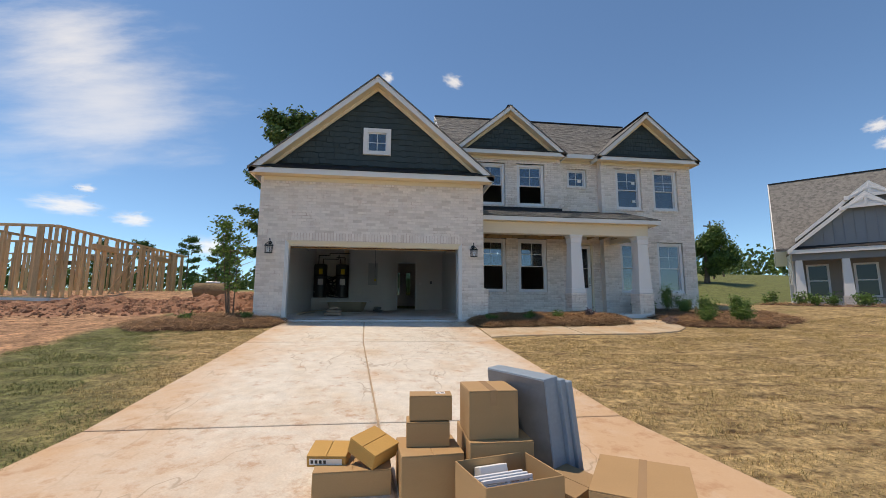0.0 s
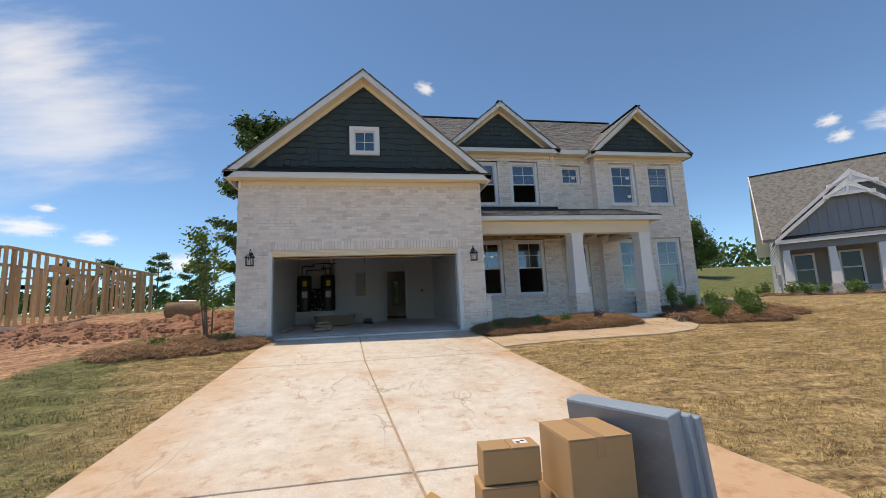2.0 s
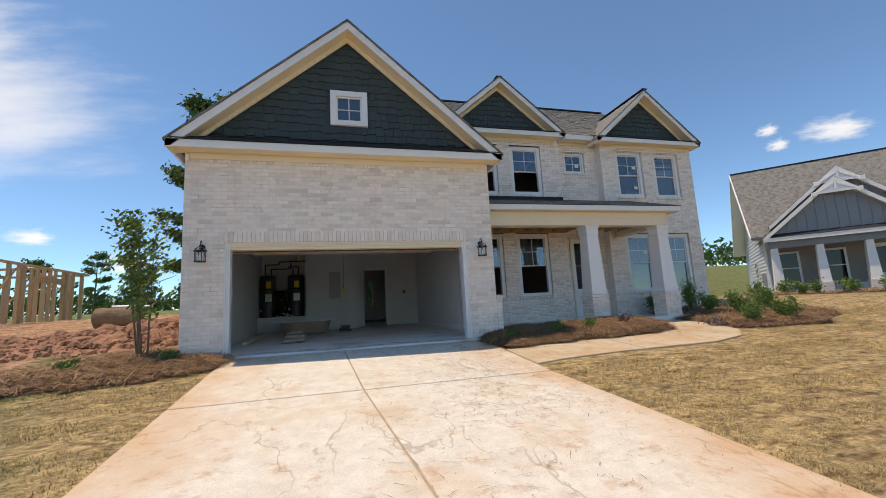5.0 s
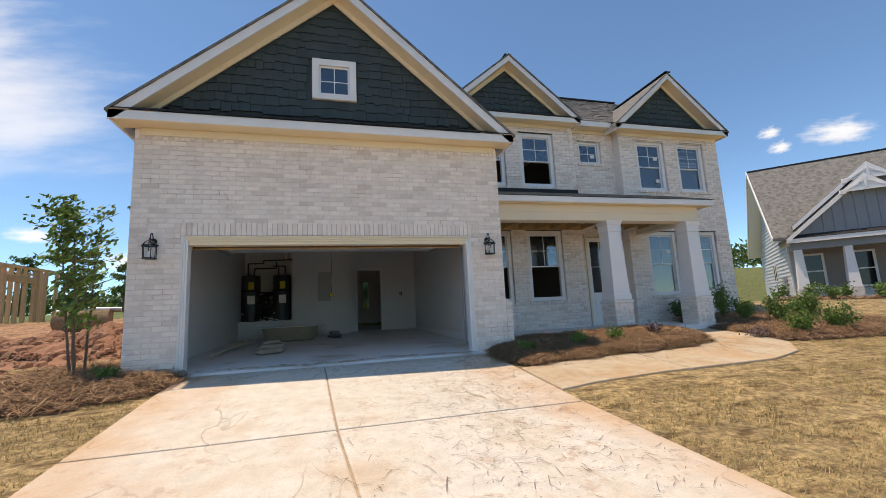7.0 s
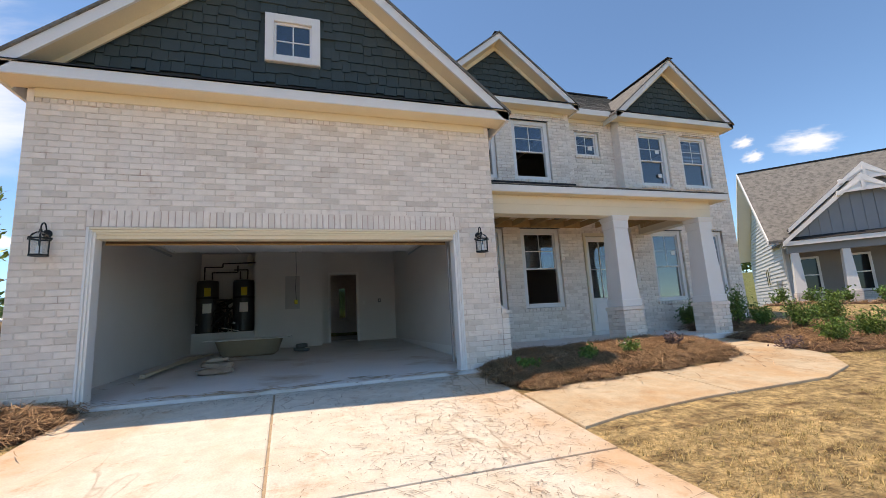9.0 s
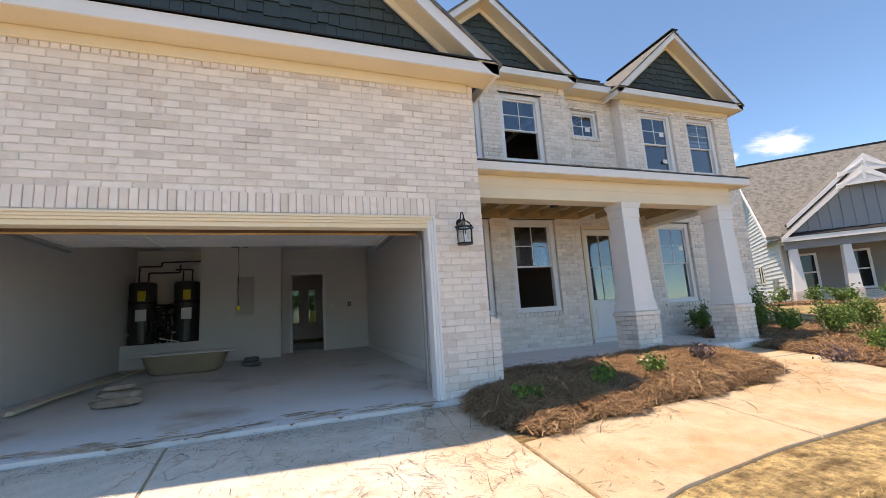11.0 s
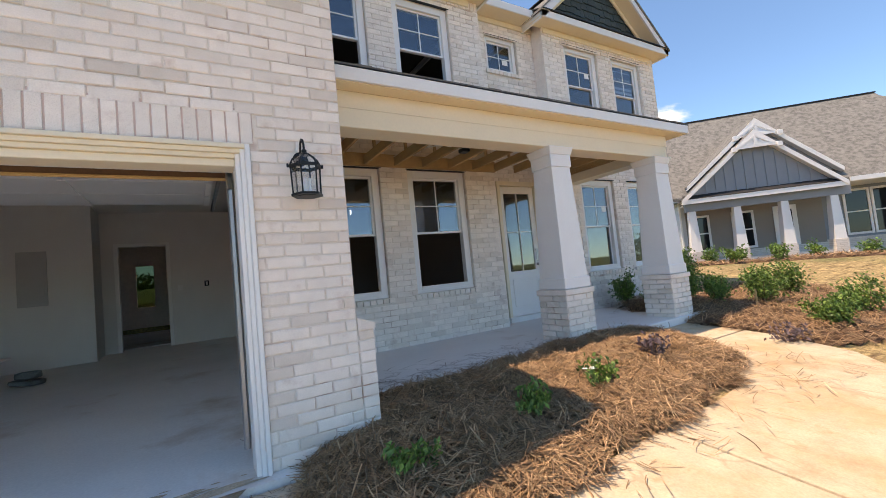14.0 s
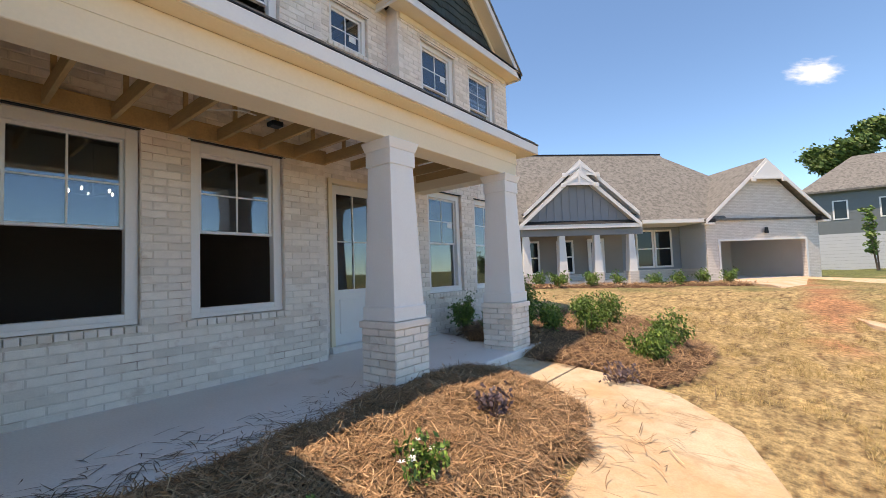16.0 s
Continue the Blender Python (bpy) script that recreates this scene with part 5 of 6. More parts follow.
part("packet", box(-.1, .1, -.06, .06, 0, .28, 0.006), M_PAPER, tagged(new("white_packet"), "white paper packet with red print in an open carton", "packet")).parent.matrix_basis = pose(.74, 2.78, .15, -20, 0, 14)

fm = thing("foam_board_stack", "three leaning blue-grey foam boards with plastic wrap", "panels", (1.17, 3.31, 0))
for i in range(3):
    o = part("board", box(-.065, .065, -.33, .33, 0, .77, 0.005) if i == 0 else box(-.024, .024, -.33, .33, 0, .77 - i * .012, 0.005), M_FOAM, fm)
    o.matrix_basis = pose((-.03, .065, .125)[i], .0, .18, 0, -6.5 - i, 24)
wr = part("wrap", box(-.070, -.066, -.325, .325, .02, .755, 0.0015), M_FOAMW, fm, "crinkled grey plastic wrap")
wr.matrix_basis = pose(-.03, 0, .18, 0, -6.5, 24)

# ---- neighbouring house ----
M_GLASS_DARK = mat("dark_window_glass", (0.012, 0.014, 0.016), 0.05, 0.05, 2, 10, 0.0, spec=0.45)
NB = thing("house", "single-storey blue-grey neighbour house with brick garage and porch", "house", (20.93, 18.83, 1.53), -45.5)
NB.scale = (0.976, 0.976, 0.976)


def ng(bm, m, nm, lab="", par=None):
    return part(nm, bm, m, par or NB, lab)


def pz(pts, d):
    return prism(bmesh.new(), pts, d)


ng(box(-.3, 5.9, 1.9, 2.1, -.6, 2.75), M_NTAUPE, "wall", "taupe porch wall")
ng(box(5.9, 9.5, 2.0, 2.2, -.6, 3.0), M_NSIDING, "wall", "blue-grey siding wall")
ng(box(-.3, -.1, 1.0, 10, -.6, 2.9), M_NLAP, "wall", "white lap siding side wall")
ng(box(-.3, 5.9, 0.0, 1.9, -.7, .08), M_SLAB, "porch_slab", "concrete porch floor")
for k in range(17):
    ng(pz([(-.302, .9, -.4 + k * .2), (-.345, .9, -.4 + k * .2), (-.310, .9, -.4 + k * .2 + .198), (-.302, .9, -.4 + k * .2 + .198)], (0, 9.1, 0)), M_NLAP, "lap_board")
for k in range(22):
    z0 = 3.0 + k * .2
    half = (7.4 - z0) / .95
    if half > .25:
        ng(pz([(-.302, 5 - half, z0), (-.345, 5 - half, z0), (-.310, 5 - half, z0 + .198), (-.302, 5 - half, z0 + .198)], (0, 2 * half, 0)), M_NLAP, "lap_board")
ng(pz([(-.299, 0.2, 2.85), (-.299, 5, 7.45), (-.299, 9.8, 2.85)], (.1, 0, 0)), M_NLAP, "gable_wall")
ng(box(-.36, -.31, 3.9, 6.1, 6.35, 6.5), M_WHITE, "gable_band", "white gable band board")
ng(box(-.37, -.30, .85, .95, -.6, 2.9), M_WHITE, "corner_board")
ng(box(-.5, -.346, 2.1, 2.5, .5, 1.2, 0.02), M_STEEL, "meter_box", "grey electric meter box")
ng(box(-.42, -.346, 2.25, 2.33, -.5, .5), M_STEEL, "conduit")
for y0 in (4.6, 5.1):
    f_ = ng(box(-.38, -.346, y0, y0 + .35, 1.0, 2.0), M_WHITE, "window", "narrow white side window")
    part("pane", box(-.386, -.381, y0 + .05, y0 + .3, 1.06, 1.94), M_GLASS_DARK, f_)


def slope_part(pts, d=(0, 0, -.12), m=M_ROOF, nm="roof"):
    return part(nm, pz(pts, d), m, NB, "weathered grey asphalt shingle roof")


slope_part([(-1.0, -.15, 3.02), (10.5, -.15, 3.02), (10.5, 5, 7.8), (-1.0, 5, 7.8)])
slope_part([(-1.0, 10.15, 3.02), (-1.0, 5, 7.8), (10.5, 5, 7.8), (15.6, 10.15, 3.02)])
slope_part([(10.5, 5, 7.8), (10.5, -.15, 3.02), (15.8, 0.0, 3.02), (15.8, 10.15, 3.02)])
ng(box(-1.0, 10.5, 4.9, 5.1, 7.78, 7.83), M_FELT, "ridge_cap")
for s in (-1, 1):
    ng(pz([(-1.04, 5 + s * 5.15, 3.03), (-1.04, 5, 7.82), (-1.04, 5, 7.58), (-1.04, 5 + s * 5.15, 2.80)], (.05, 0, 0)), M_WHITE, "rake_board")
    ng(pz([(-.98, 5 + s * 5.1, 2.86), (-.98, 5, 7.62), (-.30, 5, 7.62), (-.30, 5 + s * 5.1, 2.86)], (0, 0, -.02)), M_WHITE, "rake_soffit", "white rake soffit")
ng(box(5.9, 9.3, -.2, -.15, 2.85, 3.03), M_WHITE, "fascia")
ng(box(5.9, 9.3, -.15, 2.0, 2.84, 2.86), M_WHITE, "soffit")
for (cx, half, y0, rz, ez, y1) in ((2.6, 3.12, -.4, 5.62, 2.9, 3.0), (2.85, 3.0, -.02, 6.2, 3.55, 4.0)):
    sl = (rz - ez) / half
    for s in (-1, 1):
        slope_part([(cx, y0, rz), (cx + s * half, y0, ez), (cx + s * half, y1, ez), (cx, y1, rz)], (0, 0, -.07))
        ng(pz([(cx, y0 - .03, rz - .02), (cx + s * half, y0 - .03, ez - .02), (cx + s * half, y0 - .03, ez - .22), (cx, y0 - .03, rz - .26)], (0, .06, 0)), M_WHITE, "rake_board")
        ng(pz([(cx, y0 + .04, rz - .24), (cx + s * half, y0 + .04, ez - .2), (cx + s * half, y0 + .04, ez - .18), (cx, y0 + .04, rz - .22)], (0, .3, 0)), M_WHITE, "rake_soffit")
    ng(pz([(cx - half + .2, y0 + .3, ez - .05), (cx + half - .2, y0 + .3, ez - .05), (cx, y0 + .3, rz - .2)], (0, .1, 0)), M_NSIDING, "gable_wall", "blue-grey board and batten gable")
    for k in range(-7, 8):
        hz = rz - .25 - abs(k * .4) * sl
        if hz > ez + .15:
            ng(box(cx + k * .4 - .03, cx + k * .4 + .03, y0 + .27, y0 + .299, ez + .05, hz), M_NSIDING, "batten")
    for q in ((-.8, .8, -.82, -.70), ):
        ng(box(cx + q[0], cx + q[1], y0 - .05, y0 - .031, rz + q[2], rz + q[3]), M_WHITE, "truss_tie", "white gable truss tie")
    ng(pz([(cx - .7, y0 - .025, rz - .70), (cx + .7, y0 - .025, rz - .70), (cx, y0 - .025, rz - .12)], (0, .02, 0)), M_WHITE, "truss_panel", "white gable peak panel")
    ng(box(cx - .05, cx + .05, y0 - .06, y0 - .03, rz - .70, rz - .2), M_WHITE, "truss_post")
    for s in (-1, 1):
        ng(pz([(cx + s * .55, y0 - .06, rz - .70), (cx + s * .65, y0 - .06, rz - .70), (cx + s * .08, y0 - .06, rz - .32), (cx + s * .02, y0 - .06, rz - .38)], (0, .03, 0)), M_WHITE, "truss_brace")
        ng(box(cx + s * .85 - .1, cx + s * .85 + .1, y0 - .14, y0 - .032, rz - .93, rz - .72, 0.01), M_WHITE, "bracket", "cream gable bracket")
    if y0 < -.2:
        ng(box(cx - half, cx + half, y0, y0 + .05, ez - .22, ez - .02), M_WHITE, "fascia")
        ng(pz([(cx - half + .1, y0 - .02, ez), (cx - half + .1, y0 + .32, ez + .2), (cx - half + .1, y0 + .32, ez)], (2 * half - .2, 0, 0)), M_FELT, "skirt_roof", "dark skirt roof")
ng(box(-.35, 5.9, -.14, .15, 2.35, 2.78), M_NSIDING, "porch_beam", "blue-grey porch beam")
ng(box(-.3, 5.9, .15, 1.9, 2.66, 2.72), M_WHITE, "porch_ceiling")
for x in (-.1, 1.7, 3.5, 5.3):
    c = ng(tapered(.42, .28, .5, 2.35, x, 0.02), M_WHITE, "column", "tapered white column")
    part("pier", box(x - .24, x + .24, -.22, .26, -.6, .5, 0.01), M_NBRICK, c, "white brick pier")


def nwin(x0, x1, y, z0, z1):
    f_ = part("window", wall_core(x0, x1, z0, z1, y - .05, .06, [(x0 + .1, x1 - .1, z0 + .1, (z0 + z1) / 2 - .03), (x0 + .1, x1 - .1, (z0 + z1) / 2 + .03, z1 - .1)]), M_WHITE, NB, "white double-hung window")
    part("pane", box(x0 + .08, x1 - .08, y - .02, y - .012, z0 + .08, z1 - .08), M_GLASS_DARK, f_)


nwin(.25, 1.2, 1.9, .45, 2.25)
nwin(2.15, 3.1, 1.9, .45, 2.25)
nwin(6.75, 7.78, 2.0, .6, 2.7)
nwin(7.82, 8.87, 2.0, .6, 2.7)
dr = ng(box(3.9, 4.85, 1.85, 1.89, .1, 2.3, 0.005), M_WHITE, "door", "white glazed entry door")
part("pane", box(4.1, 4.65, 1.84, 1.845, .8, 2.1), M_GLASS_DARK, dr)
ng(box(5.9, 9.39, 1.92, 1.999, -.6, .5), M_NBRICK, "wainscot", "white brick wainscot")
ng(box(-.1, 5.9, 1.83, 1.899, -.6, .4), M_NBRICK, "wainscot", "white brick wainscot")
# garage wing of the neighbour
ng(wall_core(9.4, 15.8, -.8, 3.0, 0.0, .25, [(10.15, 15.0, -.9, 1.85)]), M_NBRICK, "garage_wall", "white brick garage front")
ng(pz([(9.4, .02, 3.0), (15.8, .02, 3.0), (12.75, .02, 5.85)], (0, .2, 0)), M_NBRICK, "gable_wall", "white brick garage gable")
ng(box(9.4, 9.6, .26, 3, -.8, 3.0), M_NLAP, "wall", "lap siding garage side")
for k in range(13):
    ng(pz([(9.398, .05, .5 + k * .19), (9.36, .05, .5 + k * .19), (9.392, .05, .5 + k * .19 + .188), (9.398, .05, .5 + k * .19 + .188)], (0, 1.93, 0)), M_NLAP, "lap_board")
ng(box(9.33, 9.399, .05, 1.99, -.7, .49), M_NBRICK, "wainscot", "white brick wainscot")
for ex in (9.2, 16.2):
    sgn = 1 if ex > 12 else -1
    slope_part([(12.75, -.35, 6.1), (ex, -.35, 3.0), (ex, 5.5, 3.0), (12.75, 5.5, 6.1)])
    ng(pz([(12.75, -.38, 6.07), (ex, -.38, 2.97), (ex, -.38, 2.77), (12.75, -.38, 5.83)], (0, .06, 0)), M_WHITE, "rake_board")
    ng(box(ex - .45 if sgn > 0 else ex, ex if sgn > 0 else ex + .45, -.36, .0, 2.72, 2.80), M_WHITE, "eave_return")
    ng(pz([(ex - sgn * .02, -.36, 2.8), (ex - sgn * .5, -.36, 2.8), (ex - sgn * .5, -.36, 3.0)], (0, .36, 0)), M_FELT, "return_roof", "dark eave return roof")
ng(pz([(11.9, -.4, 5.05), (13.6, -.4, 5.05), (12.75, -.4, 5.9)], (0, .03, 0)), M_WHITE, "truss_panel", "white gable peak panel")
for dx in (-.85, .85):
    ng(box(12.75 + dx - .1, 12.75 + dx + .1, -.5, -.39, 4.85, 5.06, 0.01), M_WHITE, "bracket", "white gable bracket")
ng(box(11.85, 13.65, -.44, -.401, 4.98, 5.09), M_WHITE, "truss_tie")
ng(wall_core(10.05, 15.1, -.8, 1.95, -.03, .05, [(10.15, 15.0, -.9, 1.85)]), M_WHITE, "garage_trim")
ng(box(9.6, 15.6, 5.6, 5.7, -.8, 3), M_DRY, "garage_back")
ng(box(9.6, 15.6, .26, 5.6, 2.3, 2.4), M_DRY, "garage_ceiling")
ng(box(9.61, 9.7, .26, 5.6, -.8, 2.3), M_DRY, "garage_lining")
ng(box(15.5, 15.6, .26, 5.6, -.8, 2.9), M_DRY, "garage_lining")
ng(box(9.7, 15.5, .0, 5.6, -.6, -.12), M_SLAB, "garage_slab")
ng(cyl(bmesh.new(), (12.7, -.12, 2.2), (12.7, -.12, 2.5), .1, .07, 6), M_BLACK, "wall_lamp", "black wall lamp")
nd = thing("neighbour_driveway", "pale concrete driveway before the neighbour garage", "driveway", kind="structure")
slab_poly([(14.3, 8.2), (12.4, 5.6), (20.0, 4.6), (31.2, 8.7), (28.0, 12.0), (20.5, 9.7)], 0.05, parent=nd)
# far house
FH = thing("house", "two-storey grey-green house beyond the neighbour", "house", (47.5, 0.5, 1.2), 4)
part("wall", box(0, 12, -7, 7, -.8, 6.3), M_GREENSIDE, FH, "grey-green lap siding")
for k in range(24):
    part("lap_board", box(-.03, -.004, -7, 7, -.2 + k * .26, -.2 + k * .26 + .25), M_GREENSIDE if k > 11 else M_NLAP, FH)
part("roof", (lambda b: prism(b, [(-.5, -7.6, 6.3), (-.5, 7.6, 6.3), (3.5, 3.5, 9.4), (3.5, -7.6, 9.4)], (0, 0, -.15)))(bmesh.new()), M_ROOF, FH, "grey shingle roof")
part("roof", (lambda b: prism(b, [(-.5, 7.6, 6.3), (12.5, 7.6, 6.3), (8.5, 3.5, 9.4), (3.5, 3.5, 9.4)], (0, 0, -.15)))(bmesh.new()), M_ROOF, FH, "grey shingle roof")
for y0 in (4.6, 2.0, .4):
    f = part("window", box(-.06, -.031, y0, y0 + .9, 4.0, 5.5), M_WHITE, FH, "white window")
    part("pane", box(-.07, -.061, y0 + .1, y0 + .8, 4.1, 5.4), M_GLASS_DARK, f)

# ---- framing on the next lot ----
def stud_wall(x0, y0, x1, y1, h_, seed, loc_z):
    ln_ = math.hypot(x1 - x0, y1 - y0)
    t = thing("framing_wall", "bare lumber stud wall with double top plate", "framing", (x0, y0, loc_z), math.degrees(math.atan2(y1 - y0, x1 - x0)), group="house framing")
    part("bottom_plate", box(0, ln_, -.06, .06, 0, .045), M_WOOD, t)
    part("top_plate", box(0, ln_, -.06, .06, h_ - .09, h_ - .046), M_WOOD, t)
    part("top_plate", box(0, ln_, -.06, .06, h_ - .045, h_), M_WOOD, t)
    r = random.Random(seed)
    x = 0.0
    while x < ln_ - .05:
        part("stud", box(x, x + .045, -.058, .058, .046, h_ - .091), M_WOOD, t)
        if r.random() < .35:
            part("stud", box(x + .048, x + .093, -.058, .058, .046, h_ - .091), M_WOOD, t)
        if r.random() < .12:
            part("stud", box(x + .1, x + .24, -.06, -.02, .046, h_ - .091), M_WOOD, t, "wide lumber plank")
        x += r.choice((0.40, 0.40, 0.40, 0.32, 0.55, 0.75))
    for _ in range(int(ln_ / 3.5)):
        a = r.uniform(.5, max(.6, ln_ - 2))
        part("header", box(a, a + 1.6, -.07, .07, h_ * .76, h_ * .76 + .24), M_WOOD, t)
    part("brace", box(0, 3.2, -.075, -.061, 0, .09, 0, pose(ln_ * .3, -.02, .1, 0, -48, 0)), M_WOOD, t)
    return t


FZ = 1.66
setting("foundation", box(-30, -12.35, 17.1, 27.8, 1.0, FZ - .005), M_SLAB, "concrete foundation under the framing", "foundation")
for i, q in enumerate([(-12.5, 17.3, -12.5, 27.6), (-29, 17.3, -12.6, 17.3), (-15.8, 17.5, -15.8, 27.6), (-29, 22.0, -15.9, 22.0), (-29, 27.6, -12.6, 27.6), (-19.5, 17.5, -19.5, 22), (-15.7, 24.5, -12.6, 24.5)]):
    stud_wall(*q, 2.75, i, FZ)

# red clay ridge and clods
rc = random.Random(21)
v, f = [], []
NX, NY = 200, 110
for j in range(NY):
    for i in range(NX):
        x, y = -15.5 + 11.6 * i / (NX - 1), 12.2 + 7.0 * j / (NY - 1)
        cy = 14.6 + 0.12 * (x + 10)
        b_ = math.exp(-((y - cy) / 1.15) ** 2) * (0.31 + 0.22 * noise.noise((x * .5, y * .5, 7)))
        b_ += 0.35 * math.exp(-((x + 5.6) / 1.3) ** 2 - ((y - 17.2) / 1.2) ** 2)
        edge = min(1, i / 13, (NX - 1 - i) / 18, j / 12, (NY - 1 - j) / 12)
        n_ = 0.20 * noise.fractal((x * 2.2, y * 2.2, 1), 0.8, 2.1, 6)
        v.append((x, y, ground_z(x, y) - .06 + max(0, (b_ + n_ * min(1, b_ * 3)) * edge)))
f = [(r * NX + c, r * NX + c + 1, (r + 1) * NX + c + 1, (r + 1) * NX + c) for r in range(NY - 1) for c in range(NX - 1)]
joined("clay_ridge", v, f, M_CLAY, None, "ridge of red clay spoil beside the framing", "earth")
v, f = [], []
for _ in range(5200):
    x = rc.uniform(-15, -4.2)
    dy = rc.gauss(0, .95)
    y = 14.6 + 0.12 * (x + 10) + dy
    s = rc.choice((.02, .02, .03, .04, .05, .09)) * rc.uniform(.7, 1.3)
    z = ground_z(x, y) - .04 + (0.29 + 0.22 * noise.noise((x * .5, y * .5, 7))) * math.exp(-(dy / 1.15) ** 2)
    o, a0 = len(v), rc.uniform(0, 6.28)
    for k in range(6):
        a, q = a0 + k * 1.047, s * rc.uniform(.7, 1.2)
        v.append((x + q * math.cos(a), y + q * math.sin(a), z - s * .3))
    for k in range(6):
        a, q = a0 + .5 + k * 1.047, s * rc.uniform(.45, .85)
        v.append((x + q * math.cos(a), y + q * math.sin(a), z + s * rc.uniform(.25, .6)))
    v.append((x, y, z + s * rc.uniform(.5, .8)))
    for k in range(6):
        q = (k + 1) % 6
        f += [(o + k, o + q, o + 6 + k), (o + q, o + 6 + q, o + 6 + k), (o + 6 + k, o + 6 + q, o + 12)]
joined("clay_clods", v, f, M_CLAY, None, "loose red clay clods", "earth")
bale = thing("straw_roll", "round dark straw roll lying on clay with a pipe", "bale", (-7.5, 19.0, ground_z(-7.5, 19.0) - .1), 12)
bale.scale = (.72, .72, .72)
bm = bmesh.new()
bmesh.ops.create_cone(bm, cap_ends=True, segments=24, radius1=.5, radius2=.5, depth=1.7, matrix=pose(0, 0, .46, 0, 90, 0))
bmesh.ops.subdivide_edges(bm, edges=[e for e in bm.edges if e.calc_length() > 1], cuts=8)
for q in bm.verts:
    q.co *= 1 + .08 * noise.noise(q.co * 3)
part("roll", bm, M_HAY, bale)
part("pipe", cyl(bmesh.new(), (-.3, 0, .98), (1.2, .1, .95), 0.09), M_STEEL, bale, "grey drain pipe")


# ---- plants ----
def leaf_quads(v, f, c, size, rnd_, n_):
    for _ in range(n_):
        d = Vector((rnd_.gauss(0, 1), rnd_.gauss(0, 1), rnd_.gauss(0, 1))).normalized()
        u_ = d.orthogonal().normalized() * size * rnd_.uniform(.6, 1.3)
        w_ = d.cross(u_).normalized() * size * rnd_.uniform(.3, .6)
        o = len(v)
        p = Vector(c)
        v += [tuple(p - u_), tuple(p + w_ - u_ * .1), tuple(p + u_), tuple(p - w_ - u_ * .1)]
        f.append((o, o + 1, o + 2, o + 3))


def shrub(loc, r_, h_, seed, leaf=M_LEAF, n_=420, name="shrub", label="small green leafy shrub in pine straw", size=.028, flowers=0, group="bed shrubs"):
    rn = random.Random(seed)
    t = thing(name, label, "shrub", loc, group=group)
    bm = bmesh.new()
    tips = []
    for i in range(9):
        a, e = rn.uniform(0, 6.28), rn.uniform(.2, 1)
        tip = Vector((math.cos(a) * r_ * e, math.sin(a) * r_ * e, h_ * rn.uniform(.55, 1.0) * (1.1 - .4 * e)))
        cyl(bm, (0, 0, -.03), tip, .008, .003, 5)
        tips.append(tip)
    part("woody_stem", bm, M_BARK, t)
    v, f = [], []
    for _ in range(n_):
        tip = rn.choice(tips)
        k = rn.uniform(.35, 1.08)
        c = tip * k + Vector((rn.gauss(0, .19), rn.gauss(0, .19), rn.gauss(0, .16))) * r_
        c.z = max(.01, c.z)
        leaf_quads(v, f, c, size, rn, 2)
    joined("leaves", v, f, leaf, t, kind="")
    for i in range(flowers):
        tip = rn.choice(tips)
        bm = bmesh.new()
        for k in range(5):
            a = k * 1.257
            prism(bm, [(0, 0, 0), (.016 * math.cos(a - .4), .016 * math.sin(a - .4), .006), (.026 * math.cos(a), .026 * math.sin(a), .008), (.016 * math.cos(a + .4), .016 * math.sin(a + .4), .006)], (0, 0, .002))
        part("flower", bm, M_PETAL, t, "white flower").location = tip * rn.uniform(.8, 1.05) + Vector((rn.uniform(-.05, .05), rn.uniform(-.05, .05), .02))
    return t


def mound(x, y, beds):
    """Height of the pine straw over the ground."""
    h_ = 0
    for cx, cy, rx, ry, top in beds:
        d = ((x - cx) / rx) ** 2 + ((y - cy) / ry) ** 2
        d += 0.22 * noise.noise((x * 2.6, y * 2.6, 5)) + 0.12 * noise.noise((x * 8, y * 8, 9))
        if d < 1:
            h_ = max(h_, 0.62 * top * (1 - d) ** .6)
    return h_


BED_A = [(3.35, 11.55, 1.15, 1.0, .20), (4.6, 11.6, 1.6, .95, .24), (5.75, 11.75, 1.3, .95, .24), (6.55, 12.2, .65, .55, .14), (2.75, 11.1, .55, .7, .12), (4.1, 12.0, 1.3, .4, .13), (5.3, 12.1, 1.1, .4, .13)]
BED_B = [(9.4, 12.4, 1.4, 1.3, .2), (10.6, 12.1, 1.5, 1.3, .2), (9.3, 13.4, 1.0, .9, .14), (10.5, 13.5, 1.2, .9, .15), (11.7, 12.0, 1.2, 1.0, .15), (8.75, 11.9, .6, .8, .12), (12.2, 13.0, 1.1, 1.0, .12), (9.0, 11.0, 1.0, .62, .13), (10.2, 11.0, 1.25, .65, .13)]
BED_C = [(-4.3, 11.6, 1.5, 1.5, .16), (-3.2, 11.3, .65, .8, .12), (-5.2, 11.2, 1.1, 1.1, .12)]
BED_D = [(19.5, 17.6, 2.2, 1.4, .15), (21.0, 15.0, 1.4, 2.4, .15), (23.2, 11.8, 1.2, 2.2, .12)]


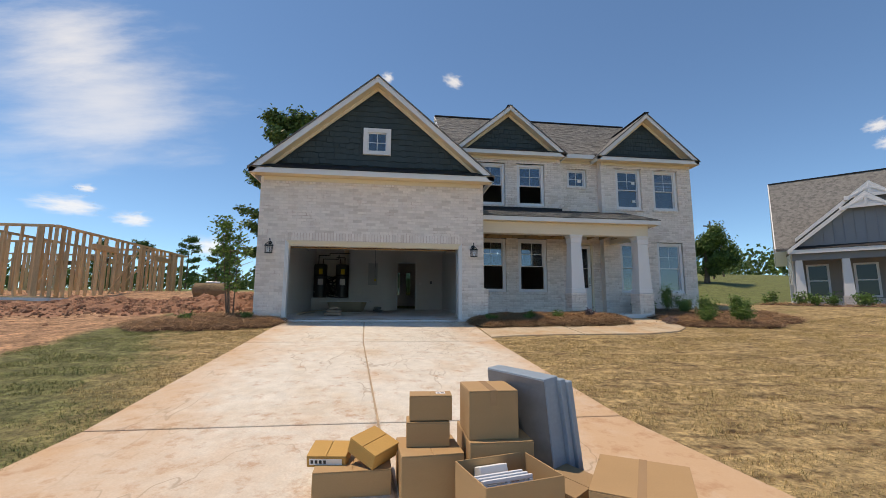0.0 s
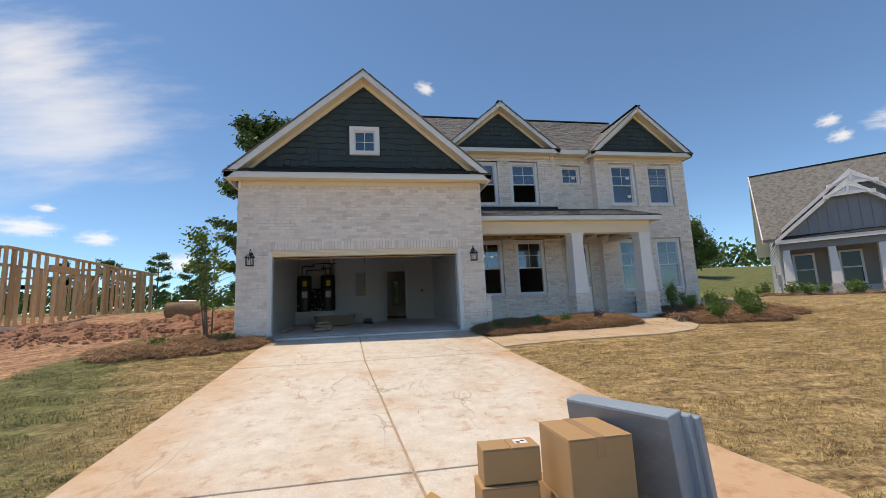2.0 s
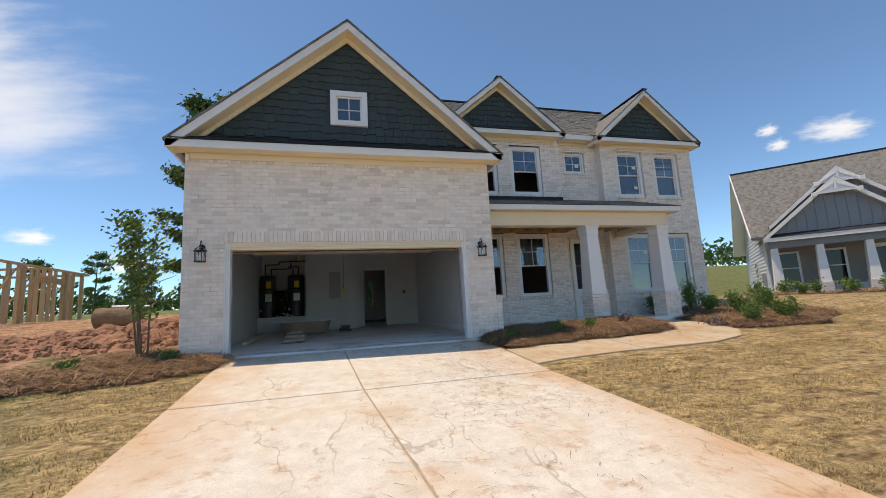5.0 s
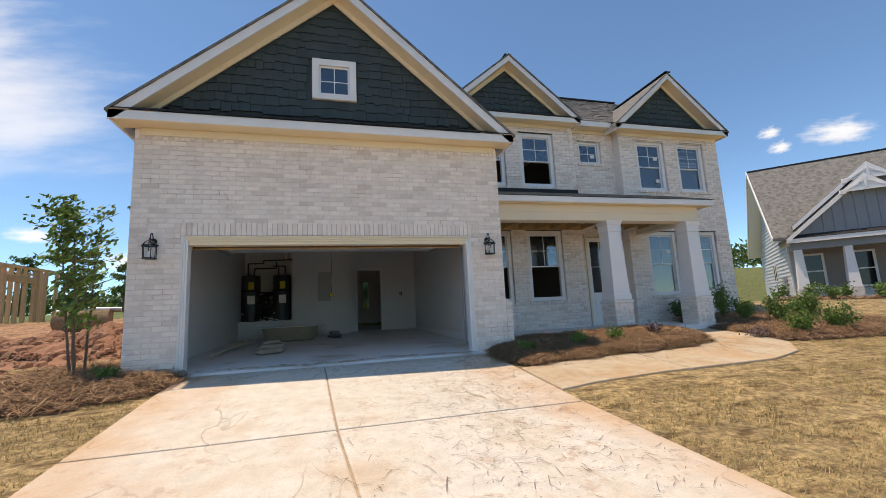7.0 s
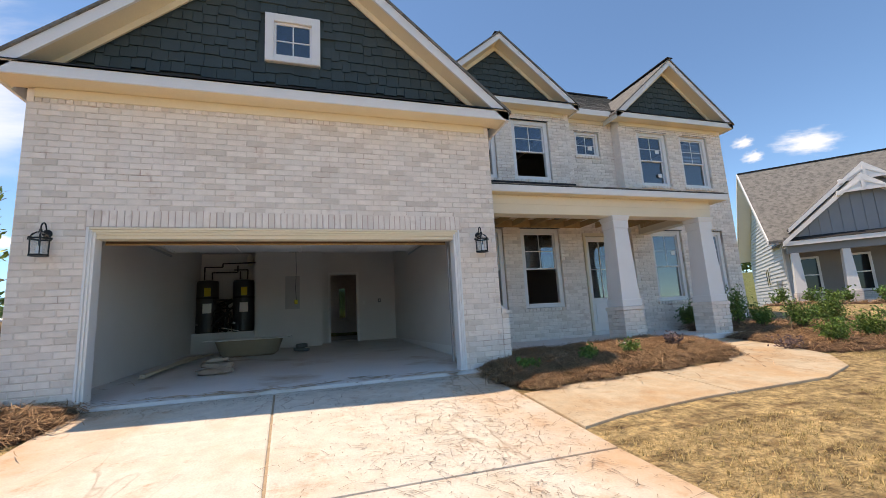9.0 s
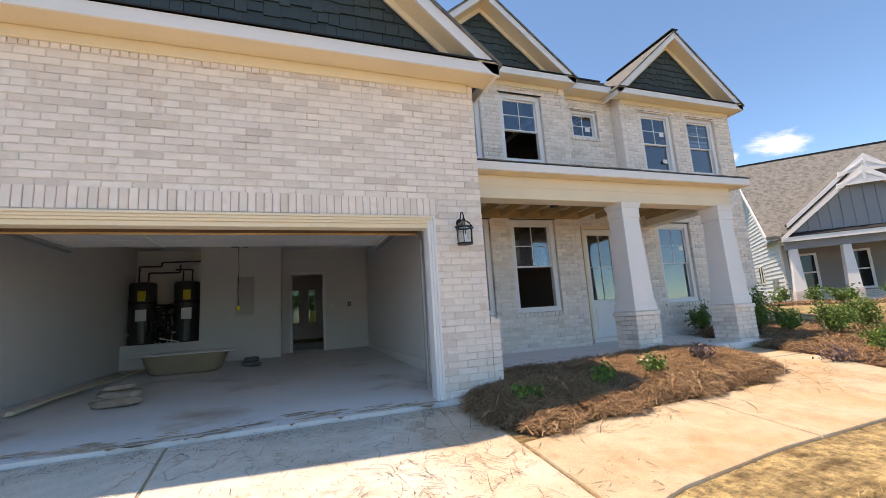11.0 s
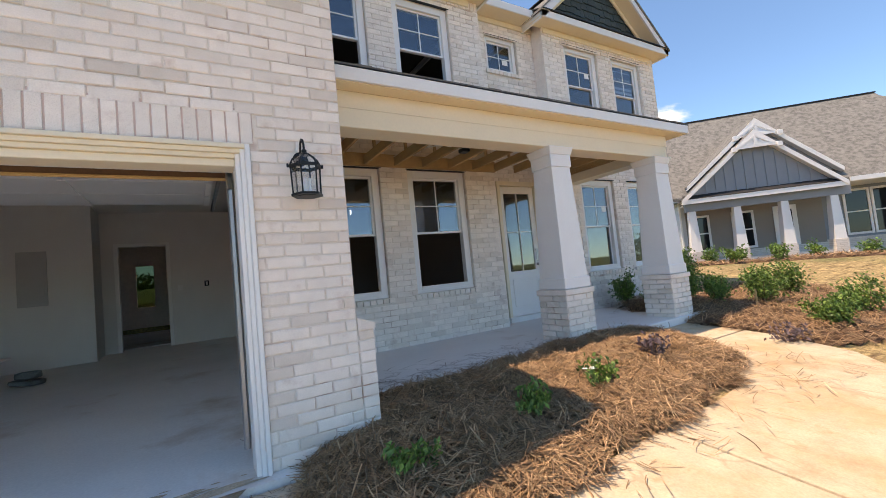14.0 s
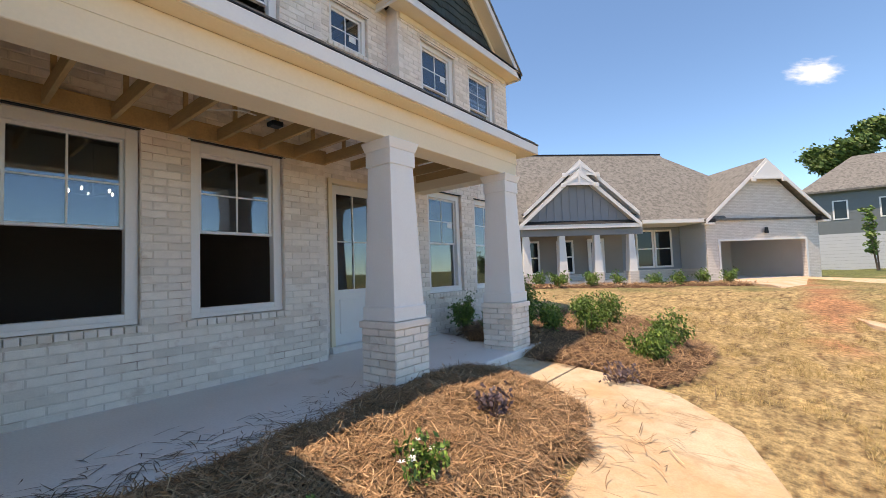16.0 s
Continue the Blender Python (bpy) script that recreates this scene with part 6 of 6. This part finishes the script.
def straw_bed(name, beds, box_, needles, seed, label, ln_=(.10, .26), wd=.0030):
    x0, x1, y0, y1 = box_
    rn = random.Random(seed)
    nx, ny = int((x1 - x0) / .09), int((y1 - y0) / .09)
    v, f, idx = [], [], {}
    hh = lambda x, y: ground_z(x, y) + mound(x, y, beds) + (0.05 * noise.fractal((x * 3, y * 3, seed), 1, 2, 3) * min(1, mound(x, y, beds) * 8))
    for j in range(ny + 1):
        for i in range(nx + 1):
            x, y = x0 + (x1 - x0) * i / nx, y0 + (y1 - y0) * j / ny
            m_ = mound(x, y, beds)
            if m_ > 0:
                idx[i, j] = len(v)
                v.append((x, y, hh(x, y) - (.03 if m_ < .04 else 0)))
    for (i, j), a in idx.items():
        q = [idx.get(k) for k in ((i + 1, j), (i + 1, j + 1), (i, j + 1))]
        if None not in q:
            f.append((a, *q))
    bed = joined(name, v, f, M_STRAWBED, None, label, "mulch")
    v, f = [], []
    while len(f) < needles:
        x, y = rn.uniform(x0 - .1, x1 + .1), rn.uniform(y0 - .1, y1 + .1)
        m_ = mound(x, y, beds)
        if m_ <= 0.005 and rn.random() > .012:
            continue
        a, l_ = rn.uniform(0, 6.283), rn.uniform(*ln_)
        lift = rn.uniform(0, .055) + (.02 if m_ > .05 else 0)
        c, s = math.cos(a), math.sin(a)
        bend, tilt = rn.gauss(0, .16), rn.gauss(0, .24)
        pts = []
        for k in range(4):
            q = (k / 3 - .5) * l_
            ox = x + c * q - s * bend * q * q * 6
            oy = y + s * q + c * bend * q * q * 6
            pts.append((ox, oy, hh(ox, oy) * .5 + hh(x, y) * .5 + lift + tilt * q))
        o = len(v)
        for px, py, pz in pts:
            v += [(px - s * wd, py + c * wd, pz), (px + s * wd, py - c * wd, pz + .001)]
        f += [(o + 2 * k, o + 2 * k + 1, o + 2 * k + 3, o + 2 * k + 2) for k in range(3)]
    joined(name + "_needles", v, f, M_STRAW, None, "loose brown pine needles", "mulch")


straw_bed("pine_straw_bed", BED_A, (2.1, 7.3, 10.3, 12.9), 120000, 1, "mounded brown pine straw before the porch")
straw_bed("pine_straw_bed", BED_B, (7.9, 13.4, 10.2, 14.5), 45000, 2, "brown pine straw round the corner shrubs", wd=.0035)
straw_bed("pine_straw_bed", BED_C, (-6.5, -2.5, 9.9, 13.2), 30000, 3, "brown pine straw under the young tree", wd=.0035)
straw_bed("pine_straw_bed", BED_D, (17, 25, 9, 19.2), 9000, 4, "brown pine straw before the neighbour house", (.2, .4), .01)
top = lambda x, y, b: (x, y, ground_z(x, y) + mound(x, y, b) - .01)
shrub(top(3.88, 11.25, BED_A), .17, .24, 1, n_=380)
shrub(top(2.74, 11.1, BED_A), .15, .2, 2, n_=300)
shrub(top(4.66, 11.27, BED_A), .2, .26, 3, leaf=M_LEAF, n_=260, flowers=7, label="low green shrub with small white flowers")
shrub(top(5.65, 11.42, BED_A), .2, .3, 4, leaf=M_PURPLE, n_=170, label="sparse dusky purple-grey shrub")
for i, (x, y, r_, h_) in enumerate([(9.2, 12.95, .34, .88), (9.55, 12.65, .32, .58), (8.95, 14.0, .28, .6), (9.9, 12.1, .33, .68), (11.0, 12.15, .36, .66), (8.95, 10.95, .31, .42), (10.1, 10.95, .33, .58), (11.9, 12.9, .32, .5), (8.75, 13.25, .3, .5)]):
    shrub(top(x, y, BED_B), r_, h_, 10 + i, n_=1300, size=.027)
stake = thing("wooden_stake", "short weathered wooden stake in the straw", "stake", top(9.5, 12.05, BED_B))
part("post", box(-.03, .03, -.012, .012, -.1, .30, 0.003, pose(0, 0, 0, 0, 6, 20)), M_JOIST, stake)
shrub(top(7.95, 11.1, BED_B), .26, .22, 30, leaf=M_PURPLE, n_=150, label="low sprawling purple-leaved shrub")
for i, (x, y) in enumerate([(18.3, 18.0), (19.3, 17.6), (20.2, 16.9), (20.9, 15.8), (21.5, 14.9), (22.2, 13.6), (22.8, 12.9), (23.4, 12.0), (23.9, 11.1), (18.9, 16.6), (20.0, 15.6)]):
    shrub(top(x, y, BED_D), .42, .6, 40 + i, n_=220, size=.06, group="neighbour shrubs", label="small green shrub before the neighbour porch")
for i, (x, y) in enumerate([(-3.6, 11.5), (-4.9, 11.2), (-3.35, 12.1)]):
    shrub(top(x, y, BED_C), .22, .2, 60 + i, n_=200, label="low green groundcover plant in pine straw")


def tree(name, label, base, height, spread, trunk_r, leaves, leaf_size, seed, stems=1, crown_from=.35, mat_=M_TREELEAF, shape=1.0, group=""):
    rn = random.Random(seed)
    t = thing(name, label, "tree", base, group=group)
    bm = bmesh.new()
    tips = []
    for s in range(stems):
        a0 = rn.uniform(0, 6.28)
        lean = Vector((math.cos(a0), math.sin(a0), 0)) * spread * (.35 if stems > 1 else .08)
        p = Vector((math.cos(a0) * .1, math.sin(a0) * .1, -.1)) if stems > 1 else Vector((0, 0, -.1))
        k = 7
        r0 = trunk_r
        for i in range(k):
            q = p + Vector((rn.gauss(0, .03), rn.gauss(0, .03), 1)) * (height * .92 / k) + lean / k
            r1 = trunk_r * (1 - .85 * (i + 1) / k)
            cyl(bm, p, q, r0, r1, 7)
            u_ = (i + 1) / k
            if stems > 1 and u_ > crown_from:
                tips += [(p, q + Vector((0, 0, .1)))] * 5
            if u_ > crown_from * .8:
                for _ in range(3):
                    a = rn.uniform(0, 6.28)
                    ln_ = spread * (.55 if stems > 1 else 1) * rn.uniform(.45, 1) * (math.sin(math.pi * min(1, (1 - u_) * shape + .12)) ** .6 + .12)
                    e = q + Vector((math.cos(a) * ln_, math.sin(a) * ln_, ln_ * rn.uniform(.1, .7)))
                    cyl(bm, q, e, r1 * .55 + .003, .004, 5)
                    tips += [(q, e)] * 2
            p, r0 = q, r1
        tips.append((p - Vector((0, 0, height * .1)), p + Vector((0, 0, height * .07))))
    part("trunk", bm, M_BARK, t)
    v, f = [], []
    cl = max(1, leaves // 14)
    for _ in range(cl):
        a, e = rn.choice(tips)
        k = rn.uniform(.25, 1.05)
        c = a.lerp(e, k)
        sp = spread * .10
        for _ in range(14):
            leaf_quads(v, f, c + Vector((rn.gauss(0, sp), rn.gauss(0, sp), rn.gauss(0, sp * .8))), leaf_size, rn, 1)
    joined("crown", v, f, mat_, t, kind="")
    return t


tree("young_tree", "slim three-stemmed young tree with fresh green leaves", top(-4.15, 11.95, BED_C), 2.75, .75, .022, 1700, .055, 3, stems=4, crown_from=.4, mat_=M_SAPLING)
tree("tree", "tall leafy green tree behind the garage", (-6.7, 27.5, 2.2), 12.3, 2.6, .3, 16000, .15, 4, crown_from=.2)
tree("tree", "slim leafy green tree beside the garage", (-7.4, 26.0, 2.2), 8.6, 1.7, .2, 9000, .12, 14, crown_from=.12)
tree("tree", "broad green tree behind the house", (38, 46, ground_z(38, 46) - .1), 5.6, 3.6, .35, 20000, .17, 5, crown_from=.2)
tree("tree", "broad green tree behind the house", (33.5, 47, ground_z(33.5, 47) - .1), 4.8, 3.2, .35, 18000, .17, 6, crown_from=.2)
tree("tree", "large dark green oak behind the far house", (64, 1.5, 1.5), 14.5, 4.6, .5, 20000, .27, 7, crown_from=.3)
tree("tree", "large dark green oak behind the far house", (66, -9, 1.5), 15, 6, .5, 18000, .27, 8, crown_from=.3)
for i, (x, y, h_) in enumerate([(-28, 62, 7.5), (-33, 60, 6.5), (-22.5, 58, 5.6), (-24, 66, 6.2), (-40, 64, 7)]):
    tree("tree", "dark conifer beyond the stud framing", (x, y, 3.4), h_, 1.7, .14, 3200, .16, 20 + i, crown_from=.08, shape=.5, group="far conifers")
tree("street_tree", "slim leafy young street tree by the far house", (41, 4.5, 1.5), 4.2, .9, .05, 900, .12, 31, stems=3, mat_=M_LEAF)
tree("street_tree", "slim leafy young street tree by the far house", (40, 1.8, 1.5), 4.4, .9, .05, 700, .12, 32, stems=3, mat_=M_PURPLE)
for i in range(2):
    p_ = thing("utility_pole", "distant wooden utility pole with crossarm", "pole", (44 + i * 5, 52 + i * 4, ground_z(44 + i * 5, 52 + i * 4)), group="utility poles")
    part("pole", cyl(bmesh.new(), (0, 0, -1), (0, 0, 8), .14, .1, 8), M_BARK, p_)
    part("crossarm", box(-1, 1, -.06, .06, 7.2, 7.35), M_BARK, p_)
# far woods as one ragged belt
v, f = [], []
rw = random.Random(77)
for i in range(26000):
    a = rw.uniform(-2.2, 2.0)
    d = rw.uniform(95, 125)
    x, y = d * math.sin(a), d * math.cos(a)
    hmax = 5.5 + 2.5 * noise.noise((a * 7, 0, 0)) + 2 * noise.noise((a * 31, 1, 0))
    z = ground_z(x, y) + hmax * math.sqrt(rw.random()) * rw.uniform(.4, 1)
    leaf_quads(v, f, (x, y, z), .5, rw, 3)
joined("far_woods", v, f, M_TREELEAF, None, "distant belt of green woods on the horizon", "woods")


# ---- grass blades near the walk ----
def grass(name, x0, x1, y0, y1, count, material, seed, hgt, keep):
    rn = random.Random(seed)
    v, f = [], []
    for _ in range(count):
        x, y = rn.uniform(x0, x1), rn.uniform(y0, y1)
        if not keep(x, y):
            continue
        if noise.noise((x * 0.9, y * 2.6, 2)) < -.14 or noise.noise((x * 4, y * 7, 8)) < -.3:
            continue
        z = ground_z(x, y) - .025
        for _ in range(2):
            a = rn.uniform(0, 6.28)
            l_ = hgt * rn.uniform(.5, 1.3)
            c, s = math.cos(a), math.sin(a)
            bx_, by_ = x + rn.uniform(-.02, .02), y + rn.uniform(-.02, .02)
            o = len(v)
            k = rn.uniform(.4, 1.3)
            v += [(bx_ - s * .003, by_ + c * .003, z), (bx_ + s * .003, by_ - c * .003, z), (bx_ + c * l_ * k, by_ + s * l_ * k, z + .02 + l_ * .55)]
            f.append((o, o + 1, o + 2))
    joined(name, v, f, material, None, "short dry lawn grass blades", "grass")


def on_lawn(x, y):
    if y < 9.6 and x < drive_edge(y, 1) + .02:
        return False
    if x < 2.35 or (9.1 < y < 12.5 and x < 8.3) or mound(x, y, BED_B) > 0:
        return False
    return True


grass("lawn_grass", 2.2, 15, 1.0, 11.5, 110000, M_GRASS, 5, .045, on_lawn)
on_left = lambda x, y: x < drive_edge(y, -1) - .03 and mound(x, y, BED_C) <= 0 and x > -6.3
green = lambda x, y: x + .33 * y < -1.3 + 1.2 * noise.noise((x * .6, y * .6, 4))
grass("lawn_grass", -6.5, -2.7, 1, 12.5, 40000, M_GRASSG, 6, .04, lambda x, y: on_left(x, y) and green(x, y))
grass("lawn_grass", -6.5, -2.7, 1, 12.5, 36000, M_GRASS, 7, .04, lambda x, y: on_left(x, y) and not green(x, y))
# straw and twigs swept over the concrete
v, f = [], []
rs = random.Random(90)
for _ in range(3600):
    g_ = rs.random()
    if g_ < .5:
        x, y = rs.gauss(1.2, .7), rs.gauss(9.3, 1.2)
    elif g_ < .64:
        x, y = rs.uniform(2.9, 6.5), 12.46 + abs(rs.gauss(0, .28))
    elif g_ < .86:
        x, y = rs.uniform(-2.6, 2.3), rs.gauss(11.45, .1)
    else:
        x, y = rs.uniform(-.6, 2.2), rs.uniform(5.5, 11.5)
    if (y > 11.6 and x < 2.4) or (11.62 < y < 12.46):
        continue
    z = 1.203 if y > 12.46 else ground_z(x, y) + .008
    a, l_ = rs.uniform(0, 6.28), rs.choice((.015, .02, .03, .05, .10)) * rs.uniform(.6, 1.3)
    if y > 12.46:
        l_ = rs.uniform(.03, .13)
    c, s = math.cos(a) * l_, math.sin(a) * l_
    o = len(v)
    w_ = .0032 if y > 12.46 else .002
    n_ = Vector((-s, c, 0)).normalized() * w_
    v += [(x - c - n_.x, y - s - n_.y, z), (x - c + n_.x, y - s + n_.y, z), (x + n_.x * 3, y + n_.y * 3, z + .004), (x + n_.x * 1, y + n_.y, z + .004), (x + c, y + s, z)]
    f += [(o, o + 1, o + 2, o + 3), (o + 3, o + 2, o + 4)]
joined("straw_litter", v, f, M_BARK, None, "scattered straw and twigs on the concrete", "litter")


# ---- clouds, far beyond ----
def cloud_mat(name, scale, lo, hi, power, seed, stretch=(1, 1, 1)):
    m = bpy.data.materials.new(name)
    m.use_nodes = True
    n, ln = m.node_tree.nodes, m.node_tree.links
    n.remove(n["Principled BSDF"])
    tc, mp, ns, gr, mr, mu, em, tr, mx = (n.new("ShaderNode" + k) for k in ("TexCoord", "Mapping", "TexNoise", "TexGradient", "MapRange", "Math", "Emission", "BsdfTransparent", "MixShader"))
    mp.inputs["Location"].default_value = (seed, seed * .7, 0)
    mp.inputs["Scale"].default_value = stretch
    ns.inputs["Scale"].default_value, ns.inputs["Detail"].default_value, ns.inputs["Roughness"].default_value = scale, 9, .6
    gr.gradient_type = "SPHERICAL"
    ln.new(tc.outputs["Object"], mp.inputs[0])
    ln.new(mp.outputs[0], ns.inputs["Vector"])
    ln.new(tc.outputs["Object"], gr.inputs["Vector"])
    ad = n.new("ShaderNodeMath")
    ad.operation = "MULTIPLY_ADD"
    ln.new(gr.outputs["Fac"], ad.inputs[0])
    ad.inputs[1].default_value = .9
    ln.new(ns.outputs["Fac"], ad.inputs[2])
    mr.inputs["From Min"].default_value, mr.inputs["From Max"].default_value = lo, hi
    mr.interpolation_type = "SMOOTHSTEP"
    ln.new(ad.outputs[0], mr.inputs["Value"])
    mu.operation = "MULTIPLY"
    ln.new(mr.outputs[0], mu.inputs[0])
    mu.inputs[1].default_value = power
    em.inputs["Color"].default_value, em.inputs["Strength"].default_value = (.84, .92, 1, 1), CLOUD
    ln.new(mu.outputs[0], mx.inputs[0])
    ln.new(tr.outputs[0], mx.inputs[1])
    ln.new(em.outputs[0], mx.inputs[2])
    ln.new(mx.outputs[0], n["Material Output"].inputs["Surface"])
    return m


CLOUD = 0.85
CIRRUS = cloud_mat("wispy_cloud", 1.6, .78, 1.5, .55, 3.0, (.9, 2.2, 1))
CUMULUS = cloud_mat("small_cloud", 2.2, .86, 1.42, .68, 8.0, (1, 1.4, 1))


def cloud(loc, w_, h_, m, seed, roll=0):
    bm = bmesh.new()
    bmesh.ops.create_grid(bm, x_segments=1, y_segments=1, size=1)
    o = part("cloud_backdrop", bm, m, None)
    o.matrix_basis = look(loc, (0, 0, 2), roll) @ Matrix.Diagonal((w_ / 2, h_ / 2, 1, 1))
    tagged(o, "soft white cloud in a blue sky", "cloud", kind="structure")


for loc, w_, h_, m, roll in (((-466, 701, 320), 640, 420, CIRRUS, -18), ((-520, 690, 420), 420, 260, CIRRUS, -30), ((-512, 723, 157), 190, 66, CUMULUS, 0), ((-441, 771, 146), 116, 54, CUMULUS, 0),
                             ((753, 431, 243), 170, 80, CUMULUS, 12), ((704, 496, 266), 64, 40, CUMULUS, 0), ((716, 492, 240), 64, 42, CUMULUS, 0), ((-12, 782, 448), 48, 42, CUMULUS, 20),
                             ((118, 774, 445), 84, 52, CUMULUS, 25), ((854, -54, 286), 135, 75, CUMULUS, 20), ((-494, 729, 188), 60, 28, CUMULUS, 0), ((-335, 828, 109), 150, 80, CUMULUS, 0)):
    cloud(loc, w_, h_, m, 0, roll)

# ---- brickwork, laid last ----
rnd = random.Random(11)
SINGLE = lambda x, z, y: y == GY and 0.55 < x < 2.9 and z < 3.75
SHARED = []
for i in range(6):
    v, f = [], []
    brick_faces(v, f, 0, 0, BLEN - 0.010, COURSE - 0.010, 0, 0.028, rnd)
    me = bpy.data.meshes.new("brick")
    me.from_pydata(v, [], f)
    me.materials.append(M_BRICK)
    SHARED.append(me)
for wall, x0, x1, z0, z1, y, holes, soldiers, _ in PIECES:
    v, f = [], []
    for cx, cz, bw, bh in course_bricks(x0, x1, z0, z1, holes, soldiers, 3):
        if SINGLE(cx, cz, y):
            b = new("brick", rnd.choice(SHARED))
            b.parent = wall
            b.matrix_basis = Matrix.Translation((cx, y + rnd.uniform(-.002, .002), cz)) @ Matrix.Diagonal((bw / (BLEN - .010), 1, bh / (COURSE - .010), 1))
        else:
            proud = 0.012 if any(s[0] <= cx <= s[1] and s[2] <= cz <= s[3] for s in soldiers) else 0.0
            brick_faces(v, f, cx, cz, bw, bh, y - proud * 0.7, 0.03 + proud, rnd)
    joined("bricks", v, f, M_BRICKS, wall)
for col in COLS:
    for k in range(9):
        z = -0.10 + (k + .5) * 0.0762
        for s in range(4):
            off = 0.0 if (k + s) % 2 else 0.127
            x = -0.245
            for ln_ in ((0.252, 0.238) if (k + s) % 2 else (0.125, 0.24, 0.125)):
                b = new("brick", rnd.choice(SHARED))
                b.parent = col
                b.matrix_basis = pose(0, 0, 0, 0, 0, 90 * s) @ Matrix.Translation((x + ln_ / 2, -0.248, z)) @ Matrix.Diagonal(((ln_ - .01) / (BLEN - .010), 1, .0662 / (COURSE - .010), 1))
                x += ln_
shingle_gable(gable, GX0, GX1, 5.42, RX, 7.77, 11.775, True, 3, hole=(-0.79, -0.03, 5.74, 6.52))
